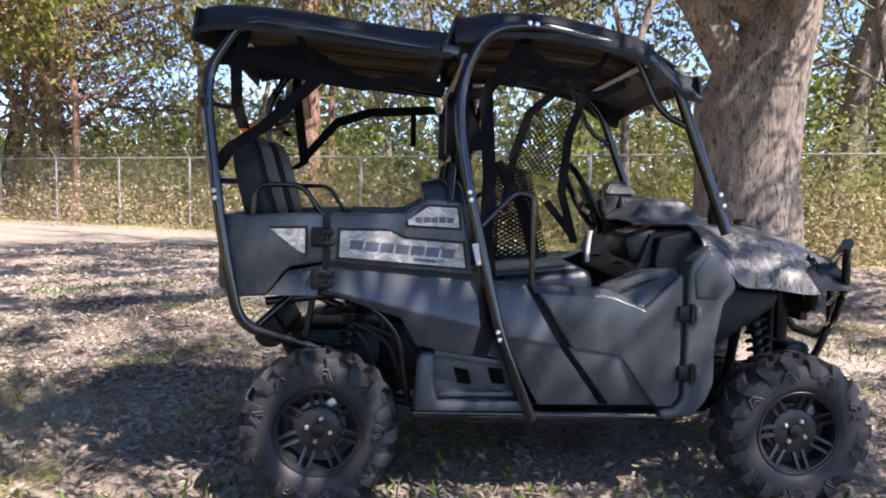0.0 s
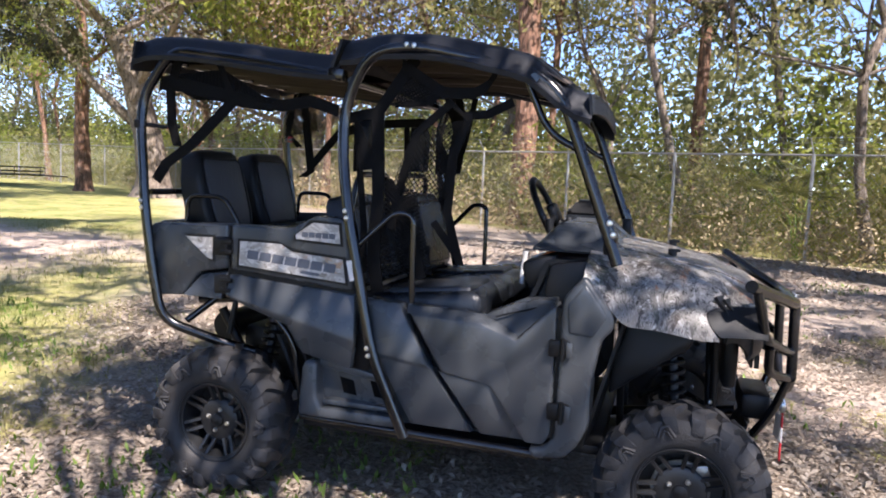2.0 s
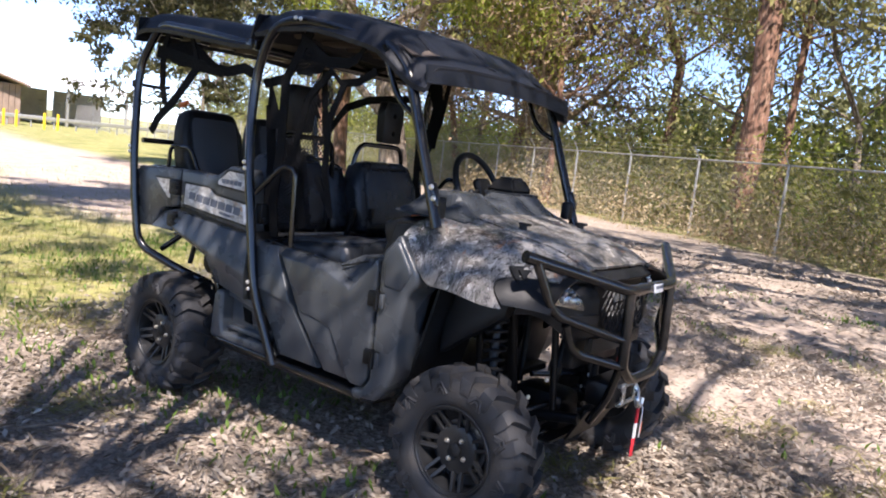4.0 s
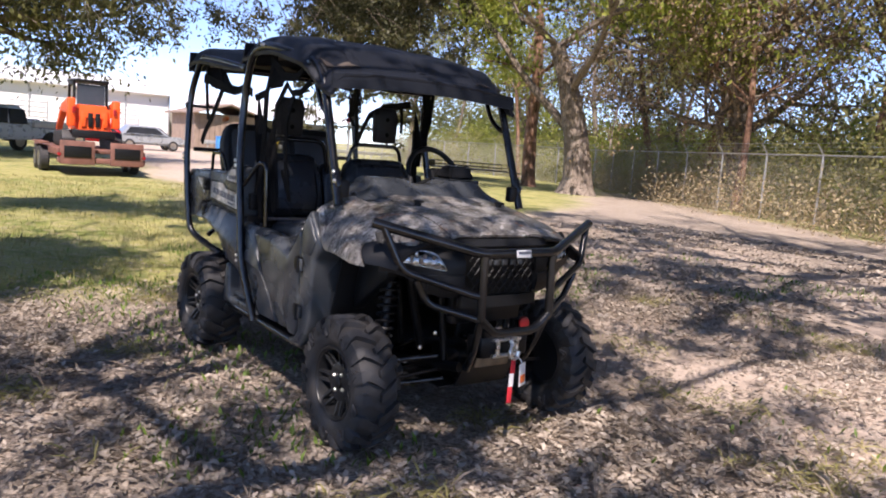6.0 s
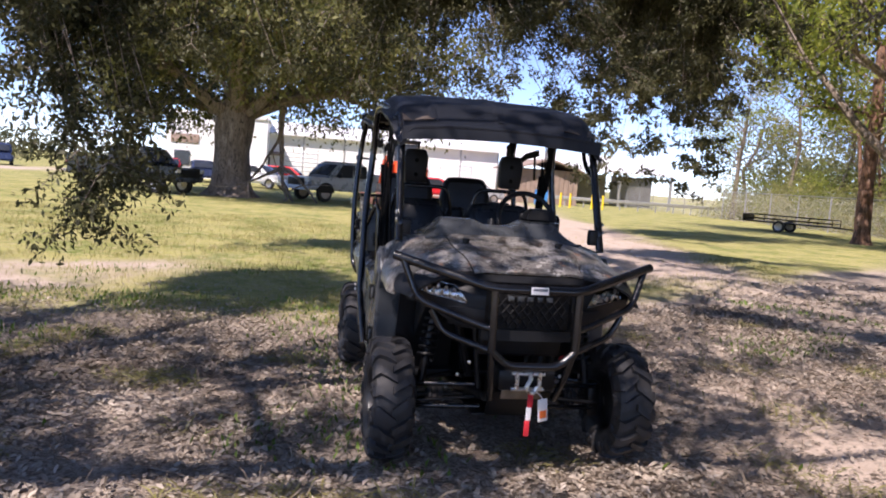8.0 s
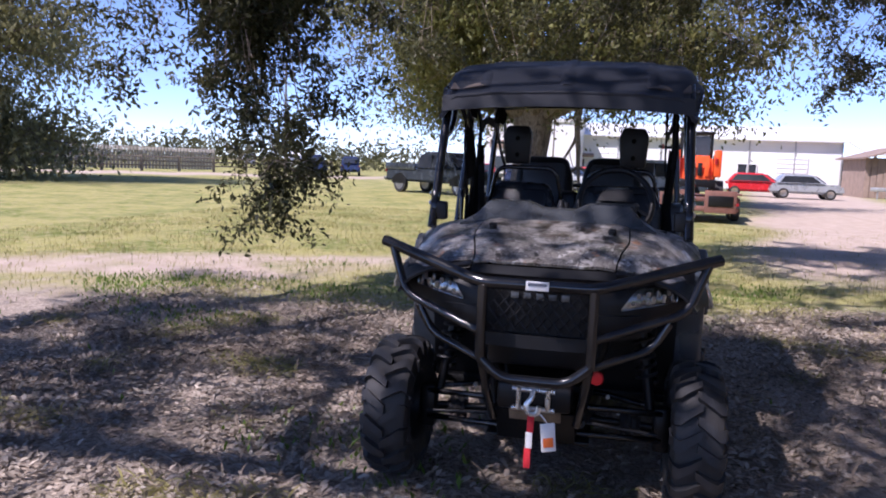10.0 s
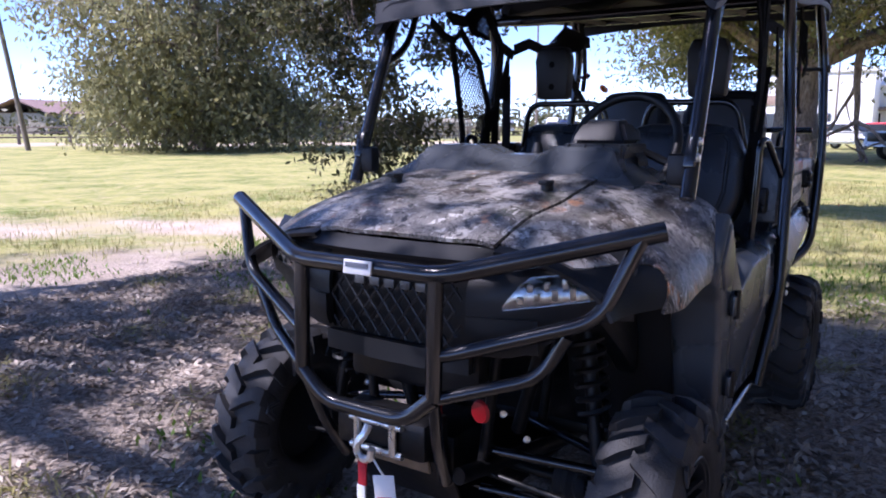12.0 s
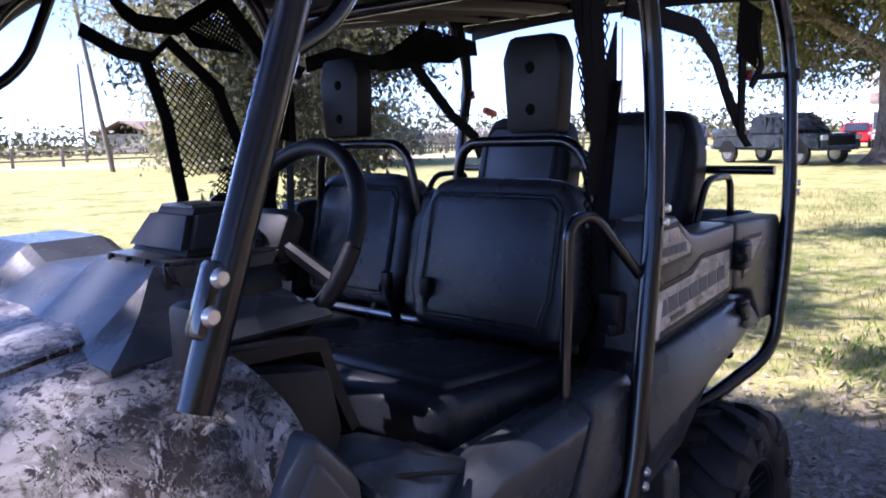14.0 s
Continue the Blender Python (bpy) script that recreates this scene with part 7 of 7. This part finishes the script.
def build_buildings():
    w = new("workshop_building")
    w.location = (-66, -1.5, 0)
    tagged(w, "long white metal workshop with roll-up doors", "building")
    wall_block("wall", w, -14, 0, -10, 20, 4.4, M["white_wall"])
    sheet("roof", lambda u, v: Vector((-14.6 + 15.2 * u, -10.4 + 30.8 * v, 4.42 + 1.5 * (1 - abs(2 * u - 1)))), steps(0, 1, 9), steps(0, 1, 3), M["white_roof"], w, 0.12, "pale metal roof")
    for k, y in enumerate(np.arange(-9.7, 20, 3.7)):
        box("downpipe", (0.06, y, 2.2), (0.10, 0.12, 4.3), M["galv"], w, 0.01)
    for y, wd in ((-6.2, 2.6), (1.2, 3.0), (8.6, 3.0), (16.0, 2.6)):
        d = box("roll_door", (0.05, y, 1.5), (0.10, wd, 3.0), M["white_roof"], w, 0.01, label="pale roll-up door")
        for z in np.arange(0.4, 3.0, 0.4):
            box("door_slat", (0.11, y, z), (0.03, wd - 0.1, 0.04), M["galv"], d, 0)
    for y in (-8.6, -2.3, 4.9, 12.4):
        o = box("window", (0.06, y, 1.7), (0.08, 1.5, 1.1), M["shade_glass"], w, 0, label="dark window in white frame")
        for dy in (-0.78, 0, 0.78):
            box("window_frame", (0.11, y + dy, 1.7), (0.06, 0.06, 1.2), M["white_roof"], o, 0)
        for dz in (-0.58, 0.58):
            box("window_frame", (0.11, y, 1.7 + dz), (0.06, 1.62, 0.06), M["white_roof"], o, 0)
    box("awning", (0.5, -2.3, 2.6), (0.9, 3.2, 0.18), M["brown_wood"], w, 0.02, spin(0, 12, 0))
    n = new("office_building")
    n.location = (-60, -6.7, 0)
    tagged(n, "white flat-roofed office block", "building")
    wall_block("wall", n, -12, 0, -4.5, 3.5, 5.2, M["white_wall"])
    box("parapet", (-6, -0.5, 5.3), (12.3, 8.3, 0.3), M["white_roof"], n, 0.03)
    box("sign_board", (0.06, -3.0, 3.2), (0.08, 2.2, 0.7), M["brown_wood"], n, 0.02)
    for y in (-3.2, 0.2):
        box("window", (0.05, y, 1.6), (0.08, 1.2, 1.2), M["shade_glass"], n, 0)
    b = new("barn")
    b.location = (-56, 19.1, 0)
    tagged(b, "brown board barn with low gable roof", "barn")
    wall_block("wall", b, -6, 0, -1.6, 3.6, 2.9, M["brown_wood"])
    for y in np.arange(-1.5, 3.6, 0.42):
        box("board", (0.03, y, 1.45), (0.05, 0.36, 2.85), M["brown_wood"], b, 0)
    sheet("roof", lambda u, v: Vector((-6.4 + 7.2 * v, -2.1 + 6.2 * u, 2.9 + 0.9 * (1 - abs(2 * u - 1)))), steps(0, 1, 9), steps(0, 1, 3), M["brown_wood"], b, 0.12)
    c = new("shed")
    c.location = (-66, 28.0, 0)
    tagged(c, "open shed with broad white roof", "shed")
    sheet("roof", lambda u, v: Vector((-8 + 10 * v, -8 + 17 * u, 5.3 - 1.9 * v)), steps(0, 1, 11), steps(0, 1, 3), M["white_roof"], c, 0.12)
    for y in (-7.5, -2.5, 2.5, 8.0):
        box("post", (1.6, y, 1.7), (0.2, 0.2, 3.4), M["galv"], c, 0)
        wall_block("wall", c, -7.5, -7.2, y - 2.4, y + 2.4, 3.2, M["grey_wall"])
    for k in range(4):
        bp = part("bollard", add_tube(bmesh.new(), [(0, 0, -0.02), (0, 0, 1.1)], 0.085, 10), M["yellow"])
        bp.location = (-50.0 + 0.2 * k, (19.2, 19.9, 21.6, 22.4)[k], 0)
        tagged(bp, "yellow painted steel bollard", "bollard", "bollards by the road")
    bn = new("waste_bin")
    bn.location = (-52, 18.3, 0)
    tagged(bn, "blue plastic waste bin", "bin")
    box("bin_body", (0, 0, 0.55), (0.7, 0.9, 1.1), M["blue_bin"], bn, 0.06)
    box("bin_lid", (0, 0, 1.14), (0.76, 0.96, 0.08), M["blue_bin"], bn, 0.03)
    g = new("guard_rail")
    tagged(g, "galvanised guard rail along the yard", "guard rail")
    for k in range(12):
        tube("rail_post", [(-53, 17.5 + 1.6 * k, 0), (-53, 17.5 + 1.6 * k, 0.8)], 0.06, M["galv"], g, 0, 6)
    box("beam", (-52.9, 26.5, 0.68), (0.08, 19, 0.28), M["galv"], g, 0.03)
    h = new("house")
    h.matrix_basis = pose(-58.0, -104.0, 0, 0, 0, 30)
    tagged(h, "low house with reddish roof beyond the field", "house")
    wall_block("wall", h, -10, 10, -4, 4, 2.7, M["grey_wall"])
    sheet("roof", lambda u, v: Vector((-10.6 + 21.2 * v, -4.7 + 9.4 * u, 2.7 + 1.9 * (1 - abs(2 * u - 1)))), steps(0, 1, 9), steps(0, 1, 3), surface("reddish shingles", (0.30, 0.20, 0.17), 0.85, vary=0.2, scale=1.5), h, 0.15)
    for x in (-6, -1, 4):
        box("window", (x, 4.02, 1.5), (1.3, 0.06, 1.1), M["shade_glass"], h, 0)


build_buildings()


def build_poles_and_rails():
    for (x, y), lean, ht, r in (((-17.5, -37.0), 1.6, 12.5, 0.13), ((-27.5, -62.0), 0.0, 8.0, 0.13), ((-52.0, -26.0), 0.0, 9.0, 0.11), ((-30.0, -44.0), 0.2, 7.0, 0.1), ((-50.0, -4.5), 0.0, 8.5, 0.07)):
        p = new("utility_pole")
        p.location = (x, y, 0)
        tagged(p, "weathered wooden utility pole beyond the field", "pole")
        part("pole_shaft", add_tube(bmesh.new(), [(0, 0, -0.1), (lean * 0.8, -lean * 0.6, ht)], r, 10, taper=r * 0.65), M["pole_wood"], p)
        if ht > 9:
            box("crossarm", (lean * 0.75, -lean * 0.56, ht - 1.0), (0.12, 2.0, 0.12), M["pole_wood"], p, 0.01, spin(0, 0, 35))
            part("transformer", add_tube(bmesh.new(), [(lean * 0.7 + 0.2, -lean * 0.5, ht - 3.2), (lean * 0.7 + 0.2, -lean * 0.5, ht - 2.4)], 0.22, 12), M["galv"], p)
    f = new("rail_fence")
    tagged(f, "dark post-and-rail fence along the far road", "fence")
    a, b = Vector((5.0, -66.0, 0)), Vector((-62.0, -26.0, 0))
    n = 26
    for k in range(n + 1):
        p = a.lerp(b, k / n)
        box("fence_post", (p.x, p.y, 0.6), (0.16, 0.16, 1.25), M["pole_wood"], f, 0)
    for z in (0.45, 0.78, 1.1):
        tube("fence_rail", [a + Vector((0, 0, z)), b + Vector((0, 0, z))], 0.055, M["pole_wood"], f, 0, 5)
    pf = new("picket_fence")
    tagged(pf, "pale vertical-board fence beyond the road", "fence")
    a, b = Vector((-35.0, -50.0, 0)), Vector((-60.0, -37.0, 0))
    for k in range(90):
        p = a.lerp(b, k / 89)
        box("picket", (p.x, p.y, 0.95), (0.10, 0.22, 1.9), M["grey_wall"], pf, 0)


build_poles_and_rails()
r8 = random.Random(88)
far_spots = []
for k in range(1500):
    a = radians(r8.uniform(88, 172))
    d = r8.uniform(95, 150)
    far_spots.append((5 - d * math.sin(a), d * math.cos(a), r8.uniform(0.3, 5.5) * (0.6 + 0.6 * noise.noise(Vector((a * 9, 0.5, 0))))))
thicket("far_trees", "far tree line beyond the field", far_spots, 67, "leaf_oak", 0.8, 12, 1.3)
